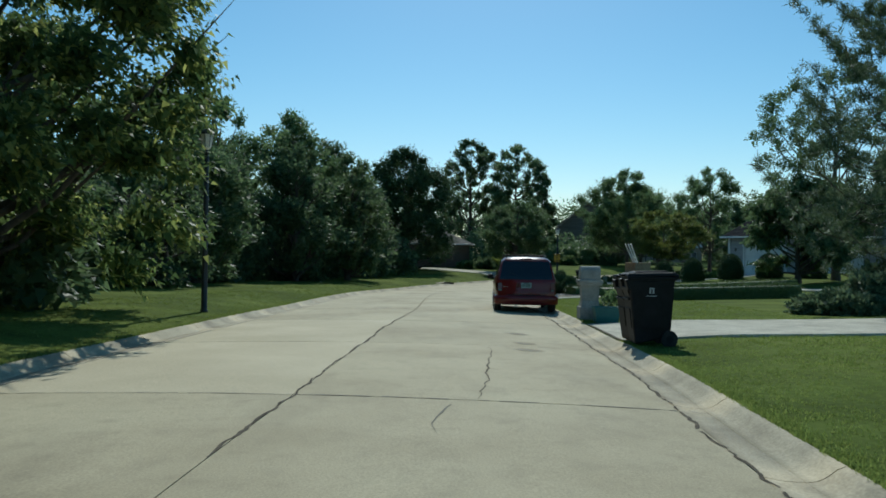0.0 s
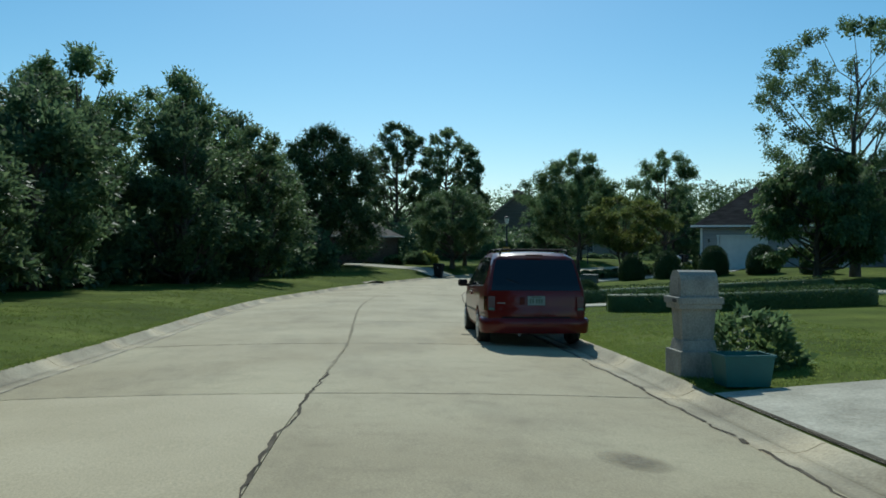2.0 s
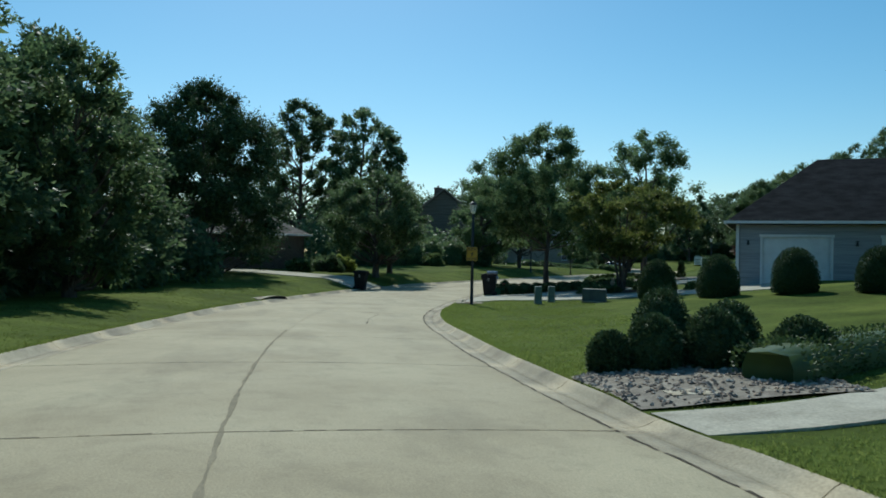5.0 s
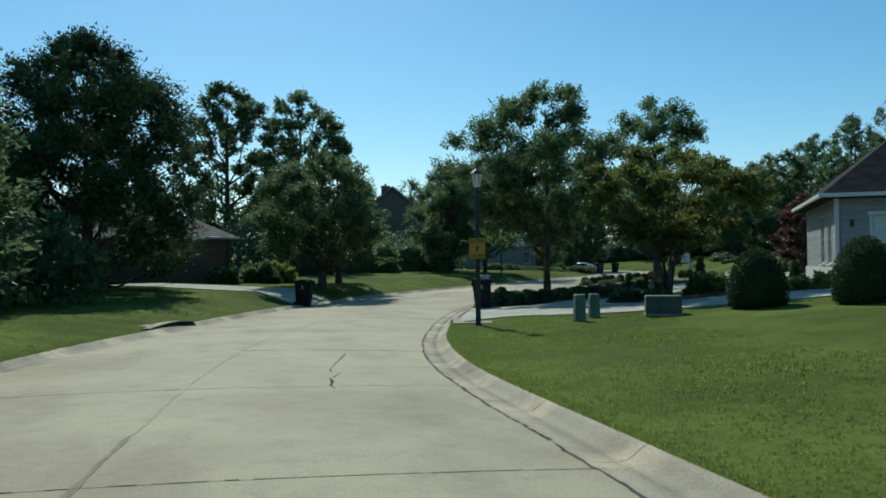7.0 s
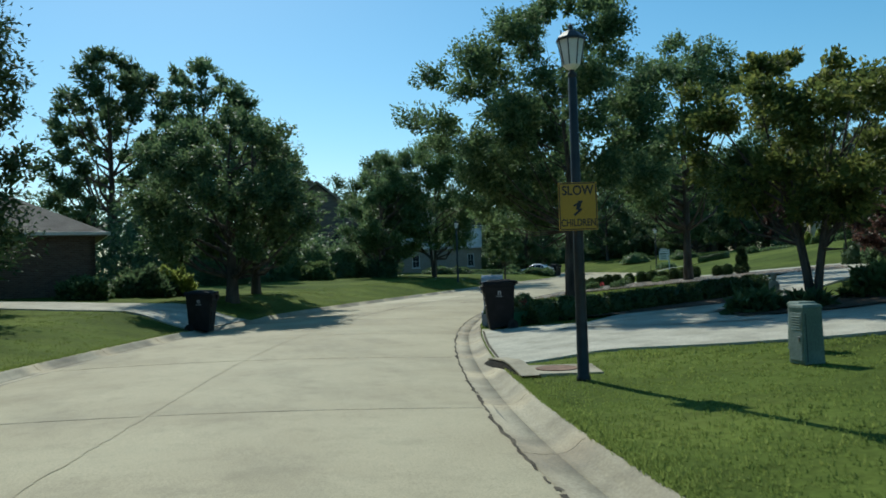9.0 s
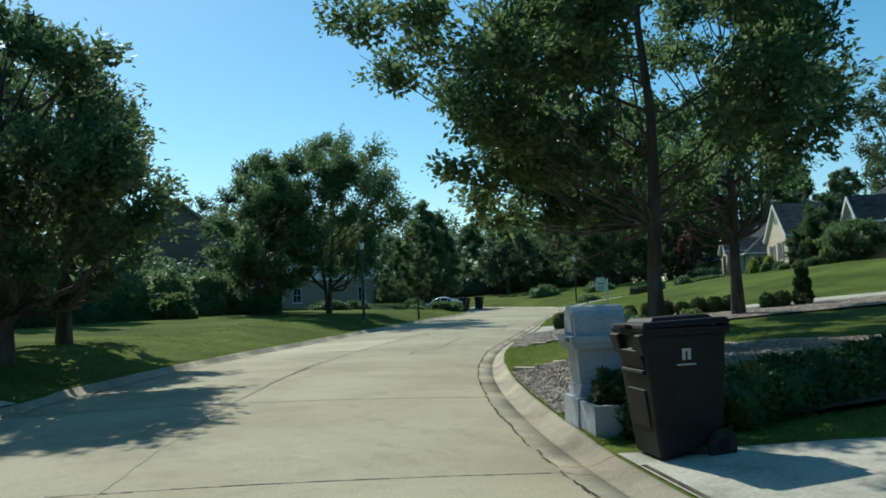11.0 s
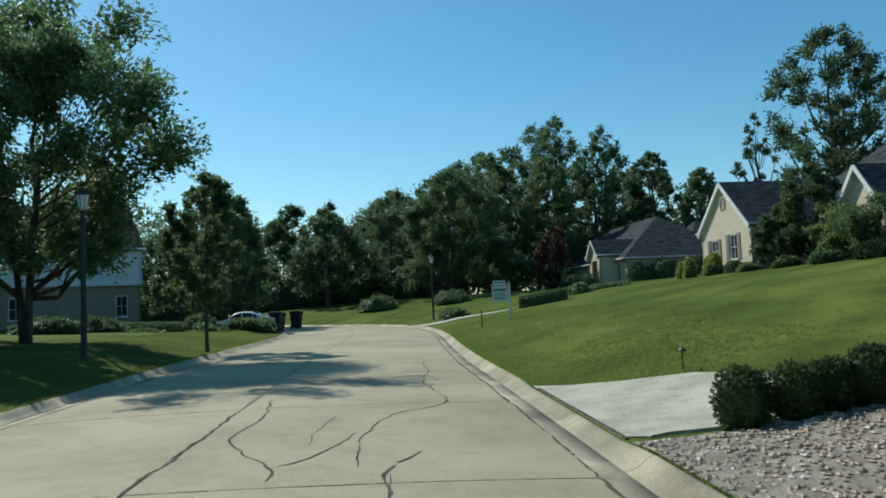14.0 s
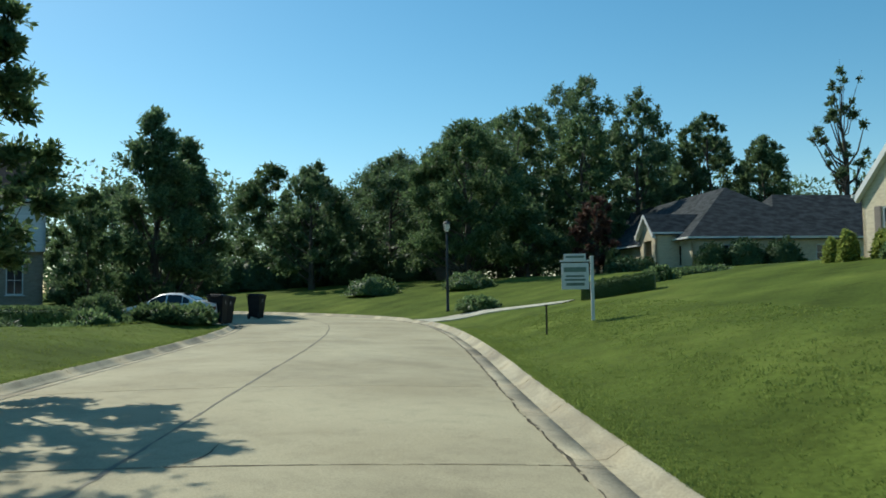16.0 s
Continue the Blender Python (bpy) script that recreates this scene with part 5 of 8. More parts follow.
def minivan(x, y, z, turn):
    L = 4.9
    sh = Shape(L, 1.88, ([0, 0.15, 0.6, 1.1, 1.5, 1.95, 2.3, 3.0, 4.2, 4.62, L], [0.72, 0.8, 0.93, 1.03, 1.33, 1.58, 1.65, 1.685, 1.67, 1.645, 1.6]),
               ([0, 1.1, 4.9], [0.9, 0.97, 1.08]), 1.42, ([0.2, 0.45, 0.6, 0.8], [0.06, 0.0, 0.0, 0.12]), ([0.2, 0.5, 0.62, 0.95, 1.1, 1.6], [0.1, 0.0, 0.05, 0.07, 0.12, 0.36]))
    t = thing("minivan", pose(x, y, z, 1.4, 0, turn) @ Matrix.Diagonal((1, 0.96, 1, 1)), "dark red older minivan parked at the kerb, tinted windows", "car")
    st = [0, 0.06, 0.15, 0.3, *np.arange(0.42, 1.5, 0.06), 1.5, 1.75, 1.95, 2.15, 2.4, 2.8, 3.1, *np.arange(3.3, 4.42, 0.06), 4.46, 4.55, 4.68, 4.79, 4.86, L]
    with_arches(car_body(sh, st), "body", t, RED_PAINT, sh, (0.92, 3.85), 0.33)
    top = ([1.2, 1.5, 1.95, 2.3, 3.0, 4.1, 4.34, 4.46, 4.53, 4.56], [1.08, 1.3, 1.5, 1.56, 1.585, 1.57, 1.548, 1.51, 1.44, 1.34])
    bot = ([1.2, 1.6, 4.3, 4.44, 4.52, 4.56], [1.02, 1.03, 1.082, 1.095, 1.14, 1.23])
    for sgn in (-1, 1):
        for a, b in ((1.28, 2.215), (2.245, 3.275), (3.295, 4.56)):
            us = np.concatenate([np.linspace(a, min(b, 4.3), 9), [4.38, 4.45, 4.5, 4.535, 4.56]]) if b > 4.5 else np.linspace(a, b, 9)
            part("side_window", side_patch(sh, sgn, us, bot, top), GLASS, t, "dark tinted side window")
        for a, b in ((2.215, 2.245), (3.275, 3.295)):
            part("pillar_trim", side_patch(sh, sgn, np.linspace(a, b, 3), bot, top, 0.003), INK, t, "black seam between windows")
        part("window_trim", side_patch(sh, sgn, np.linspace(1.25, 4.44, 16), ([1.2, 1.6, 4.6], [1.0, 1.01, 1.07]), ([1.2, 1.6, 4.6], [1.016, 1.026, 1.084]), 0.009, 2), STEEL, t, "thin dull strip below the windows")
        for a, b in ((0.5, 0.52), (1.34, 2.26), (2.28, 3.42), (4.3, 4.75)):
            part("side_moulding", side_patch(sh, sgn, np.linspace(a, b, 6), ([0, 5], [0.565, 0.585]), ([0, 5], [0.59, 0.61]), 0.012, 3), STEEL if a > 1 else BLACK, t, "dull metal strip along the flank")
        for u in (1.28, 2.27, 3.43):
            part("door_gap", side_patch(sh, sgn, np.linspace(u, u + 0.012, 2), ([0, 5], [0.38, 0.38]), ([0, 5], [1.03, 1.08]), 0.002, 8), INK, t)
        for u in (2.08, 2.42):
            part("door_handle", box(bmesh.new(), (0.03, 0.17, 0.06), (sgn * 0.945, u, 0.9), bevel=0.012), RED_PAINT, t)
        mir = part("wing_mirror", box(bmesh.new(), (0.2, 0.1, 0.15), (sgn * 1.04, 1.42, 1.08), (0, 0, sgn * -8), 0.045), BLACK, t, "black wing mirror")
        part("bracket", box(bmesh.new(), (0.12, 0.05, 0.05), (sgn * 0.95, 1.42, 1.03)), BLACK, mir)
        lamp = part("tail_light", side_patch(sh, sgn, np.linspace(L - 0.2, L - 0.0, 5), ([0, 5], [0.66, 0.66]), ([0, 5], [0.9, 0.9]), 0.012), TAIL, t, "red tail light")
        part("lens", end_patch(sh, L, 0.66, 0.9, (sgn * 0.86, sgn * 1.0), 0.012, 4, 3), TAIL, lamp)
        part("reverse_lens", end_patch(sh, L, 0.67, 0.71, (sgn * 0.87, sgn * 0.985), 0.018, 2, 3), PLATE_BAR, lamp)
        part("headlight", end_patch(sh, 0, 0.58, 0.7, (sgn * 0.5, sgn * 0.98), -0.015, 3, 5), LAMP_GLASS, t, "clear headlight")
    part("windscreen", windscreen(sh, 1.16, 1.88), GLASS, t, "dark windscreen")
    part("rear_window", end_patch(sh, L, 1.0, 1.53, 0.95, 0.006, 7), GLASS, t, "dark tinted rear window")
    rail_z = lambda u: float(np.interp(u, *sh.roof)) + 0.04
    for k in (-1, 1):
        bm = bmesh.new()
        us = np.linspace(1.95, 4.5, 12)
        for a, b in zip(us, us[1:]):
            rod(bm, (k * 0.6, a, rail_z(a)), (k * 0.6, b, rail_z(b)), 0.011, None, 6)
        for u in (1.95, 2.8, 3.65, 4.5):
            box(bm, (0.03, 0.08, 0.07), (k * 0.6, u, rail_z(u) - 0.035), bevel=0.008)
        part("roof_rail", bm, BLACK, t)
    for u in (2.9, 4.15):
        part("cross_bar", rod(bmesh.new(), (-0.6, u, rail_z(u) + 0.006), (0.6, u, rail_z(u) + 0.006), 0.012, None, 6), BLACK, t)
    part("spoiler_light", box(bmesh.new(), (0.3, 0.03, 0.03), (0, L - 0.33, 1.605)), TAIL, t)
    bump = bmesh.new()
    pts = [(-0.952, L - 0.6), (-0.965, L - 0.24), (-0.88, L - 0.02), (-0.45, L + 0.05), (0, L + 0.065), (0.45, L + 0.05), (0.88, L - 0.02), (0.965, L - 0.24), (0.952, L - 0.6)]
    rows = []
    for off, zz in ((-0.02, 0.27), (0.01, 0.33), (0.018, 0.45), (0.0, 0.52), (-0.06, 0.54), (-0.25, 0.5), (-0.25, 0.3)):
        rows.append([bump.verts.new((px * (1 + off * 0.6), py + off * (1 if abs(px) < 0.9 else 0), zz)) for px, py in pts])
    for p, q in zip(rows, rows[1:]):
        for i in range(len(pts) - 1):
            bump.faces.new((p[i], p[i + 1], q[i + 1], q[i]))
    part("rear_bumper", bump, RED_PAINT, t, "dark red rear bumper", True)
    part("bumper_step", box(bmesh.new(), (1.2, 0.07, 0.02), (0, L - 0.03, 0.545), bevel=0.006), BLACK, t)
    pl = part("number_plate", box(bmesh.new(), (0.305, 0.008, 0.155), (0, L - 0.025, 0.83), (3, 0, 0)), PLATE, t, "pale green number plate")
    part("plate_marks", bars(bmesh.new(), 0.003, L - 0.019, [(-0.095, 0.825, 0.03, 0.075), (-0.05, 0.825, 0.03, 0.075), (-0.005, 0.825, 0.03, 0.075), (0.06, 0.825, 0.03, 0.075), (0.105, 0.825, 0.03, 0.075), (0.0, 0.89, 0.18, 0.018)]), PLATE_BAR, pl, "plain bars in place of characters")
    part("plate_lens", box(bmesh.new(), (0.09, 0.012, 0.13), (0.25, L - 0.03, 0.83), bevel=0.01), TAIL, t)
    part("badge", bars(bmesh.new(), 0.004, L - 0.03, [(0.62, 0.79, 0.15, 0.014)]), STEEL, t)
    rod_ = bmesh.new()
    rod(rod_, (0.3, L - 0.3, 0.26), (0.3, L + 0.02, 0.24), 0.025, None, 8)
    part("exhaust", rod_, STEEL, t)
    wip = bmesh.new()
    rod(wip, (0.05, L - 0.1, 1.03), (0.5, L - 0.16, 1.2), 0.008, None, 5)
    part("wiper", wip, BLACK, t)
    under = box(bmesh.new(), (1.45, 4.3, 0.12), (0, 2.45, 0.3))
    part("underbody", under, INK, t)
    for yy in (0.92, 3.85):
        for sgn in (-1, 1):
            wheel(t, sgn * 0.835, yy, 0.33, 0.21, sgn)
    # the upper body stands a little taller
    for o in t.children_recursive:
        for v in o.data.vertices:
            if v.co.z > 0.68:
                v.co.z = 0.68 + (v.co.z - 0.68) * 1.03
    return t


def windscreen(sh, a, b):
    bm = bmesh.new()
    grid = []
    for k in range(6):
        u = a + (b - a) * k / 5
        top = float(np.interp(u, *sh.roof))
        ring = sh.ring(u)
        w = ring[-3][0] * 0.97
        grid.append([bm.verts.new((w * q, u - 0.01, top + 0.012 + 0.006 * (1 - q * q))) for q in np.linspace(-1, 1, 7)])
    for p, q in zip(grid, grid[1:]):
        for j in range(6):
            bm.faces.new((p[j], p[j + 1], q[j + 1], q[j]))
    return bm


def sedan(x, y, z, turn, label):
    L = 4.6
    sh = Shape(L, 1.78, ([0, 0.2, 0.8, 1.35, 1.7, 2.05, 2.4, 3.0, 3.4, 3.85, 4.3, L], [0.62, 0.7, 0.82, 0.9, 1.15, 1.34, 1.39, 1.37, 1.24, 1.0, 0.96, 0.9]),
               ([0, 1.3, 4.6], [0.8, 0.86, 0.92]), 1.2, ([0.2, 0.45, 0.8], [0.05, 0.0, 0.1]), ([0.2, 0.5, 0.95], [0.1, 0.0, 0.06]), 0.22)
    t = thing("sedan", pose(x, y, z, 0, 0, turn) @ Matrix.Diagonal((0.92, 0.9, 0.94, 1)), label, "car")
    st = [0, 0.1, 0.25, 0.5, 0.8, 1.1, 1.35, 1.55, 1.8, 2.05, 2.4, 2.8, 3.1, 3.4, 3.65, 3.85, 4.1, 4.35, 4.5, L]
    with_arches(car_body(sh, st), "body", t, WHITE_CAR, sh, (0.85, 3.6), 0.31)
    top = ([1.5, 1.75, 2.05, 2.4, 3.0, 3.35, 3.6], [0.95, 1.12, 1.26, 1.3, 1.28, 1.15, 1.0])
    bot = ([1.5, 3.6], [0.89, 0.92])
    for sgn in (-1, 1):
        for a, b in ((1.6, 2.38), (2.45, 3.15), (3.19, 3.5)):
            part("side_window", side_patch(sh, sgn, np.linspace(a, b, 7), bot, top), GLASS, t, "dark side window")
        part("headlight", end_patch(sh, 0, 0.5, 0.6, (sgn * 0.5, sgn * 0.98), -0.015, 3, 5), LAMP_GLASS, t)
        part("tail_light", end_patch(sh, L, 0.62, 0.76, (sgn * 0.5, sgn * 0.98), 0.015, 3, 5), TAIL, t)
        part("wing_mirror", box(bmesh.new(), (0.16, 0.08, 0.1), (sgn * 0.95, 1.65, 0.95), bevel=0.02), WHITE_CAR, t)
    part("windscreen", windscreen(sh, 1.42, 2.0), GLASS, t, "dark windscreen")
    part("rear_window", windscreen(sh, 3.1, 3.75), GLASS, t, "dark rear window")
    part("underbody", box(bmesh.new(), (1.35, 4.0, 0.12), (0, 2.3, 0.26)), INK, t)
    for yy in (0.85, 3.6):
        for sgn in (-1, 1):
            wheel(t, sgn * 0.79, yy, 0.31, 0.19, sgn)
    return t


# ---- houses ----
def wall(parent, a, b, h, mat, openings=(), thick=0.2, name="wall", apex=0.0, low=-0.6, label=""):
    """A wall from a to b in plan (its outer face on the right of that way) with openings (from, to, sill, head)."""
    a, b = Vector((*a, 0)), Vector((*b, 0))
    L = (b - a).length
    ang = math.degrees(math.atan2(b.y - a.y, b.x - a.x))
    m = pose(a.x, a.y, 0, 0, 0, ang)
    xs = sorted({0, L, *[q for o in openings for q in o[:2]]})
    zs = sorted({low, h, *[q for o in openings for q in o[2:4]]})
    bm = bmesh.new()
    for x0, x1 in zip(xs, xs[1:]):
        for z0, z1 in zip(zs, zs[1:]):
            if any(o[0] <= x0 + 1e-4 and x1 <= o[1] + 1e-4 and o[2] <= z0 + 1e-4 and z1 <= o[3] + 1e-4 for o in openings):
                continue
            box(bm, (x1 - x0, thick, z1 - z0), ((x0 + x1) / 2, thick / 2, (z0 + z1) / 2))
    if apex:
        f = [bm.verts.new(q) for q in ((0, 0, h), (L, 0, h), (L / 2, 0, h + apex))]
        k = [bm.verts.new(q) for q in ((0, thick, h), (L, thick, h), (L / 2, thick, h + apex))]
        bm.faces.new(f)
        bm.faces.new(k[::-1])
        for i in range(3):
            bm.faces.new((f[i], f[(i + 1) % 3], k[(i + 1) % 3], k[i]))
    bmesh.ops.remove_doubles(bm, verts=bm.verts, dist=0.0005)
    bmesh.ops.transform(bm, matrix=m, verts=bm.verts)
    return part(name, bm, mat, parent, label), m


def window(parent, m, o, shutters=None, frame_mat=None, grid=(2, 2), sill=True, thick=0.2):
    """A framed window set in an opening of a wall."""
    x0, x1, z0, z1 = o
    w, h, cx, cz = x1 - x0, z1 - z0, (x0 + x1) / 2, (z0 + z1) / 2
    bm = bmesh.new()
    f = 0.06
    rings = []
    for gx, gz, yy in ((0.03, 0.0, 0.095), (0.03, 0.0, 0.025), (-f, -f, 0.025), (-f, -f, 0.095)):
        rings.append([bm.verts.new((cx + sx * (w / 2 + gx), yy, cz + sz * (h / 2 + gz))) for sx, sz in ((-1, -1), (1, -1), (1, 1), (-1, 1))])
    for p, q in zip(rings, rings[1:] + rings[:1]):
        for i in range(4):
            bm.faces.new((p[i], p[(i + 1) % 4], q[(i + 1) % 4], q[i]))
    bmesh.ops.transform(bm, matrix=m, verts=bm.verts)
    win = part("window", bm, frame_mat or WHITE, parent, "framed window")
    for i in range(1, grid[0]):
        bm = box(bmesh.new(), (0.025, 0.03, h - 2 * f), (x0 + w * i / grid[0], 0.062, cz))
        bmesh.ops.transform(bm, matrix=m, verts=bm.verts)
        part("glazing_bar", bm, frame_mat or WHITE, win)
    for i in range(1, grid[1]):
        bm = box(bmesh.new(), (w - 2 * f, 0.036, 0.03), (cx, 0.062, z0 + h * i / grid[1]))
        bmesh.ops.transform(bm, matrix=m, verts=bm.verts)
        part("glazing_bar", bm, frame_mat or WHITE, win)
    bm = box(bmesh.new(), (w - f, 0.012, h - f), (cx, 0.085, cz))
    bmesh.ops.transform(bm, matrix=m, verts=bm.verts)
    part("pane", bm, WINDOW, win)
    if sill:
        bm = box(bmesh.new(), (w + 0.16, 0.1, 0.06), (cx, -0.035, z0 - 0.03), bevel=0.008)
        bmesh.ops.transform(bm, matrix=m, verts=bm.verts)
        part("sill", bm, frame_mat or WHITE, win)
    if shutters:
        for q in (x0 - 0.22, x1 + 0.22):
            bm = box(bmesh.new(), (0.36, 0.035, h + 0.06), (q, -0.02, cz))
            for i in range(18):
                box(bm, (0.27, 0.012, 0.04), (q, -0.037, z0 + h * (i + 0.5) / 18), (-12, 0, 0))
            bmesh.ops.transform(bm, matrix=m, verts=bm.verts)
            part("shutter", bm, shutters, win, "brown louvred shutter")
    return win


def roof(parent, x0, x1, y0, y1, z, peak, mat, hip0=None, hip1=None, along="x", over=0.45, fascia=None, name="roof"):
    """A hip roof (hip0, hip1: how far the ridge stops short of either end; 0 makes a gable) over a rectangle."""
    x0, x1, y0, y1 = x0 - over, x1 + over, y0 - over, y1 + over
    if along == "x":
        r0, r1 = (x0 + (hip0 or 0), (y0 + y1) / 2), (x1 - (hip1 or 0), (y0 + y1) / 2)
    else:
        r0, r1 = ((x0 + x1) / 2, y0 + (hip0 or 0)), ((x0 + x1) / 2, y1 - (hip1 or 0))
    bm = bmesh.new()
    e = [(x0, y0), (x1, y0), (x1, y1), (x0, y1)]
    if hip0 == 0 and hip1 == 0:
        # two sloping slabs, open at the gables
        for a, b, ra, rb in ((e[0], e[1], r0, r1), (e[3], e[2], r0, r1)) if along == "x" else ((e[0], e[3], r0, r1), (e[1], e[2], r0, r1)):
            top = [(*a, z), (*b, z), (*rb, z + peak), (*ra, z + peak)]
            vt = [bm.verts.new(q) for q in top]
            vb = [bm.verts.new((q[0], q[1], q[2] - 0.2)) for q in top]
            bm.faces.new(vt)
            bm.faces.new(vb[::-1])
            for i in range(4):
                bm.faces.new((vt[i], vb[i], vb[(i + 1) % 4], vt[(i + 1) % 4]))
        bmesh.ops.recalc_face_normals(bm, faces=bm.faces)
        return gutters(part(name, bm, mat, parent), e, z, hip0, hip1, along, fascia)
    low = [bm.verts.new((*q, z - 0.16)) for q in e]
    up = [bm.verts.new((*q, z)) for q in e]
    ra, rb = bm.verts.new((*r0, z + peak)), bm.verts.new((*r1, z + peak))
    bm.faces.new(low[::-1])
    for i in range(4):
        bm.faces.new((low[i], low[(i + 1) % 4], up[(i + 1) % 4], up[i]))
    if along == "x":
        fs = [(up[0], up[1], rb, ra), (up[1], up[2], rb), (up[2], up[3], ra, rb), (up[3], up[0], ra)]
    else:
        fs = [(up[0], up[1], ra), (up[1], up[2], rb, ra), (up[2], up[3], rb), (up[3], up[0], ra, rb)]
    for f in fs:
        bm.faces.new(f)
    return gutters(part(name, bm, mat, parent), e, z, hip0, hip1, along, fascia)


def gutters(rf, e, z, hip0, hip1, along, fascia):
    for i in range(4):
        p, q = Vector((*e[i], 0)), Vector((*e[(i + 1) % 4], 0))
        d = q - p
        if (hip0 == 0 and ((along == "x" and i == 3) or (along == "y" and i == 0))) or (hip1 == 0 and ((along == "x" and i == 1) or (along == "y" and i == 2))):
            continue
        c = (p + q) / 2
        n = Vector((d.y, -d.x, 0)).normalized()
        bm = box(bmesh.new(), (d.length + 0.2, 0.11, 0.13), (c.x + n.x * 0.058, c.y + n.y * 0.058, z - 0.06), (0, 0, math.degrees(math.atan2(d.y, d.x))), 0.01)
        part("gutter", bm, fascia or WHITE, rf, "roof gutter")
    return rf


def rake(parent, a, b, z, apex, mat, depth=0.3, over=0.45):
    """Sloping boards along a gable, from a to b in plan."""
    a, b = Vector((*a, 0)), Vector((*b, 0))
    L = (b - a).length
    m = pose(a.x, a.y, 0, 0, 0, math.degrees(math.atan2(b.y - a.y, b.x - a.x)))
    run = L / 2 + over
    slope = math.degrees(math.atan2(apex, L / 2))
    ln = run / math.cos(radians(slope))
    bm = bmesh.new()
    for sgn in (-1, 1):
        cx = L / 2 + sgn * run / 2
        cz = z + apex - math.tan(radians(slope)) * run / 2
        box(bm, (ln, 0.05, 0.22), (cx, -over - 0.03, cz - 0.02), (0, sgn * slope, 0))
        box(bm, (ln, over, 0.03), (cx, -over / 2, cz - 0.12), (0, sgn * slope, 0))
    bmesh.ops.transform(bm, matrix=m, verts=bm.verts)
    return part("rake_board", bm, mat, parent, "pale board along the gable")


def panel_door(parent, m, o, mat, rows=4, cols=4, name="garage_door", thick=0.2):
    x0, x1, z0, z1 = o
    w, h = x1 - x0, z1 - z0
    bm = box(bmesh.new(), (w, 0.05, h), ((x0 + x1) / 2, 0.1, (z0 + z1) / 2))
    bmesh.ops.transform(bm, matrix=m, verts=bm.verts)
    door = part(name, bm, mat, parent, "pale panelled garage door")
    for i in range(cols):
        for j in range(rows):
            bm = box(bmesh.new(), (w / cols - 0.12, 0.02, h / rows - 0.1), (x0 + w * (i + 0.5) / cols, 0.063, z0 + h * (j + 0.5) / rows), bevel=0.006)
            bmesh.ops.transform(bm, matrix=m, verts=bm.verts)
            part("panel", bm, mat, door)
    return door


# ---- houses ----
def house_garage():
    """Low grey house with a two-door garage."""
    t = thing("house", pose(22.4, 63.3, 0.2, 0, 0, -35), "low grey-sided house with pale garage doors and dark roof", "house")
    W, D, H = 13.0, 8.0, 2.95
    doors = [(1.2, 4.2, 0.0, 2.25), (6.4, 9.4, 0.0, 2.25)]
    _, m = wall(t, (0, 0), (W, 0), H, SIDING_GREY, doors)
    for o in doors:
        panel_door(t, m, o, WHITE)
        bm = bmesh.new()
        box(bm, (0.1, 0.06, 2.3), (o[0] - 0.05, -0.03, 1.12))
        box(bm, (0.1, 0.06, 2.3), (o[1] + 0.05, -0.03, 1.12))
        box(bm, (o[1] - o[0] + 0.3, 0.07, 0.12), ((o[0] + o[1]) / 2, -0.03, 2.31))
        part("door_trim", bm, WHITE, t)
    wins = [(4.5, 5.4, 0.55, 2.4), (6.3, 7.2, 0.55, 2.4)]
    _, m = wall(t, (0, D), (0, 0), H, SIDING_GREY, wins)
    for o in wins:
        window(t, m, o)
    wall(t, (W, 0), (W, D), H, SIDING_GREY)
    wall(t, (W, D), (0, D), H, SIDING_GREY)
    roof(t, 0, W, 0, D, H + 0.05, 3.4, SHINGLE, 4.2, 4.2)
    part("plinth", box(bmesh.new(), (0.06, D - 0.2, 0.5), (-0.05, D / 2, 0.2), bevel=0.01), WHITE, t)
    for x in (0.55, 5.3):
        bm = box(bmesh.new(), (0.12, 0.12, 0.2), (x, -0.07, 1.95), bevel=0.01, taper=0.7)
        box(bm, (0.14, 0.14, 0.03), (x, -0.07, 2.07))
        part("wall_lamp", bm, BLACK_METAL, t)
    for x, y in ((0.06, -0.06), (W - 0.06, -0.06)):
        part("corner_board", box(bmesh.new(), (0.14, 0.14, H), (x, y + 0.03, H / 2)), WHITE, t)


def house_tall_grey():
    t = thing("house", pose(28.5, 52.5, 0.4, 0, 0, -35), "tall grey two-storey house behind trees", "house")
    W, D, H = 10.0, 8.0, 5.6
    wins = [(0.8, 1.8, 3.3, 4.7), (3.2, 4.2, 3.3, 4.7), (0.8, 1.8, 0.8, 2.2), (3.2, 4.2, 0.8, 2.2)]
    _, m = wall(t, (0, 0), (W, 0), H, SIDING_GREY, wins)
    for o in wins:
        window(t, m, o)
    wall(t, (0, D), (0, 0), H, SIDING_GREY)
    wall(t, (W, 0), (W, D), H, SIDING_GREY)
    wall(t, (W, D), (0, D), H, SIDING_GREY)
    roof(t, 0, W, 0, D, H + 0.05, 3.0, SHINGLE, 3.5, 3.5)


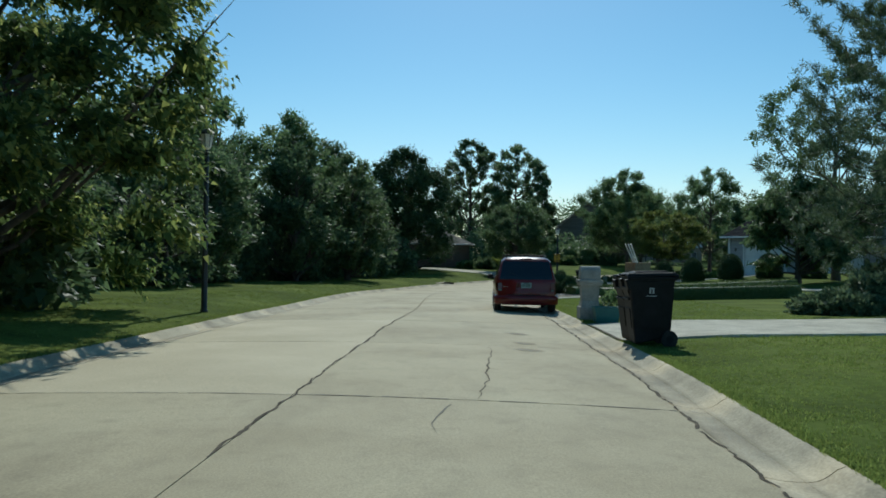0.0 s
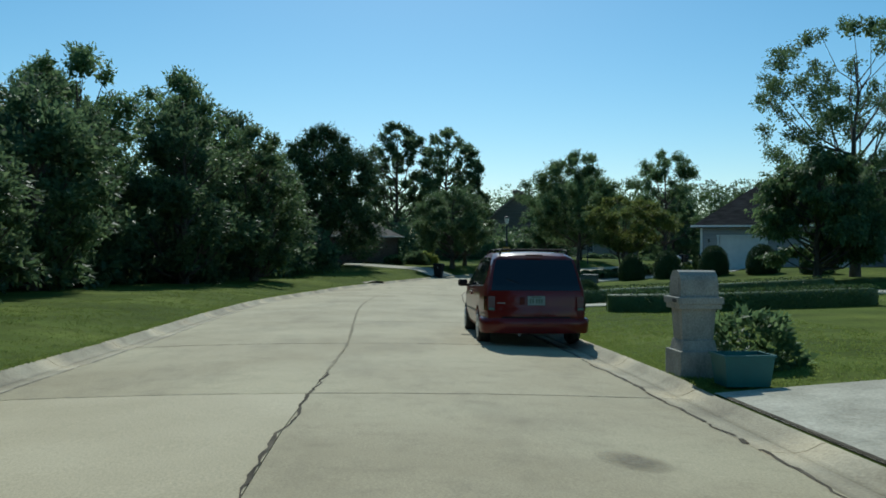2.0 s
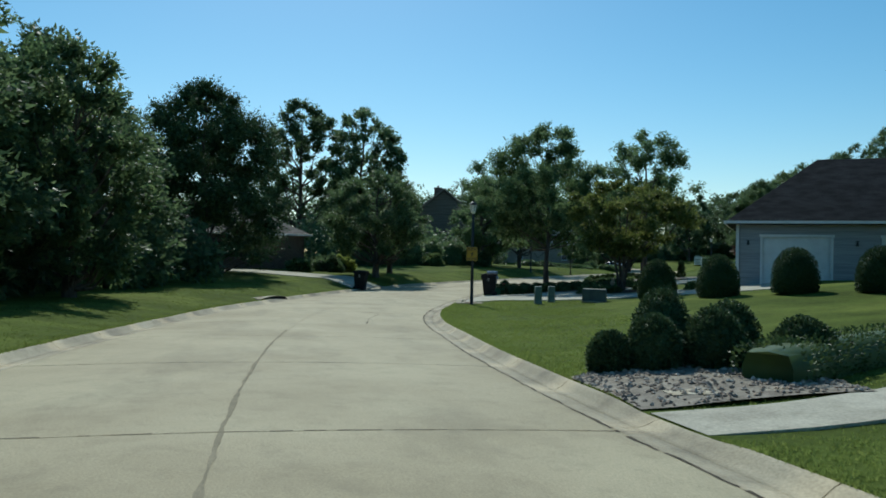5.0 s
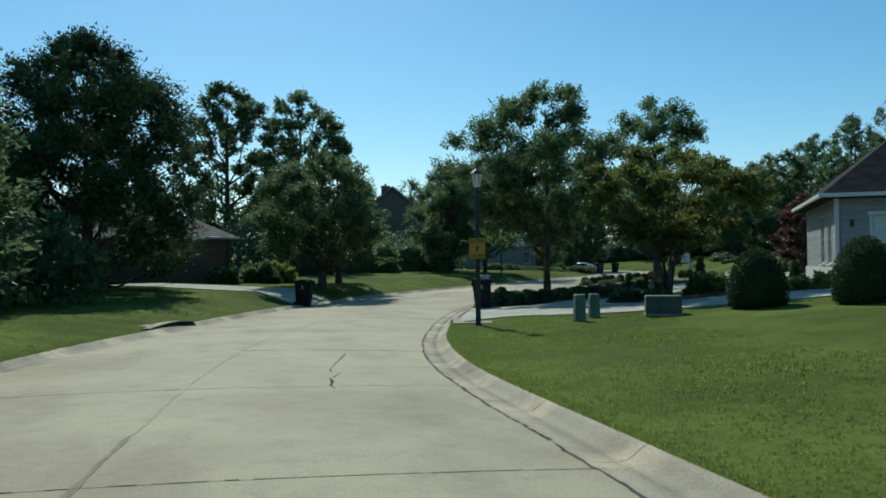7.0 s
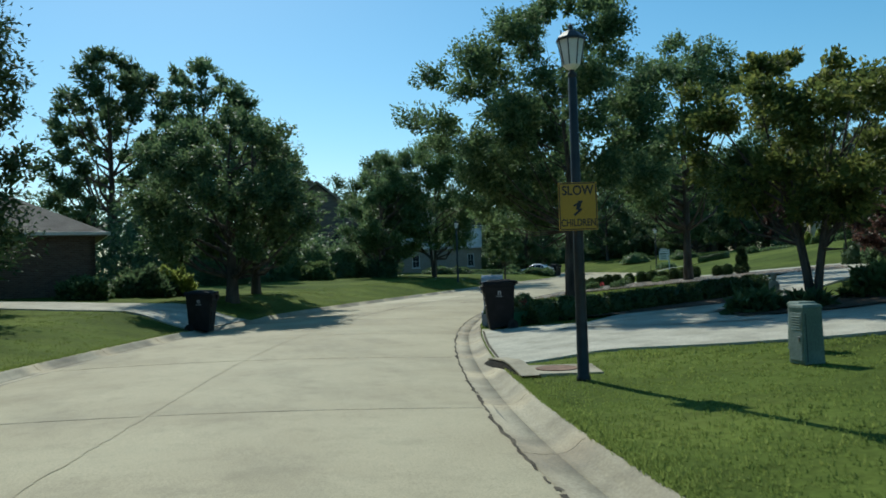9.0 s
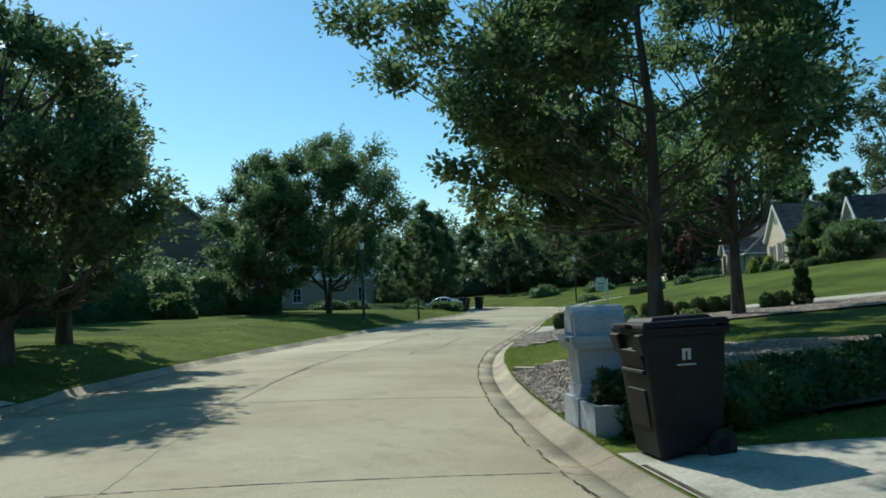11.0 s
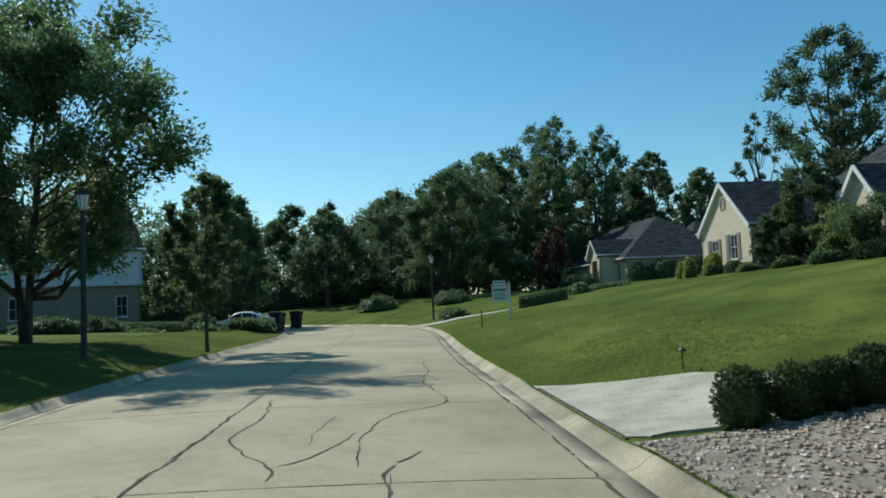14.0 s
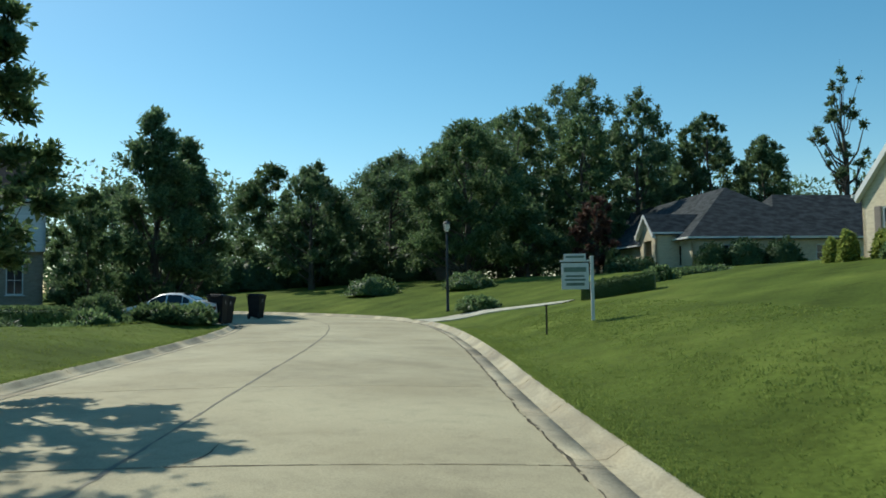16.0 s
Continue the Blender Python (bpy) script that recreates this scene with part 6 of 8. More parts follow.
def house_brick_ranch():
    t = thing("house", pose(-15.5, 89.2, 0.0, 0, 0, 4), "low dark brick house with a brown hip roof", "house")
    W, D, H = 18.5, 9.0, 2.6
    wins = [(9.0, 10.4, 0.8, 2.1), (13.6, 15.0, 0.8, 2.1)]
    _, m = wall(t, (0, 0), (W, 0), H, BRICK_DARK, wins)
    for o in wins:
        window(t, m, o, frame_mat=SHUTTER)
    wall(t, (W, 0), (W, D), H, BRICK_DARK)
    wall(t, (0, D), (0, 0), H, BRICK_DARK)
    wall(t, (W, D), (0, D), H, BRICK_DARK)
    roof(t, 0, W, 0, D, H + 0.05, 2.5, SHINGLE_BROWN, 5.0, 5.0)


def house_brown_tall():
    t = thing("house", pose(20.5, 143.5, 0.5, 0, 0, -14), "brown two-storey house with a brick chimney", "house")
    W, D, H, A = 10.5, 12.0, 6.2, 4.0
    wins = [(1.6, 2.7, 3.6, 5.0), (6.6, 7.7, 3.6, 5.0), (1.6, 2.7, 0.9, 2.2)]
    _, m = wall(t, (0, 0), (W, 0), H, BROWN_WALL, wins, apex=A)
    for o in wins:
        window(t, m, o, frame_mat=SHUTTER)
    wall(t, (0, D), (0, 0), H, BROWN_WALL)
    wall(t, (W, 0), (W, D), H, BROWN_WALL)
    wall(t, (W, D), (0, D), H, BROWN_WALL, apex=A)
    roof(t, 0, W, 0, D, H + 0.05, A + 0.3, SHINGLE_BROWN, 0, 0, "y", 0.35, SHUTTER)
    rake(t, (0, 0), (W, 0), H, A + 0.3, SHUTTER, over=0.35)
    bm = box(bmesh.new(), (1.1, 0.8, 5.0), (4.3, 2.2, 8.3))
    box(bm, (1.25, 0.95, 0.2), (4.3, 2.2, 10.75))
    rod(bm, (4.3, 2.2, 10.8), (4.3, 2.2, 11.15), 0.14)
    part("chimney", bm, BRICK_DARK, t, "brick chimney")


def house_gabled():
    """Buff brick house whose steep gable faces the street."""
    t = thing("house", pose(62.93, 107.16, 1.85, 0, 0, -129.3), "buff brick house with a steep gable and brown shutters", "house")
    W, D, H, A = 5.68, 9.0, 2.5, 2.35
    wins = [(1.15, 1.95, 0.75, 1.95), (3.35, 4.15, 0.75, 2.1)]
    _, m = wall(t, (0, 0), (W, 0), H, BRICK_BUFF, wins, apex=A)
    for o in wins:
        window(t, m, o, SHUTTER, grid=(2, 2))
    bm = bmesh.new()
    arch = [(-0.29, -0.36), (0.29, -0.36), (0.29, 0.12), (0.2, 0.3), (0.0, 0.38), (-0.2, 0.3), (-0.29, 0.12)]
    rings = [[bm.verts.new((W / 2 + x * k, y, H + 1.42 + z * k)) for x, z in arch] for k, y in ((1.0, 0.02), (1.0, -0.05), (0.72, -0.05), (0.72, 0.0))]
    for p, q in zip(rings, rings[1:]):
        for i in range(7):
            bm.faces.new((p[i], p[(i + 1) % 7], q[(i + 1) % 7], q[i]))
    bm.faces.new(rings[-1])
    vent = part("gable_vent", bm, TRIM_TAN, t, "arched louvred gable vent in a tan frame")
    for i in range(5):
        part("slat", box(bmesh.new(), (0.4 if i < 4 else 0.28, 0.03, 0.05), (W / 2, -0.012, H + 1.23 + i * 0.1), (-30, 0, 0)), TRIM_TAN, vent)
    wall(t, (W, 0), (W, D), H, BRICK_BUFF)
    wall(t, (0, D), (0, 0), H, BRICK_BUFF)
    wall(t, (W, D), (0, D), H, BRICK_BUFF, apex=A)
    roof(t, 0, W, 0, D + 3, H + 0.05, A + 0.22, SHINGLE_PALE, 0, 0, "y", 0.16)
    rake(t, (0, 0), (W, 0), H, A + 0.15, WHITE, over=0.16)
    part("downpipe", rod(bmesh.new(), (W + 0.06, -0.05, 0), (W + 0.06, -0.05, H), 0.04), WHITE, t)
    # main block, set back
    X1 = 20.0
    wins = [(2.0, 3.4, 0.6, 2.1), (9.0, 10.4, 0.6, 2.1)]
    _, m = wall(t, (W, 4.5), (X1, 4.5), H + 0.3, BRICK_BUFF, wins)
    for o in wins:
        window(t, m, o, SHUTTER)
    wall(t, (X1, 4.5), (X1, 14), H + 0.3, BRICK_BUFF)
    wall(t, (X1, 14), (0, 14), H + 0.3, BRICK_BUFF)
    roof(t, 0.2, X1, 4.5, 14, H + 0.35, 4.2, SHINGLE_PALE, 5, 5)
    # entrance gable
    wall(t, (9.5, 2.6), (12.5, 2.6), 2.7, BRICK_BUFF, [(0.5, 2.5, 0, 2.3)], apex=1.6)
    wall(t, (9.5, 4.5), (9.5, 2.6), 2.7, BRICK_BUFF)
    wall(t, (12.5, 2.6), (12.5, 4.5), 2.7, BRICK_BUFF)
    roof(t, 9.5, 12.5, 2.6, 7.5, 2.75, 1.85, SHINGLE_PALE, 0, 0, "y", 0.25)
    rake(t, (9.5, 2.6), (12.5, 2.6), 2.7, 1.8, WHITE, over=0.28)
    door = part("door", box(bmesh.new(), (1.0, 0.06, 2.1), (11.0, 2.95, 1.05)), SHUTTER, t, "dark front door")
    part("handle", rod(bmesh.new(), (10.62, 2.88, 1.0), (10.62, 2.88, 1.12), 0.015), CHROME, door)


def house_hip():
    """Long buff brick house under a broad grey hip roof."""
    t = thing("house", pose(83.24, 124.16, 2.0, 0, 0, -129.3), "long brick house under a broad grey hip roof", "house")
    H = 2.5
    wins = [(12.0, 13.4, 0.7, 2.0), (28.9, 30.1, 0.5, 2.1)]
    _, m = wall(t, (-32, 0), (0, 0), H, BRICK_BUFF, wins)
    for o in wins:
        window(t, m, o)
    wins = [(2.2, 3.4, 0.8, 2.0), (9.5, 10.7, 0.8, 2.0), (15, 16.2, 0.8, 2.0)]
    _, m = wall(t, (0, 0), (0, 26), H, BRICK_BUFF, wins)
    for o in wins:
        window(t, m, o)
    wall(t, (0, 26), (-10, 26), H, BRICK_BUFF)
    wall(t, (-32, 11), (-32, 0), H, BRICK_BUFF)
    wall(t, (-10, 11), (-32, 11), H, BRICK_BUFF)
    roof(t, -32, 0, 0, 11, H + 0.05, 4.35, SHINGLE_PALE, 5.5, 6.2)
    roof(t, -10, -0.05, 6.5, 28, H + 0.02, 3.7, SHINGLE_PALE, 3, 4.5, "y")
    # porch gable
    wall(t, (-5.2, -1.85), (-2.2, -1.85), 3.0, BRICK_BUFF, [(0.7, 2.3, 0, 2.5)], apex=1.3)
    wall(t, (-5.2, 0), (-5.2, -1.85), 3.0, BRICK_BUFF)
    wall(t, (-2.2, -1.85), (-2.2, 0), 3.0, BRICK_BUFF)
    roof(t, -5.2, -2.2, -1.85, 4.0, 3.05, 1.5, SHINGLE_PALE, 0, 0, "y", 0.25)
    rake(t, (-5.2, -1.85), (-2.2, -1.85), 3.0, 1.45, WHITE, over=0.28)
    part("door", box(bmesh.new(), (1.0, 0.06, 2.1), (-3.7, -0.1, 1.05)), SHUTTER, t, "dark front door")


def house_white_upper():
    """White siding over tan brick; the long side under the eaves faces the street."""
    t = thing("house", pose(45.35, 141.4, 0.1, 0, 0, -13), "two-storey house, white siding over tan brick", "house")
    W, D = 11.0, 8.0
    wins = [(2.6, 3.5, 0.9, 2.4), (9.3, 10.1, 0.9, 2.4)]
    _, m = wall(t, (-W, 0), (0, 0), 3.1, BRICK_TAN, wins, low=-1.2)
    for o in wins:
        window(t, m, o)
    wall(t, (0, 0), (0, D), 3.1, BRICK_TAN, low=-1.2)
    wall(t, (-W, D), (-W, 0), 3.1, BRICK_TAN, low=-1.2)
    wall(t, (0, D), (-W, D), 5.7, SIDING_WHITE, low=-1.2)
    wins = [(3.0, 4.3, 3.8, 5.1)]
    _, m = wall(t, (-W, -0.3), (0.06, -0.3), 5.7, SIDING_WHITE, wins, low=3.1)
    for o in wins:
        window(t, m, o)
    wall(t, (0.06, -0.3), (0.06, D), 5.7, SIDING_WHITE, low=3.1, apex=3.0)
    wall(t, (-W - 0.06, D), (-W - 0.06, -0.3), 5.7, SIDING_WHITE, low=3.1, apex=3.0)
    roof(t, -W, -0.15, -0.3, D, 5.75, 3.35, SHINGLE, 0, 0, "x", 0.3)
    # cross gable towards the street
    wall(t, (-9.4, -0.5), (-4.4, -0.5), 5.7, SIDING_WHITE, low=5.55, apex=1.9)
    roof(t, -9.4, -4.4, -0.5, 3.4, 5.75, 2.1, SHINGLE, 0, 0, "y", 0.25, name="gable_roof")
    rake(t, (-9.4, -0.5), (-4.4, -0.5), 5.7, 2.0, WHITE, over=0.25)
    # lower wing behind
    wall(t, (0.5, D), (0.5, D + 6), 5.4, BROWN_WALL, low=-1.2)
    wall(t, (0.5, D + 6), (-W, D + 6), 5.4, BROWN_WALL, low=-1.2)
    wall(t, (-0.1, D + 0.02), (0.5, D + 0.02), 5.4, BROWN_WALL, low=-1.2)
    roof(t, -W, 0.5, D, D + 6, 5.7, 2.5, SHINGLE, 0, 0, "x", 0.3, name="wing_roof")


def house_far_small():
    t = thing("house", pose(82, 163, 1.2, 0, 0, -100), "small far house of red brick with white garage door", "house")
    wins = [(2.0, 5.0, 0.0, 2.2), (8.0, 9.2, 0.8, 2.0)]
    _, m = wall(t, (0, 0), (14, 0), 2.6, BRICK_TAN, wins)
    panel_door(t, m, wins[0], SIDING_WHITE)
    window(t, m, wins[1])
    wall(t, (14, 0), (14, 8), 2.6, BRICK_TAN)
    wall(t, (0, 8), (0, 0), 2.6, BRICK_TAN)
    wall(t, (14, 8), (0, 8), 2.6, BRICK_TAN)
    roof(t, 0, 14, 0, 8, 2.65, 2.6, SHINGLE, 3.5, 3.5)


def statue(x, y, turn):
    """A small stone garden figure, one plain shape."""
    bm = lathe(bmesh.new(), [(0.16, 0.0), (0.16, 0.06), (0.12, 0.08), (0.13, 0.2), (0.11, 0.34), (0.13, 0.46), (0.1, 0.54), (0.045, 0.57), (0.05, 0.6), (0.075, 0.66), (0.065, 0.72), (0.02, 0.75)], 14)
    box(bm, (0.08, 0.24, 0.07), (0, -0.16, 0.3), (20, 0, 0), 0.02)
    ob = part("garden_statue", bm, KERBSTONE, soft=True)
    ob.matrix_world = pose(x, y, ground_z(x, y) + 0.03, 0, 0, turn)
    tagged(ob, "small grey stone statue beside a mulch island", "statue")


def spiral_topiary(x, y, seed):
    t = thing("spiral_topiary", pose(x, y, ground_z(x, y)), "dark evergreen clipped into a spiral of balls", "topiary")
    rng = np.random.default_rng(seed)
    part("stem", rod(bmesh.new(), (0, 0, 0), (0, 0, 1.2), 0.025, 0.015, 8), BARK, t)
    for z, r in ((0.32, 0.32), (0.76, 0.25), (1.12, 0.18)):
        v = rng.normal(0, 1, (1800, 3))
        v /= np.linalg.norm(v, axis=1)[:, None]
        put("ball", leaf_mesh("ball", v * r * rng.uniform(0.6, 1.0, (1800, 1)) + (0, 0, z), v, 0.07, rng, 0, 0.7), LEAF_DEEP, t)


for build in (house_garage, house_tall_grey, house_brick_ranch, house_brown_tall, house_gabled, house_hip, house_white_upper, house_far_small):
    build()

# ---- vehicles ----
minivan(2.73, 28.78, float(road_z(28)) - 0.065, 177.3)
sedan(44.75, 130.95, -0.34, -141, "white older saloon car parked behind a low hedge")

# ---- street furniture ----
lamp_post(-5.92, 20.1, "black metal street lamp with frosted lantern under leaves")
lamp_post(8.88, 62.62, "black metal street lamp that carries a yellow sign")
lamp_post(26.93, 107.1, "black metal street lamp shaded by trees", 4.4)
lamp_post(58.15, 124.7, "black metal street lamp beside a far drive", 4.4)
children_sign(8.84, 62.535, 1.33, -24)
wheeled_bin(3.5, 13.75, -92, "black wheeled bin with a pale printed emblem, at the kerb")
wheeled_bin(3.6, 14.7, -88, "black wheeled bin beside another at the kerb")
wheeled_bin(12.3, 71.74, -112, "black wheeled bin with a pale emblem, by a mailbox")
wheeled_bin(5.9, 78.6, 65, "black wheeled bin in the shade at the kerb")
wheeled_bin(52.5, 132.7, 120, "dark wheeled bin at a drive")
wheeled_bin(47.4, 127.9, 130, "dark wheeled bin by a low hedge")
wheeled_bin(48.3, 128.9, 118, "dark wheeled bin at a drive beside another")
mailbox(3.66, 20.1, -90, BLOCK, "cream painted block mailbox pillar at the kerb", False, 0.96, 0.84)
mailbox(12.98, 73.45, -116, BLOCK_BLUE, "grey painted block mailbox pillar with a planter", k=0.96)
tub(3.92, 19.3, 0, TEAL, "empty teal plastic recycling tub")
tub(12.95, 72.2, 20, GREEN_TUB, "green plastic recycling tub with rubbish in it")


def small_box(x, y, z, size, mat, name, label, category, turn=0.0, sticks=False):
    t = thing(name, pose(x, y, z, 0, 0, turn), label, category)
    part("body", box(bmesh.new(), size, (0, 0, size[2] / 2), bevel=0.006), mat, t)
    if sticks:
        for k in range(3):
            part("stick", rod(bmesh.new(), (0.05 * k - 0.05, 0.02 * k, 0.1), (-0.3 + 0.06 * k, -0.05, 0.5), 0.012, None, 6), WHITE, t, "thin pale stick")
    return t


small_box(3.55, 14.7, ground_z(3.6, 14.7) + 1.255, (0.32, 0.34, 0.17), CARD, "cardboard_box", "brown cardboard box with pale sticks on a bin lid", "box", 20, True)
small_box(12.89, 72.2, ground_z(12.89, 72.2) + 0.25, (0.2, 0.14, 0.2), WHITE, "carton", "white carton in a recycling tub", "carton", 30)
small_box(13.05, 72.25, ground_z(13.05, 72.25) + 0.3, (0.2, 0.12, 0.1), AMBER, "packet", "orange packet in a recycling tub", "packet", -20)


def pedestal(x, y, w, h, turn, mat, label, name="utility_pedestal"):
    t = thing(name, pose(x, y, ground_z(x, y) - 0.02, 0, 0, turn), label, "utility box", "utility boxes on the lawn")
    dp = w * 1.04
    part("body", box(bmesh.new(), (w, dp, h), (0, 0, h / 2), bevel=0.02, taper=0.9), mat, t)
    part("cap", box(bmesh.new(), (w * 0.98, dp * 0.98, 0.06), (0, 0, h + 0.015), bevel=0.02, taper=0.9), mat, t)
    # the light on the left face is put into this panel's paler green
    part("door_panel", box(bmesh.new(), (0.012, dp * 0.74, h * 0.84), (-w * 0.482, 0, h * 0.49), (0, 1.2, 0), 0.004), UTIL_LIT, t, "louvred side panel, paler to show its lit face")
    for i in range(6):
        part("louvre", box(bmesh.new(), (0.014, dp * 0.5, 0.014), (-w * 0.482, 0, h * (0.62 + 0.045 * i)), (0, 24, 0)), mat, t)
    part("latch", box(bmesh.new(), (0.03, 0.04, 0.07), (-w * 0.495, -dp * 0.2, h * 0.45), bevel=0.006), STEEL, t)
    part("hinge_seam", box(bmesh.new(), (0.008, 0.006, h * 0.86), (-w * 0.36, -dp * 0.482, h * 0.48), (-1.4, 0, 0)), INK, t)


pedestal(11.6, 61.53, 0.31, 0.73, -10, UTIL, "green metal utility pedestal on the lawn")
pedestal(12.58, 62.5, 0.31, 0.67, -14, UTIL, "small green metal utility pedestal")
t = thing("transformer_box", pose(14.0, 60.95, ground_z(14.0, 60.95) - 0.02, 0, 0, -28), "low grey-green transformer box with a yellow label", "utility box")
part("body", box(bmesh.new(), (1.0, 0.75, 0.5), (0, 0, 0.25), bevel=0.02), UTIL_GREY, t)
part("cover", box(bmesh.new(), (1.04, 0.8, 0.08), (0, 0, 0.53), bevel=0.02, taper=0.95), UTIL_GREY, t)
part("pad", box(bmesh.new(), (1.06, 0.82, 0.06), (0, 0, 0.02), bevel=0.01), KERBSTONE, t)
# lit end against the dark front, given by a lighter green
part("end_panel", box(bmesh.new(), (0.012, 0.66, 0.42), (-0.504, 0, 0.27), bevel=0.004), UTIL, t, "green end panel, paler to show its lit side")
part("warning_label", box(bmesh.new(), (0.006, 0.13, 0.2), (-0.513, -0.1, 0.26)), YELLOW, t, "plain yellow label")
part("label_bar", box(bmesh.new(), (0.006, 0.02, 0.14), (-0.513, -0.1, 0.42)), YELLOW, t, "narrow yellow strip")

# drain inlet by the sign, and one across the street
for x, y, w, l, turn, s, right in ((9.08, 63.62, 1.15, 1.0, -24, 65.2, True), (*K(63.9, -8.93), 0.8, 1.5, -24, 63.9, False)):
    t = thing("drain_inlet", pose(x, y, ground_z(x, y) - 0.02, 0, 0, turn), "concrete drain inlet slab with an iron cover", "drain")
    part("slab", box(bmesh.new(), (w, l, 0.1), (0.0, 0, 0), bevel=0.015), KERBSTONE, t)
    rows, lip = [], []
    for q in np.linspace(s - 1.4, s + 1.4, 9):
        h, z = float(kerb_h(q, right)), float(road_z(q))
        u = (q - s) / 1.4
        e, g = 0.02 - 0.09 * u, 0.085 * (1 - u * u)
        place = lambda d, dz: (*sd(q, d if right else -WIDTH - d), z + dz)
        rows.append([place(e - 0.01, h + 0.015 + g), place(e - 0.03, h + 0.01 + g), place(e - 0.11, h * 0.4 - 0.03), place(e - 0.15, -0.06)])
        lip.append([place(e - 0.05, h + 0.012 + g), place(e - 0.05, h + 0.035 + g), place(e + 0.2, h + 0.035 + g), place(e + 0.24, h - 0.03)])
    at = np.array(t.matrix_world.translation)
    hood = put("hood", mesh_from("hood", np.array(lip).reshape(-1, 3) - at, grid_faces(9, 4)), KERBSTONE, t)
    hood.matrix_local = Matrix.Rotation(-radians(turn), 4, "Z")
    # no hollow here: the shade under the slab is a near-black sheet
    v = np.array(rows).reshape(-1, 3) - at
    op = put("opening", mesh_from("opening", v, grid_faces(9, 4)), OPENING_SHADE, t, "near-black face for the shade inside a kerb opening")
    op.matrix_local = Matrix.Rotation(-radians(turn), 4, "Z")
    part("cover", lathe(bmesh.new(), [(0.3, 0.04), (0.3, 0.062), (0.27, 0.065), (0.26, 0.06), (0.02, 0.062)], 20), RUST, t, "rusty round iron cover")

# estate agent's board, stake and sprinkler light on the lawn
x, y = 47.98, 109.81
t = thing("lawn_sign", pose(x, y, ground_z(x, y), 0, 0, -52), "white hanging estate board on a white post", "sign")
part("post", box(bmesh.new(), (0.09, 0.09, 1.75), (0, 0, 0.87), bevel=0.008), WHITE, t)
part("arm", box(bmesh.new(), (0.9, 0.05, 0.05), (-0.42, 0, 1.62)), WHITE, t)
pn = part("panel", box(bmesh.new(), (0.74, 0.03, 0.72), (-0.46, 0, 1.2), bevel=0.004), WHITE, t)
rd = part("rider", box(bmesh.new(), (0.6, 0.03, 0.17), (-0.46, 0, 1.73), bevel=0.004), WHITE, t)
part("print_bars", bars(bmesh.new(), 0.004, -0.018, [(-0.46, 1.38, 0.6, 0.13), (-0.46, 1.2, 0.5, 0.05), (-0.46, 1.1, 0.56, 0.05), (-0.46, 0.98, 0.5, 0.08)]), UTIL, pn, "plain green bars of print")
part("print_bar", bars(bmesh.new(), 0.004, -0.018, [(-0.46, 1.73, 0.5, 0.06)]), UTIL, rd, "plain green bar of print")
x, y = 46.28, 110.13
t = thing("marker_stake", pose(x, y, ground_z(x, y)), "thin dark marker stake on the lawn", "stake")
part("rod", box(bmesh.new(), (0.035, 0.035, 0.75), (0, 0, 0.36)), BLACK_METAL, t)
part("knob", box(bmesh.new(), (0.06, 0.06, 0.05), (0, 0, 0.75), bevel=0.01), BLACK_METAL, t)
x, y = 30.0, 92.0
t = thing("path_light", pose(x, y, ground_z(x, y)), "small dark path light on the lawn", "light")
part("stem", rod(bmesh.new(), (0, 0, 0), (0, 0, 0.3), 0.012), BLACK_METAL, t)
part("hood", lathe(bmesh.new(), [(0.07, 0.29), (0.065, 0.31), (0.02, 0.35), (0.004, 0.36)], 12), BLACK_METAL, t)

# flagstones along the beds
def stones(edge, count, seed, name):
    r = random.Random(seed)
    base = structure(thing(name, Matrix(), "row of flat tan edging stones", "edging"), "row of flat tan edging stones", "edging")
    for i in range(count):
        d = edge[1][0] + (edge[1][-1] - edge[1][0]) * (i + 0.5) / count
        s = float(np.interp(d, edge[1], edge[0])) + r.uniform(-0.05, 0.05)
        x, y = K(s, d)
        bm = box(bmesh.new(), (r.uniform(0.3, 0.6), r.uniform(0.18, 0.3), r.uniform(0.05, 0.075)), bevel=0.016, taper=r.uniform(0.82, 0.95))
        for v in bm.verts:
            v.co.x += r.uniform(-0.025, 0.025)
            v.co.y += r.uniform(-0.025, 0.025)
        ob = part("stone", bm, FLAG, base)
        nx = K(s, d + 0.3)
        ob.matrix_world = pose(x, y, ground_z(x, y) + 0.02, r.uniform(-4, 4), r.uniform(-4, 4), math.degrees(math.atan2(nx[1] - y, nx[0] - x)) + r.uniform(-25, 25))


stones(([81.4, 83.0, 83.6, 83.3, 82.2], [0.1, 1.5, 2.8, 3.8, 6.0]), 14, 3, "edging_1")
stones(([88.1, 89.3, 90.2, 90.7, 91.5, 92.1], [0.1, 1.1, 2.6, 4, 8, 12.5]), 26, 4, "edging_2")
stones(([36.6, 36.4, 36.8], [0.7, 2.0, 3.0]), 7, 5, "edging_3")

# ---- shrubs and hedges ----
for i, (x, y, r, h) in enumerate(((16.4, 59.85, 0.86, 1.68), (17.7, 57.2, 0.88, 1.68), (19.6, 55.0, 0.9, 1.75), (21.2, 52.4, 0.9, 1.6), (22.6, 49.4, 0.9, 1.6))):
    shrub(x, y, r, r, h, "dark clipped dome of evergreen on the lawn", LEAF_DEEP, 9500, 0.048, 20 + i, "topiary", "topiary", shape=2.15, group="clipped domes before the garage", rough=0.04, tuck=0.12)
hedge([(6.4, 32.6), (8.6, 32.2), (11.5, 32.4), (14.5, 32.6)], 0.9, 0.55, "low dark clipped hedge on the lawn", 5200, 41)
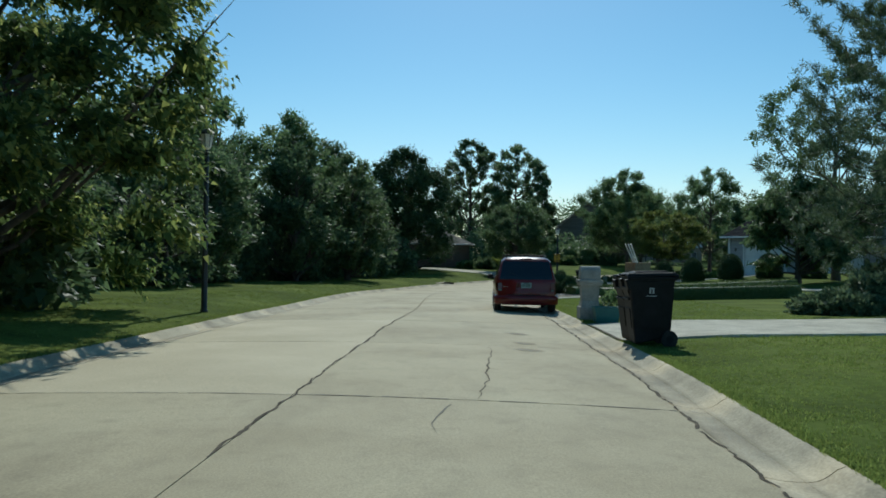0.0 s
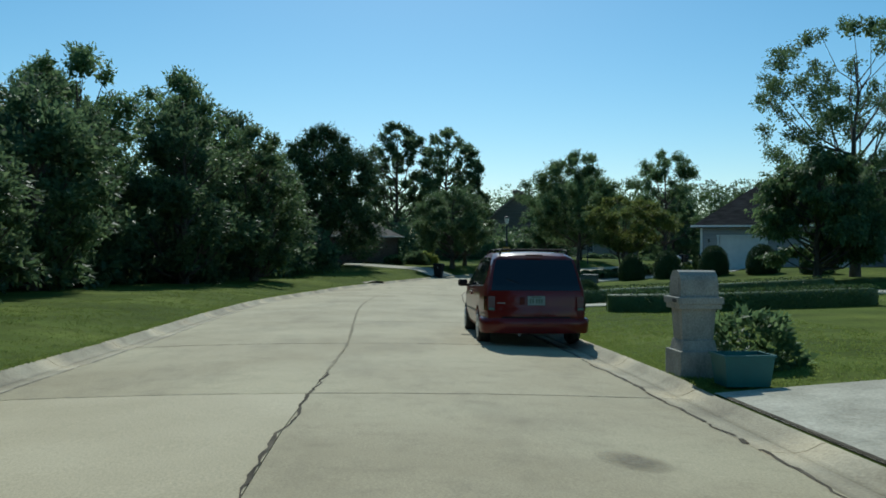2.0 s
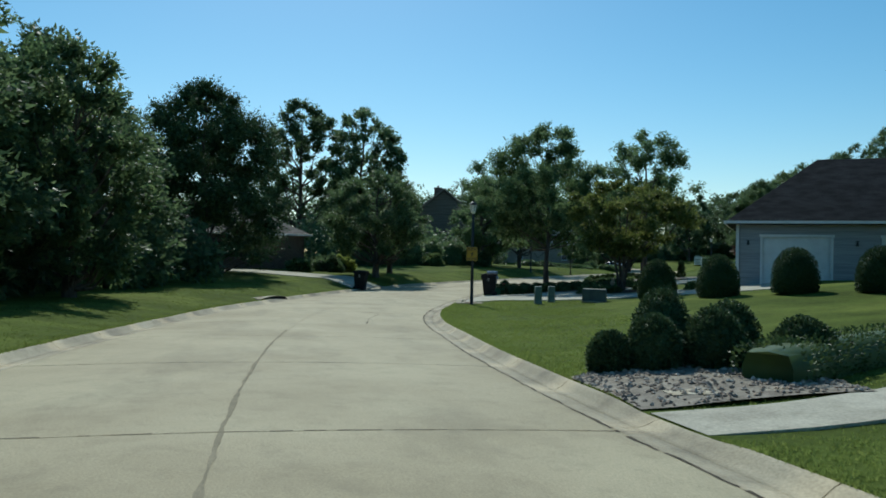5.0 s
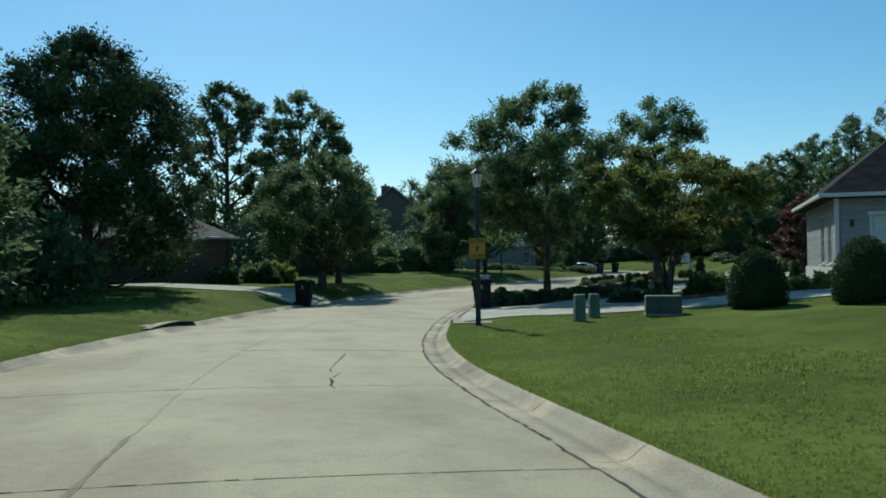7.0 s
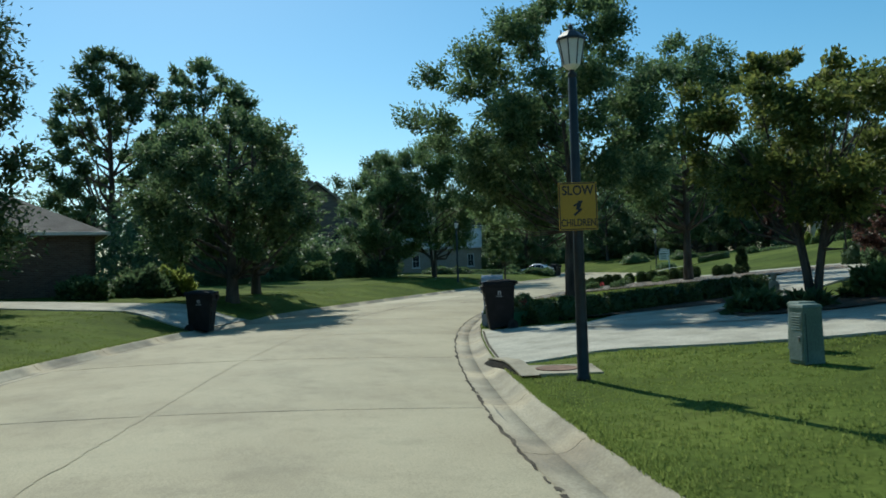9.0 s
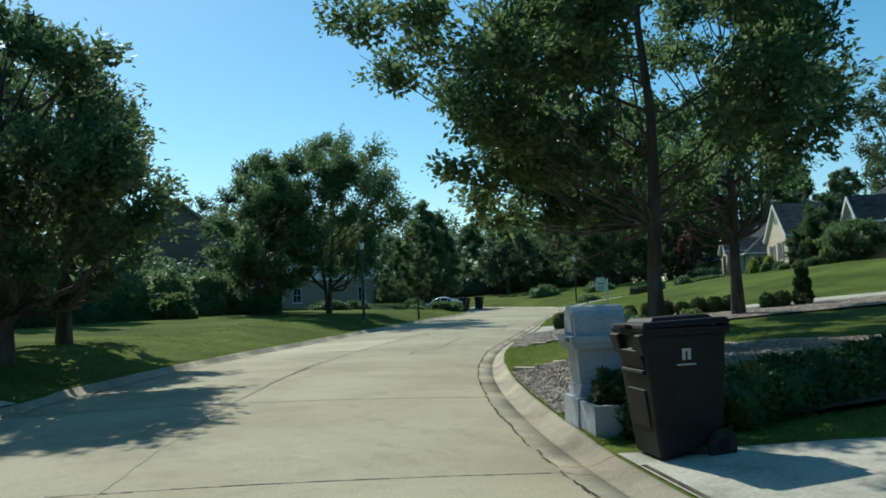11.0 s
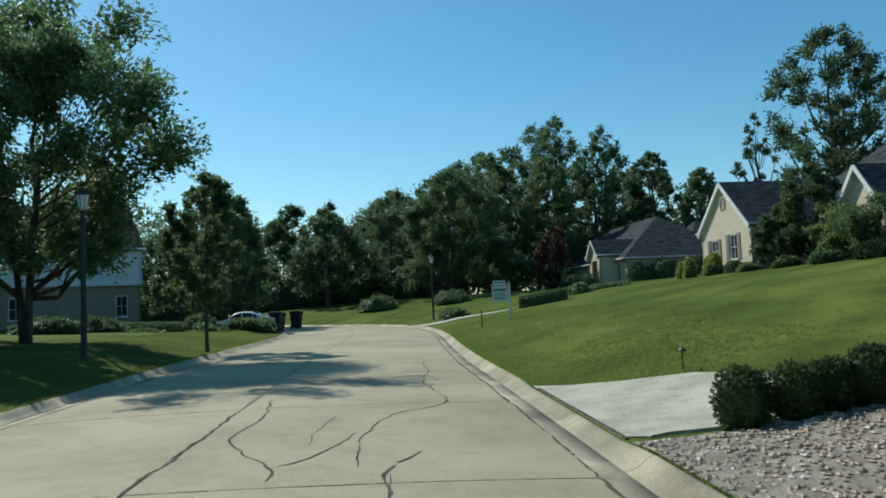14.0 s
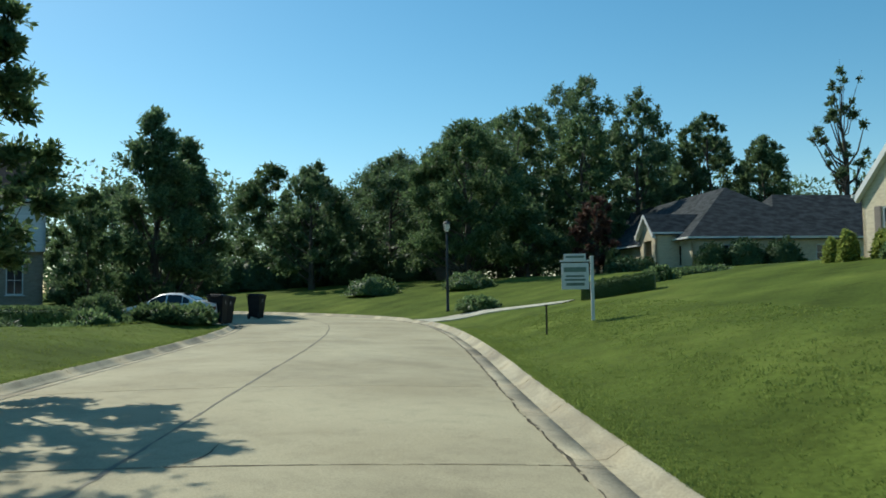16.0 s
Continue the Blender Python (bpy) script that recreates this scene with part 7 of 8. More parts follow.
hedge([(5.9, 36.9), (9.0, 38.8), (13.0, 39.8), (17.5, 39.2)], 0.9, 0.5, "low dark clipped hedge behind another", 5000, 42)
for i, (x, y, r, h) in enumerate(((4.62, 38.75, 0.36, 0.62), (5.2, 38.55, 0.44, 0.86), (5.75, 39.35, 0.5, 1.2), (6.05, 38.35, 0.48, 0.94), (6.7, 39.0, 0.5, 1.0), (7.4, 38.2, 0.5, 0.8))):
    shrub(x, y, r, r, h, "round clipped evergreen bush behind a low stone edge", LEAF_DEEP, 5200, 0.04, 60 + i, "round_bush", "bush", group="bushes by the path", rough=0.05, tuck=0.25)
shrub(4.75, 20.8, 0.65, 0.6, 0.75, "loose leafy shrub with pink flowers beside a mailbox", LEAF, 1500, 0.09, 71, rough=0.4, core=False)
for i, (x, y, r, h) in enumerate(((10.9, 22.3, 1.2, 0.6), (12.4, 22.8, 1.3, 1.1), (13.6, 24.2, 1.0, 1.5))):
    shrub(x, y, r, r * 0.8, h, "spreading dark juniper shrub beside a drive", NEEDLE, 3000, 0.12, 75 + i, rough=0.4)
# box hedge beside the broad drive, in single clumps
for i, (s, d) in enumerate(((74.3, 0.75), (74.55, 1.6), (74.9, 2.3), (75.2, 3.0), (75.6, 3.7), (76.0, 4.4), (76.4, 5.1), (76.8, 5.8), (77.2, 6.5), (77.6, 7.2), (78.0, 7.9))):
    x, y = K(s - 0.2, d)
    shrub(x, y, 0.42, 0.42, 0.6, "square clipped box bush in a row beside a drive", LEAF_BOX, 1300, 0.055, 90 + i, "box_bush", "bush", shape=4.0, group="box bushes beside the drive", rough=0.05)
for i, (x, y) in enumerate(((26.05, 89.35), (26.4, 88.95), (26.72, 88.72), (27.0, 88.4), (27.25, 88.0), (27.62, 87.45), (27.9, 86.8), (28.1, 86.2), (28.32, 85.65), (28.52, 85.12), (28.72, 84.62), (28.92, 84.12), (29.4, 83.1), (29.6, 82.7))):
    k = (1.08, 0.98, 0.95, 1.05, 1.0, 0.95, 1.05, 1.05, 0.9, 1.05, 1.0, 1.05, 0.95, 1.0)[i]
    shrub(x, y, 0.25 * k, 0.25 * k, 0.6 * k, "upright clipped box bush in a row by a drive", LEAF_BOX, 2600, 0.036, 110 + i, "box_bush", "bush", shape=3.6, group="box bushes by the pebble bed", rough=0.08, tuck=0.35)
for i, (s, d, r, h, mt) in enumerate(((27.2, 87.15, 0.25, 0.42, LEAF_LIGHT), (24.75, 87.05, 0.3, 0.3, LEAF), (26.2, 86.0, 0.34, 0.3, LEAF), (24.1, 85.4, 0.34, 0.4, LEAF), (27.0, 84.2, 0.35, 0.3, LEAF_LIGHT), (25.3, 87.2, 0.2, 0.22, LEAF), (24.6, 84.2, 0.3, 0.34, LEAF))):
    x, y = s, d
    shrub(x, y, r, r, h, "low loose plant in a pebble bed", mt, 700, 0.07, 130 + i, "bedding_plant", "plant", rough=0.5, core=False)
x, y = 26.3, 87.9
shrub(x, y, 0.1, 0.1, 0.3, "small clump of pink and red flowers", PETAL, 60, 0.05, 140, "flowers", "plant", core=False)
x, y = K(76.4, 1.5)
shrub(13.55, 72.75, 0.3, 0.3, 0.5, "leafy plant with red flowers in a block planter", LEAF, 700, 0.09, 141, "potted_plant", "plant", core=False, lift=0.25)
shrub(13.45, 72.6, 0.1, 0.1, 0.14, "red flower head in a planter", PETAL, 60, 0.06, 142, "flower", "plant", core=False, lift=0.5)
# island under the small tree
for i, (s, d, r, h, mt) in enumerate(((71.3, 6.2, 0.5, 0.5, LEAF), (71.9, 9.0, 0.5, 0.6, LEAF_LIGHT), (72.4, 9.6, 0.5, 0.7, LEAF_LIGHT), (70.9, 7.2, 0.4, 0.35, LEAF))):
    x, y = K(s, d)
    shrub(x, y, r, r, h, "spiky leafy plant in a mulch island", mt, 500, 0.2, 150 + i, "bedding_plant", "plant", rough=0.5, core=False)
# beds at the gabled house
for i, (x, y, r, h, mt) in enumerate(((61.2, 107.2, 0.36, 1.1, LEAF_LIME), (61.7, 107.9, 0.32, 0.9, LEAF_LIME), (61.2, 106.0, 0.36, 1.0, LEAF_LIME), (60.8, 105.5, 0.42, 1.2, LEAF_LIME), (60.2, 105.4, 0.4, 0.6, LEAF), (59.9, 104.0, 0.5, 0.62, LEAF_DARK), (59.0, 102.9, 0.5, 0.4, LEAF_LIGHT), (56.9, 100.2, 0.6, 0.5, LEAF_DARK), (55.0, 97.8, 0.7, 0.55, LEAF_DARK), (53.0, 95.2, 0.8, 0.7, LEAF_DEEP))):
    shrub(x, y, r, r, h, "rounded shrub in a bed before a brick house", mt, 1500, 0.1, 160 + i, group="shrubs before the brick house", rough=0.2)
for i, (x, y, r, h) in enumerate(((78.9, 126.6, 1.7, 1.1), (81.6, 129.6, 0.6, 1.9), (83.0, 130.6, 0.6, 2.0), (83.0, 122.6, 1.1, 2.0), (84.4, 120.9, 1.4, 2.2), (86.2, 118.9, 1.4, 2.1))):
    shrub(x, y, r, r, h, "rounded dark shrub before a brick house", LEAF_DEEP, 1500, 0.14, 180 + i, group="shrubs before the hip-roofed house", rough=0.25)
for i, (x, y, r, h) in enumerate(( (57.4, 122.0, 1.0, 0.6), (68.0, 132.0, 1.6, 1.0), (66.0, 139.0, 1.8, 1.2))):
    shrub(x, y, r, r, h, "low spreading shrub beside a drive", LEAF, 1300, 0.13, 195 + i, rough=0.3)
# left: hedge before the white car, bushes under the brown house
for i, (s, d, r, h, mt) in enumerate(((134.5, -10.6, 1.0, 0.6, LEAF), (136.0, -10.2, 1.0, 0.6, LEAF), (137.4, -10.0, 1.0, 0.6, LEAF), (138.8, -9.8, 0.9, 0.7, LEAF), (133.0, -12.5, 0.9, 0.95, LEAF), (131.7, -12.6, 0.9, 0.45, LEAF), (130.4, -13.0, 0.9, 0.45, LEAF), (130.0, -15.0, 1.3, 0.7, LEAF_DARK), (127.0, -16.5, 1.3, 0.7, LEAF_DARK), (124.0, -17.5, 1.4, 0.7, LEAF_DARK))):
    x, y = K(s, d)
    shrub(x, y, r, r, h, "low leafy shrub along the edge of a lawn", mt, 1500, 0.12, 210 + i, rough=0.3)
for i, (x, y, r, h, mt) in enumerate(((17.5, 113.5, 1.8, 2.6, LEAF), (14.8, 111.5, 2.0, 2.8, LEAF), (20.5, 114.8, 1.8, 2.4, LEAF_DARK), (17.0, 109.0, 1.0, 1.2, LEAF_LIGHT), (12.0, 108.5, 2.0, 2.6, LEAF_DARK), (23.0, 113.5, 1.5, 1.6, LEAF_DARK), (9.5, 105.0, 2.0, 2.4, LEAF_DARK), (6.0, 91.5, 1.0, 1.1, LEAF_LIME), (4.8, 90.3, 1.2, 1.1, LEAF_DARK), (2.5, 88.6, 0.9, 0.8, LEAF))):
    shrub(x, y, r, r, h, "large loose shrub in the shade of trees", mt, 2200, 0.16, 230 + i, rough=0.4)

for i, (x, y, r, h, mt) in enumerate(((20.84, 63.3, 0.4, 0.5, LEAF_LIGHT), (21.25, 62.6, 0.38, 0.55, LEAF_LIME), (20.4, 63.9, 0.3, 0.4, LEAF_LIGHT))):
    shrub(x, y, r, r, h, "loose light-green shrub in a bed by a house", mt, 900, 0.09, 280 + i, rough=0.4)
shrub(23.3, 66.3, 0.3, 0.3, 1.05, "small dark cone-shaped evergreen by a house", LEAF_DEEP, 1500, 0.06, 285, "conical_evergreen", "shrub", shape=1.35, rough=0.05)
for i, (x, y, r, h, turn, lab) in enumerate(((63.0, 115.9, 0.95, 0.95, 0, "low rounded leafy shrub beside a drive"), (66.2, 115.3, 2.2, 0.6, -52, "low flat spreading shrub beside a drive"))):
    shrub(x, y, r, min(r, 1.0), h, lab, LEAF, 2200, 0.1, 345 + i, turn=turn, rough=0.25, z=ground_z(x, y) - 0.28)
shrub(42.6, 128.5, 1.1, 1.1, 1.85, "large rounded leafy shrub before a parked car", LEAF, 5200, 0.085, 350, rough=0.14)
hedge([(36.8, 127.6), (39.2, 128.2), (41.6, 128.8)], 1.2, 1.3, "low leafy hedge along the edge of a lawn", 6000, 351, LEAF, 0.09)
hedge([(56.2, 115.6), (56.8, 114.4), (57.4, 113.0)], 1.1, 0.66, "clipped dark hedge by a drive", 5200, 286)
shrub(12.76, 72.97, 0.22, 0.22, 0.36, "dark leafy plant in a block planter", LEAF_DARK, 1100, 0.06, 288, "potted_plant", "plant", rough=0.3, lift=0.27)
for i, (x, y, r, h) in enumerate(((58.5, 167, 3.2, 3.2), (61.5, 165, 3.0, 2.8), (64.5, 163, 3.2, 3.4), (67.5, 161, 3.0, 3.0), (70.5, 159, 3.0, 3.2), (73.5, 156.5, 2.8, 2.6), (76.5, 153, 2.8, 2.6), (79.5, 150.5, 2.8, 2.8))):
    shrub(x, y, r, r, h, "dark undergrowth below tall trees", LEAF_DARK, 1800, 0.2, 300 + i, "undergrowth", "shrub", group="undergrowth beyond the bend", rough=0.4)
for i, (x, y, r, h, mt) in enumerate(((35.2, 79.8, 1.1, 1.3, LEAF_DEEP), (34.4, 78.4, 0.8, 0.9, LEAF_DARK), (36.4, 80.9, 0.9, 1.0, LEAF_LIGHT))):
    shrub(x, y, r, r, h, "rounded dark bush at the edge of a lawn", mt, 1800, 0.11, 320 + i, "bush", "bush", rough=0.25)
statue(18.5, 68.9, 60)
spiral_topiary(30.1, 82.3, 260)

for i, (s, d, k) in enumerate(((17.92, 78.0, 1.25), (18.35, 77.95, 1.0), (18.1, 77.65, 0.85), (18.8, 78.15, 1.15))):
    x, y = s, d
    r = random.Random(270 + i)
    t = thing("landscape_rock", pose(x, y, ground_z(x, y) + 0.03, 0, 0, r.uniform(0, 360)), "rough reddish-brown rock lying in a pebble bed", "rock", "rocks in the pebble bed")
    bm = bmesh.new()
    bmesh.ops.create_icosphere(bm, subdivisions=2, radius=0.2 * k)
    for v in bm.verts:
        v.co *= 1 + 0.35 * noise.noise(v.co * 6 + Vector((i * 3.0, 0, 0)))
        v.co.z *= 0.6
    part("stone", bm, ROCK, t)

# ---- trees ----
W_ = "tall leafy tree in a dark roadside wood"
tree(-10.2, 16.0, 12.5, 4.9, "large dark tree overhanging the kerb and a lamp", 0.06, "round", 78000, 0.15, 120, 0.25, LEAF_SUN, 301, droop=0.9, heart=0.5,
     lobes=[(5.1, -0.5, 1.7, 0.65), (5.2, -0.6, 2.8, 0.7), (5.0, -0.5, 4.0, 0.75), (5.2, -0.4, 5.2, 0.75), (5.0, -0.6, 6.4, 0.8), (4.2, 2.6, 4.5, 0.8), (4.3, 2.5, 5.5, 0.9), (3.9, 2.8, 3.5, 0.7), (3.5, 3.6, 4.6, 1.1), (4.1, 3.9, 5.0, 0.8), (3.9, 0.5, 6.3, 1.1), (4.0, 0.8, 7.8, 1.2), (3.4, 3.0, 2.2, 1.1), (2.8, 2.6, 1.0, 1.0), (3.7, -1.5, 9.0, 1.2), (3.6, 1.6, 3.4, 1.2), (3.9, 1.2, 8.8, 1.2), (3.6, 2.2, 7.8, 1.2), (4.1, -0.4, 9.8, 1.2), (3.2, 2.6, 6.4, 1.2), (3.4, 0.2, 10.4, 1.3), (2.9, 2.9, 9.2, 1.2)])
tree(-11.5, 7.5, 12, 5.2, "large dark tree overhanging the street's edge", 0.06, "round", 30600, 0.166, 60, 0.28, LEAF_SUN, 302, droop=0.7, heart=0.28)
tree(-13.5, 24.0, 10, 3.8, W_, 0.05, "round", 13000, 0.216, 40, 0.32, LEAF_DARK, 303, heart=0.3)
tree(-15.0, 31.0, 6.0, 3.0, "smaller leafy tree at the edge of a wood", 0.05, "round", 10200, 0.199, 34, 0.32, LEAF, 304, heart=0.3)
tree(-14.6, 37.5, 6.5, 3.0, "smaller leafy tree at the edge of a wood", 0.05, "round", 10200, 0.199, 34, 0.32, LEAF, 305, heart=0.3)
tree(-13.8, 45.5, 9.0, 3.8, W_, 0.05, "round", 13000, 0.207, 40, 0.32, LEAF_DARK, 306, heart=0.3)
tree(-14.2, 50.8, 11.6, 3.7, W_, 0.12, "round", 18800, 0.183, 46, 0.3, LEAF, 307, heart=0.3)
tree(-10.6, 56.5, 11.9, 3.6, W_, 0.1, "round", 17300, 0.183, 40, 0.32, LEAF, 308, heart=0.3)
tree(-9.5, 52.0, 9.0, 3.8, W_, 0.03, "dome", 13000, 0.199, 40, 0.32, LEAF_DARK, 309, heart=0.3)
tree(-6.9, 58.8, 9.3, 3.0, W_, 0.04, "round", 14400, 0.183, 40, 0.32, LEAF, 310, heart=0.3)
tree(-9.4, 64.0, 11.0, 4.0, W_, 0.03, "round", 13000, 0.207, 40, 0.32, LEAF_DARK, 311, heart=0.3)
tree(-12.5, 41.0, 7.5, 3.4, W_, 0.02, "dome", 10100, 0.216, 34, 0.34, LEAF_DARK, 312, heart=0.3)
tree(-17.5, 57.0, 11.5, 4.5, W_, 0.04, "round", 13000, 0.232, 36, 0.34, LEAF_DARK, 313, heart=0.3)
tree(-18.5, 44.0, 10.0, 4.2, W_, 0.04, "round", 11600, 0.232, 36, 0.34, LEAF_DARK, 314, heart=0.3)
tree(-12.5, 72.0, 12.0, 4.4, W_, 0.04, "round", 11600, 0.232, 36, 0.34, LEAF_DARK, 315, heart=0.3)
tree(-12.0, 60.5, 11.4, 4.0, W_, 0.03, "round", 13000, 0.207, 40, 0.32, LEAF, 351, heart=0.3)
tree(-8.0, 69.5, 9.4, 3.8, W_, 0.02, "dome", 11600, 0.216, 40, 0.32, LEAF_DARK, 352, heart=0.3)
tree(-16.5, 52.5, 11.0, 4.0, W_, 0.05, "round", 13000, 0.216, 40, 0.32, LEAF, 353, heart=0.3)
tree(-11.5, 33.5, 4.8, 2.4, "low leafy tree at the edge of a wood", 0.02, "dome", 10200, 0.183, 36, 0.32, LEAF_DARK, 354, heart=0.3)
tree(-4.0, 82.5, 12.7, 5.9, "broad dense dark dome-shaped tree on a lawn", 0.03, "dome", 71400, 0.157, 210, 0.22, LEAF_DEEP, 316, girth=0.3, heart=0.55)
tree(4.0, 121.3, 18.6, 5.2, "tall airy tree with gaps in its crown", 0.2, "round", 22100, 0.266, 120, 0.2, LEAF_DARK, 317, heart=0.3)
tree(10.6, 118.2, 17.5, 5.2, "tall airy tree with gaps in its crown", 0.2, "round", 22100, 0.266, 120, 0.2, LEAF_DARK, 318, heart=0.3)
tree(14.5, 118.0, 13.0, 2.6, "slim airy tree behind a lawn", 0.15, "round", 8500, 0.266, 28, 0.3, LEAF_DARK, 319, heart=0.3)
tree(7.9, 86.2, 7.8, 4.0, "spreading low tree by a drive", 0.16, "round", 34000, 0.142, 70, 0.26, LEAF, 320, girth=0.24, stretch=1.05, heart=0.3)
tree(9.8, 91.8, 8.2, 3.2, "spreading low tree behind another", 0.16, "round", 22100, 0.149, 50, 0.28, LEAF, 321, heart=0.3)
tree(25.0, 118.5, 10.6, 3.8, "leafy tree beside a large house", 0.1, "round", 23800, 0.166, 50, 0.28, LEAF_DARK, 322, heart=0.3)
tree(27.95, 114.0, 11.6, 4.1, "leafy street tree that shades the road", 0.16, "round", 51000, 0.149, 100, 0.28, LEAF, 323, stems=3, girth=0.24, heart=0.3, lobes=[(1.0, -4.4, 9.5, 1.4), (2.2, -3.4, 7.8, 1.1), (-0.6, -4.0, 10.0, 1.2), (3.0, -2.2, 8.6, 1.1), (-2.2, -3.6, 9.0, 1.3), (0.4, -4.6, 7.6, 1.3), (2.4, -3.4, 7.2, 1.5), (2.9, -3.2, 5.8, 1.5), (1.6, -2.6, 8.4, 1.5), (3.4, -2.4, 6.6, 1.3), (2.2, -2.0, 5.0, 1.4), (3.0, -4.2, 6.0, 1.1), (-2.6, 1.6, 8.6, 1.5), (-3.2, 1.4, 7.0, 1.5)])
tree(23.4, 113.4, 10.0, 3.8, "leafy tree beside a lamp", 0.1, "round", 28900, 0.149, 54, 0.28, LEAF, 325, heart=0.3)
tree(33.05, 111.5, 6.4, 1.55, "pale airy young tree at the edge of a lawn", 0.26, "round", 16000, 0.116, 70, 0.22, LEAF, 344, girth=0.07, heart=0.25, thin=0.6)
tree(45.4, 136.0, 6.8, 1.7, "pale airy young tree before a white house", 0.06, "round", 22100, 0.116, 80, 0.22, LEAF, 326, girth=0.08, heart=0.3)
tree(50.9, 140.2, 11.9, 2.7, "dark full tree by a white house", 0.02, "column", 30000, 0.18, 90, 0.36, LEAF_DARK, 327, heart=0.3)
tree(53.7, 141.5, 10.7, 2.5, "dark full tree beside another", 0.02, "column", 26000, 0.18, 80, 0.36, LEAF_DARK, 328, heart=0.3)
tree(72.2, 160.0, 11.6, 4.4, "broad leafy tree beyond the bend", 0.08, "dome", 23800, 0.232, 56, 0.26, LEAF, 329, heart=0.3)
tree(75.0, 156.6, 11.6, 2.6, "dark leafy tree beyond the bend", 0.04, "dome", 15300, 0.232, 40, 0.3, LEAF_DARK, 330, heart=0.3)
tree(22.2, 45.6, 12.0, 5.6, "tall feathery tree with open upswept branches", 0.14, "vase", 44200, 0.124, 130, 0.14, LEAF, 331, girth=0.22, heart=0.12)
tree(19.2, 43.6, 6.0, 2.8, "small weeping tree with hanging foliage", 0.12, "dome", 30000, 0.166, 50, 0.3, LEAF, 332, droop=1.6, heart=0.25)
pine(14.6, 24.6, 13.0, 5.0, "bluish pine with upturned needle tufts", 333)
tree(17.52, 76.72, 10.6, 4.3, "street tree with a broad open crown over the kerb", 0.3, "round", 84000, 0.118, 90, 0.2, LEAF, 334, girth=0.17, thin=0.5, heart=0.3, lobes=[(-0.6, 1.4, 6.4, 1.1), (1.6, -1.8, 6.2, 1.1), (-2.7, 2.2, 3.7, 0.55), (-2.1, 1.9, 3.4, 0.6), (-1.8, 2.6, 3.2, 0.6), (-3.0, 1.4, 4.6, 0.65), (-1.4, 2.2, 3.9, 0.8), (-1.2, 3.0, 2.9, 0.5), (-0.8, 2.9, 2.9, 0.6), (-0.1, 3.9, 3.0, 0.5), (0.6, 3.5, 2.9, 0.6), (1.2, 3.7, 3.0, 0.6), (1.8, 3.0, 2.9, 0.7), (0.4, 4.0, 3.7, 0.8), (0.8, 3.6, 3.5, 0.9), (1.6, 3.4, 3.4, 0.9), (2.6, 3.4, 3.5, 1.0), (0.4, 3.0, 4.3, 1.0), (1.4, 5.0, 4.5, 1.1), (-0.6, 3.6, 4.8, 1.0), (0.2, 5.0, 5.6, 1.0), (2.4, 5.4, 5.4, 1.1), (-3.6, 1.5, 6.2, 0.9), (-4.2, 1.0, 7.6, 0.8), (-2.6, -1.6, 5.2, 0.9), (3.2, 0.8, 4.6, 1.1), (2.4, 3.0, 4.4, 1.2), (0.5, 4.4, 4.4, 0.8), (0.8, 4.2, 5.2, 1.1), (-1.2, 4.0, 5.6, 0.9), (2.0, 4.6, 4.6, 1.1), (3.6, 4.6, 4.6, 1.2), (5.0, 3.6, 4.4, 1.2), (-4.0, 3.2, 6.6, 0.9), (-2.6, 4.4, 6.0, 0.9), (4.4, 1.4, 4.8, 1.2)])
tree(27.3, 82.6, 11.2, 4.0, "street tree with a pale upright crown", 0.26, "round", 35700, 0.133, 70, 0.22, LEAF, 335, girth=0.2, lobes=[(-3.6, 2.8, 5.0, 1.2), (-4.2, 3.4, 5.6, 1.1), (-3.2, 3.8, 6.4, 1.3), (-4.6, 2.4, 6.8, 1.2), (-2.6, 3.6, 4.6, 1.1), (-4.8, 3.0, 7.6, 1.1), (-3.6, 3.6, 4.4, 1.0)], heart=0.3)
tree(18.4, 67.6, 6.0, 3.9, "small many-stemmed tree with layered pale leaves", 0.28, "vase", 32300, 0.124, 70, 0.2, LEAF_YELLOW, 336, stems=4, girth=0.2, squash=0.45, heart=0.3)
tree(81.5, 105.2, 18.5, 5.4, "tall tree behind a brick house", 0.12, "round", 28900, 0.216, 150, 0.2, LEAF_DARK, 337, heart=0.3)
tree(59.2, 99.7, 5.0, 1.8, "small leafy tree before a brick house", 0.08, "round", 17000, 0.124, 46, 0.28, LEAF, 338, stems=2, heart=0.3)
tree(59.2, 101.4, 3.2, 1.3, "small dark tree against a brick wall", 0.05, "dome", 13600, 0.11, 40, 0.3, LEAF_DARK, 357, stems=2, heart=0.3)
tree(57.8, 98.0, 2.8, 1.9, "small spreading tree before a brick house", 0.08, "round", 13600, 0.116, 40, 0.3, LEAF_LIGHT, 339, stems=2, heart=0.3)
tree(56.0, 95.6, 2.8, 2.0, "small spreading tree before a brick house", 0.08, "round", 13600, 0.116, 40, 0.3, LEAF, 356, stems=2, heart=0.3)
tree(32.6, 76.6, 4.4, 1.7, "small maple with reddish-brown leaves", 0.12, "round", 9000, 0.14, 40, 0.28, LEAF_RED, 342, stems=3, heart=0.3)
tree(83.0, 131.9, 6.3, 1.9, "small tree with dark red leaves", 0.1, "round", 11900, 0.149, 36, 0.28, LEAF_RED, 340, heart=0.3)
tree(80.2, 136.6, 6.6, 2.8, "low dark tree near a brick house", 0.05, "dome", 14000, 0.17, 50, 0.28, LEAF_DARK, 343, heart=0.35)
tree(75.2, 138.5, 12.3, 5.4, "broad low leafy tree near the bend", 0.05, "dome", 37400, 0.199, 80, 0.24, LEAF, 341, heart=0.3)
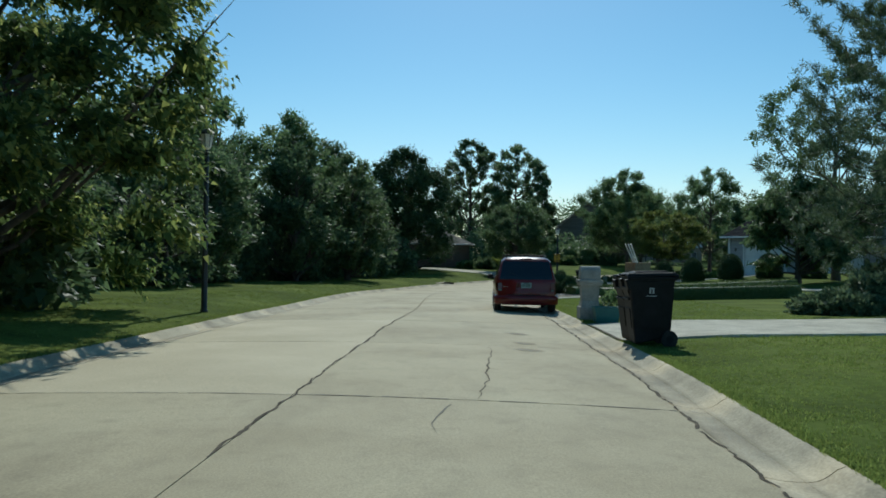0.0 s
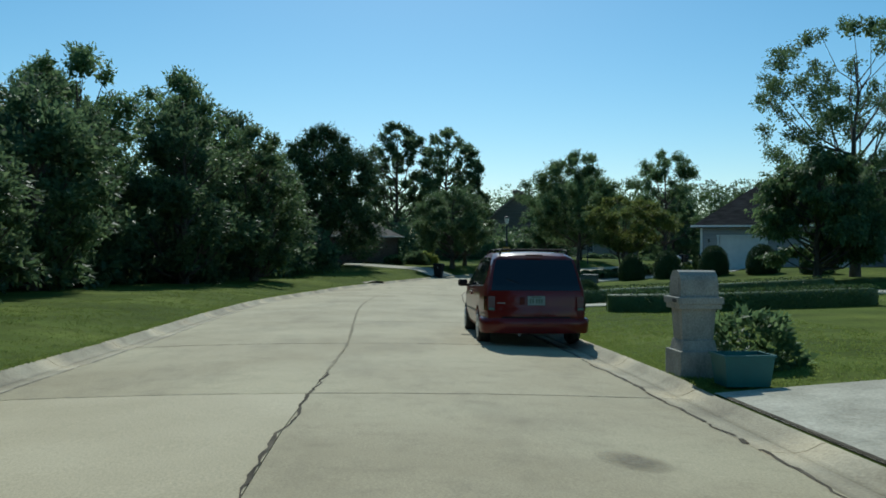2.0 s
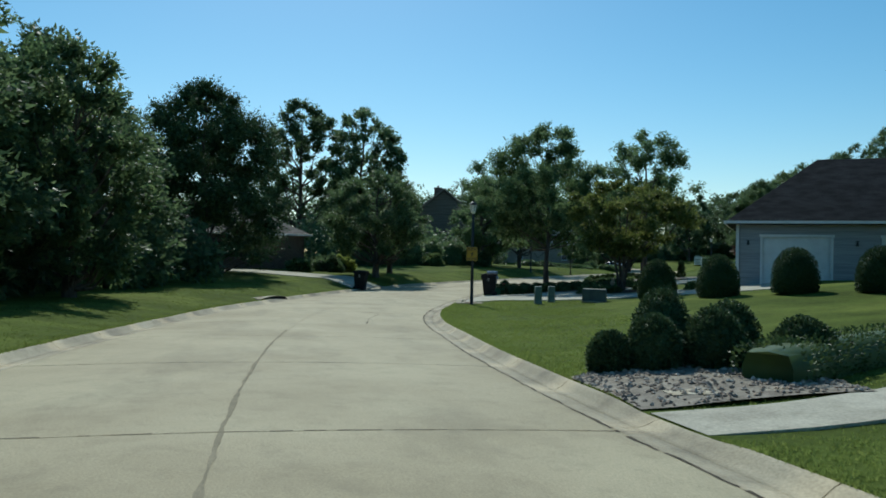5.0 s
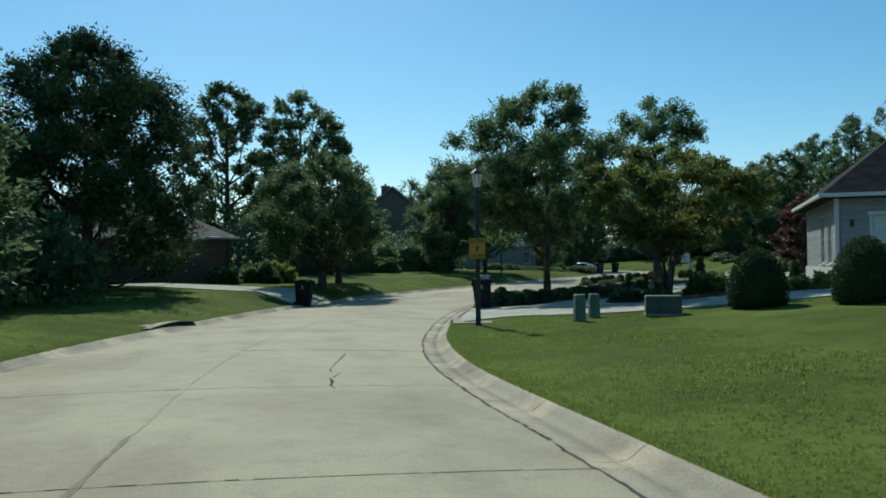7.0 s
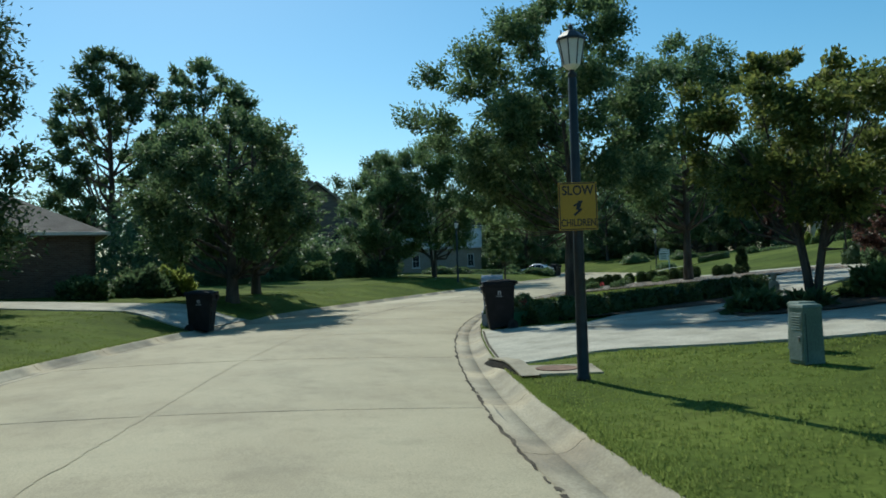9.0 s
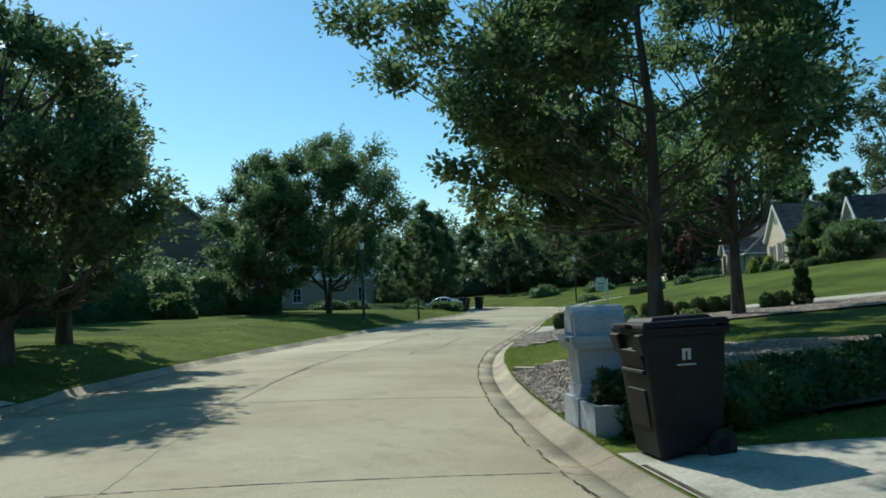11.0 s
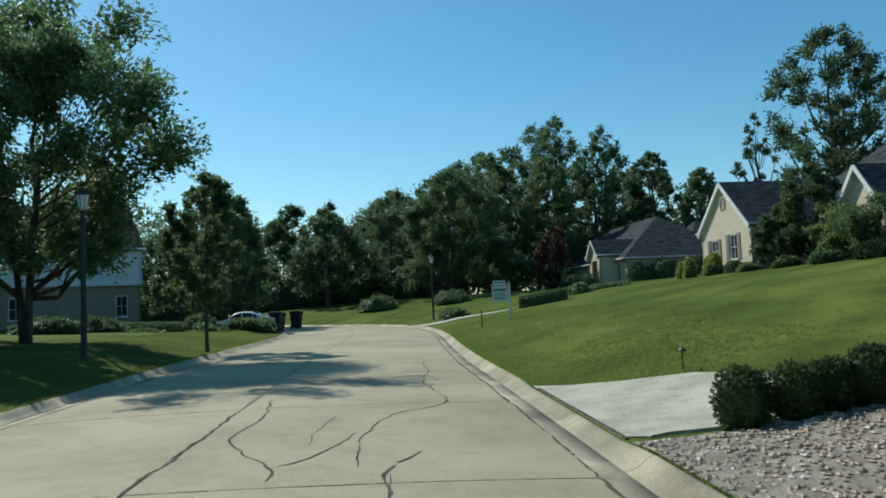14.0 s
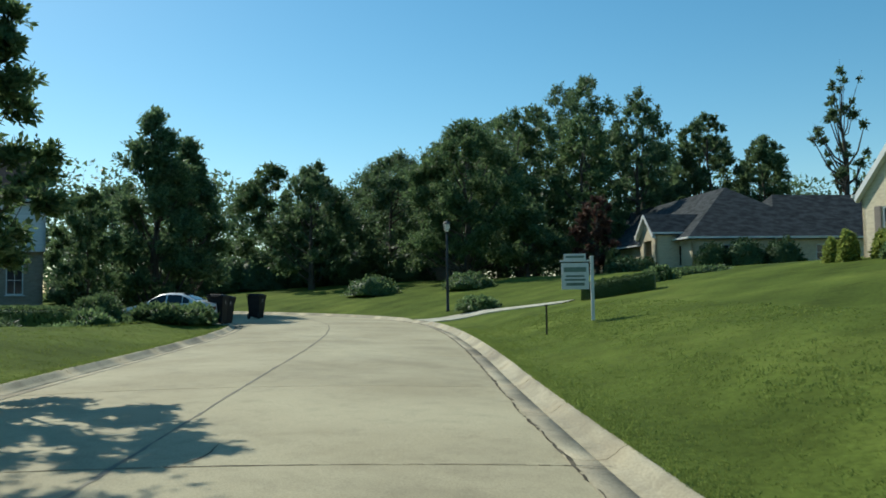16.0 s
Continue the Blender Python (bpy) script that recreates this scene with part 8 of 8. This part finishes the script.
for i, (x, y, h, r, sh, mt) in enumerate(((105.3, 133, 16.2, 3.4, "round", LEAF_DARK), (109, 129, 13.8, 3.2, "round", LEAF_DARK), (111.5, 137, 17.2, 3.6, "round", LEAF_DARK), (116, 132, 15.0, 3.4, "round", LEAF_DARK),
                                          (130, 164, 30.5, 6.2, "round", LEAF_DARK), (138, 156, 20, 5.5, "round", LEAF_DARK), (92, 152, 17, 5.5, "dome", LEAF), (98, 149, 18.8, 5.0, "dome", LEAF_DARK), (86, 157, 13.8, 5.0, "dome", LEAF_DARK),
                                          (104, 146, 22.5, 4.6, "round", LEAF_DARK), (110, 184, 19, 5.0, "dome", LEAF_DARK), (100, 176, 16, 5.0, "dome", LEAF), (88, 172, 12.8, 4.5, "dome", LEAF_DARK), (120, 172, 24.5, 6, "round", LEAF_DARK), (99, 100, 15, 4.0, "round", LEAF_DARK), (78, 93, 13, 4.0, "round", LEAF), (70, 88, 12, 4.0, "dome", LEAF), (62, 82, 11, 4.0, "dome", LEAF_DARK), (52, 78, 10.5, 4.2, "dome", LEAF_DARK), (44, 74, 9.5, 4.0, "dome", LEAF), (57, 159, 9.6, 4.4, "dome", LEAF_DARK), (52, 178, 14, 5, "dome", LEAF_DARK), (34, 165, 14, 6, "dome", LEAF_DARK), (38, 152, 11, 3.5, "round", LEAF_DARK), (84, 146, 14.6, 5.2, "dome", LEAF), (88, 163, 13.3, 6.2, "dome", LEAF_DARK), (96, 161, 16.6, 6.2, "dome", LEAF_DARK), (104, 158, 20.2, 6.2, "dome", LEAF), (113, 156, 25, 6.2, "dome", LEAF_DARK), (119, 148, 24, 5.2, "dome", LEAF_DARK), (78, 150, 11.5, 5, "dome", LEAF_DARK), (95, 141, 16, 4.4, "dome", LEAF), (102, 139, 18, 4.4, "dome", LEAF_DARK), (90, 145, 16.5, 5, "dome", LEAF), (127, 150, 18.5, 5, "dome", LEAF_DARK), (70, 151, 10.3, 4, "dome", LEAF_DARK))):
    tree(x, y, h, r, "tall leafy tree in the wood behind the houses", 0.08, sh, 11000, 0.28 if h > 14 else 0.24, 110, 0.22, mt, 400 + i, heart=0.4, boughs=16)
tree(106.4, 120.7, 18.5, 3.0, "half-dead tree with bare upper limbs", 0.25, "vase", 3700, 0.249, 40, 0.2, LEAF_DARK, 440, heart=0.3)


# ---- woods in the distance ----
def woods(name, centres, seed, leaf, label, mat, clumps=800):
    """Far trees as one joined mass of leaf clumps."""
    rng = np.random.default_rng(seed)
    P, O = [], []
    for x, y, h, r in centres:
        n = int(clumps)
        z0 = ground_z(x, y)
        k = 26
        hh = rng.uniform(0, 1, k)
        an = rng.uniform(0, 6.28, k)
        rr = r * np.sqrt(np.clip(1 - (hh - 0.2) ** 2 / 0.7, 0.05, 1)) * 0.75
        c = np.stack([x + rr * np.cos(an), y + rr * np.sin(an), z0 + h * (0.08 + 0.84 * hh)], 1)
        i = rng.integers(0, k, n)
        v = rng.normal(0, 1, (n, 3))
        v /= np.linalg.norm(v, axis=1)[:, None]
        P.append(c[i] + v * (r * 0.36 * rng.uniform(0.5, 1, n) ** 0.5)[:, None])
        O.append(v)
    ob = put(name, leaf_mesh(name, np.concatenate(P), np.concatenate(O), leaf, rng, 0.2, 0.7, plain=True), mat)
    tagged(ob, label, "woods", "", "stuff")


rw = random.Random(77)
ring = []
for k in range(150):
    a = radians(-45 + k * 1.15)
    d = rw.uniform(140, 210)
    ring.append((25 + d * math.sin(a) * 1.05, 70 + d * math.cos(a), rw.uniform(13, 18.5), rw.uniform(6, 9)))
woods("far_woods", ring, 78, 0.62, "belt of far dark green trees", LEAF_DARK, 1500)
back = []
for k in range(34):
    back.append((-26 - rw.uniform(0, 22), 2 + k * 4.2 + rw.uniform(-2, 2), rw.uniform(8, 12), rw.uniform(3.5, 5.5)))
woods("roadside_woods", back, 79, 0.6, "dark wood behind the roadside trees", LEAF_DARK)
under = []
for k in range(60):
    s = 26 + k * 0.72
    x, y = K(s, -16.5 - rw.uniform(0, 3.5) + (2.0 if s > 50 else 0))
    under.append((x, y, rw.uniform(1.8, 3.4), rw.uniform(1.3, 1.9)))
for k in range(16):
    x, y = K(4 + k * 1.2, -12.8 - rw.uniform(0, 3))
    under.append((x, y, rw.uniform(1.6, 3.0), rw.uniform(1.0, 1.5)))
for k in range(70):
    x, y = K(120 + k * 1.1, 34 + rw.uniform(-4, 12))
    h, r = rw.uniform(2.5, 5), rw.uniform(2, 3)
    if not 14 < k < 35:
        under.append((x, y, h, r))
for k in range(40):
    x, y = K(92 + k * 1.7, -27 - rw.uniform(0, 9))
    under.append((x, y, rw.uniform(2.5, 5), rw.uniform(2, 3)))
woods("undergrowth", under, 80, 0.34, "dark undergrowth beneath roadside trees", LEAF_DARK, 470)
# added trees at the camera's back, never in view
behind = []
for k in range(26):
    a = radians(150 + k * 6.5)
    behind.append((5 + 70 * math.sin(a), 70 * math.cos(a) - 5, rw.uniform(9, 14), rw.uniform(5, 7)))
woods("woods_behind", behind, 81, 0.9, "added unseen trees behind the start of the street", LEAF_DARK)


# ---- grass ----
def inside(poly, x, y):
    c = np.zeros(len(x), bool)
    j = len(poly) - 1
    for i in range(len(poly)):
        xi, yi, xj, yj = *poly[i], *poly[j]
        hit = ((yi > y) != (yj > y)) & (x < (xj - xi) * (y - yi) / (yj - yi + 1e-12) + xi)
        c ^= hit
        j = i
    return c


def grass(name, count, s0, s1, side, depth, seed, tall, label, shift=0.0, bare=()):
    rng = np.random.default_rng(seed)
    # blades stand in tufts
    tuft = 9
    s = np.repeat(rng.uniform(s0, s1, count // tuft), tuft) + rng.normal(0, 0.05, count // tuft * tuft)
    count = len(s)
    out = np.abs(np.repeat(depth * rng.uniform(0, 1, count // tuft) ** 2.0, tuft) + rng.normal(0, 0.05, count))
    out = out - shift
    d = out if side > 0 else -WIDTH - out
    x = np.interp(s, LS, LINE[:, 0]) + d * np.interp(s, LS, NOR[:, 0])
    y = np.interp(s, LS, LINE[:, 1]) + d * np.interp(s, LS, NOR[:, 1])
    keep = np.ones(count, bool)
    for poly in OUTLINES:
        keep &= ~inside(poly, x, y)
    for a, b in RIGHT_DRIVES if side > 0 else LEFT_DRIVES:
        keep &= ~((s > a - 0.3) & (s < b + 0.3) & (out < 0.5))
    for a, b in bare:
        keep &= ~((s > a) & (s < b))
    s, d, x, y, out = s[keep], d[keep], x[keep], y[keep], out[keep]
    k = np.where(side > 0, kerb_h(s, True), kerb_h(s, False))
    z = road_z(s) + 0.13 - (0.13 - k) * (1 - smooth(0, 2.5, out)) + rise(s, d) - 0.015
    n = len(s)
    an = rng.uniform(0, 6.28, n)
    patch = np.array([noise.noise((a * 0.35, b * 0.35, 5.0)) for a, b in zip(x, y)])
    h = tall * rng.uniform(0.45, 1.2, n) * (1 + 0.5 * patch)
    w = 0.007 + 0.0012 * out
    base = np.stack([x, y, z], 1)
    side_v = np.stack([np.cos(an) * w, np.sin(an) * w, np.zeros(n)], 1)
    lean = np.stack([rng.normal(0, 0.35, n) * h, rng.normal(0, 0.35, n) * h, h], 1)
    v = np.stack([base - side_v, base + side_v, base + lean], 1).reshape(-1, 3)
    ob = put(name, mesh_from(name, v, np.arange(3 * n).reshape(n, 3)), BLADE)
    tagged(ob, label, "grass", "", "stuff")


grass("grass_right", 380000, -2, 132, 1, 6.0, 501, 0.036, "short mown grass of the lawns")
grass("grass_left", 115000, 2, 138, -1, 4.5, 502, 0.036, "short mown grass along the kerb")
grass("verge_grass_right", 54000, -2, 132, 1, 0.2, 503, 0.042, "longer grass growing over the kerb's edge", 0.035, ((36, 40.5), (75.7, 83), (87.6, 96.2)))
grass("verge_grass_left", 34000, 4, 132, -1, 0.2, 504, 0.05, "longer grass growing over the kerb's edge", 0.05)
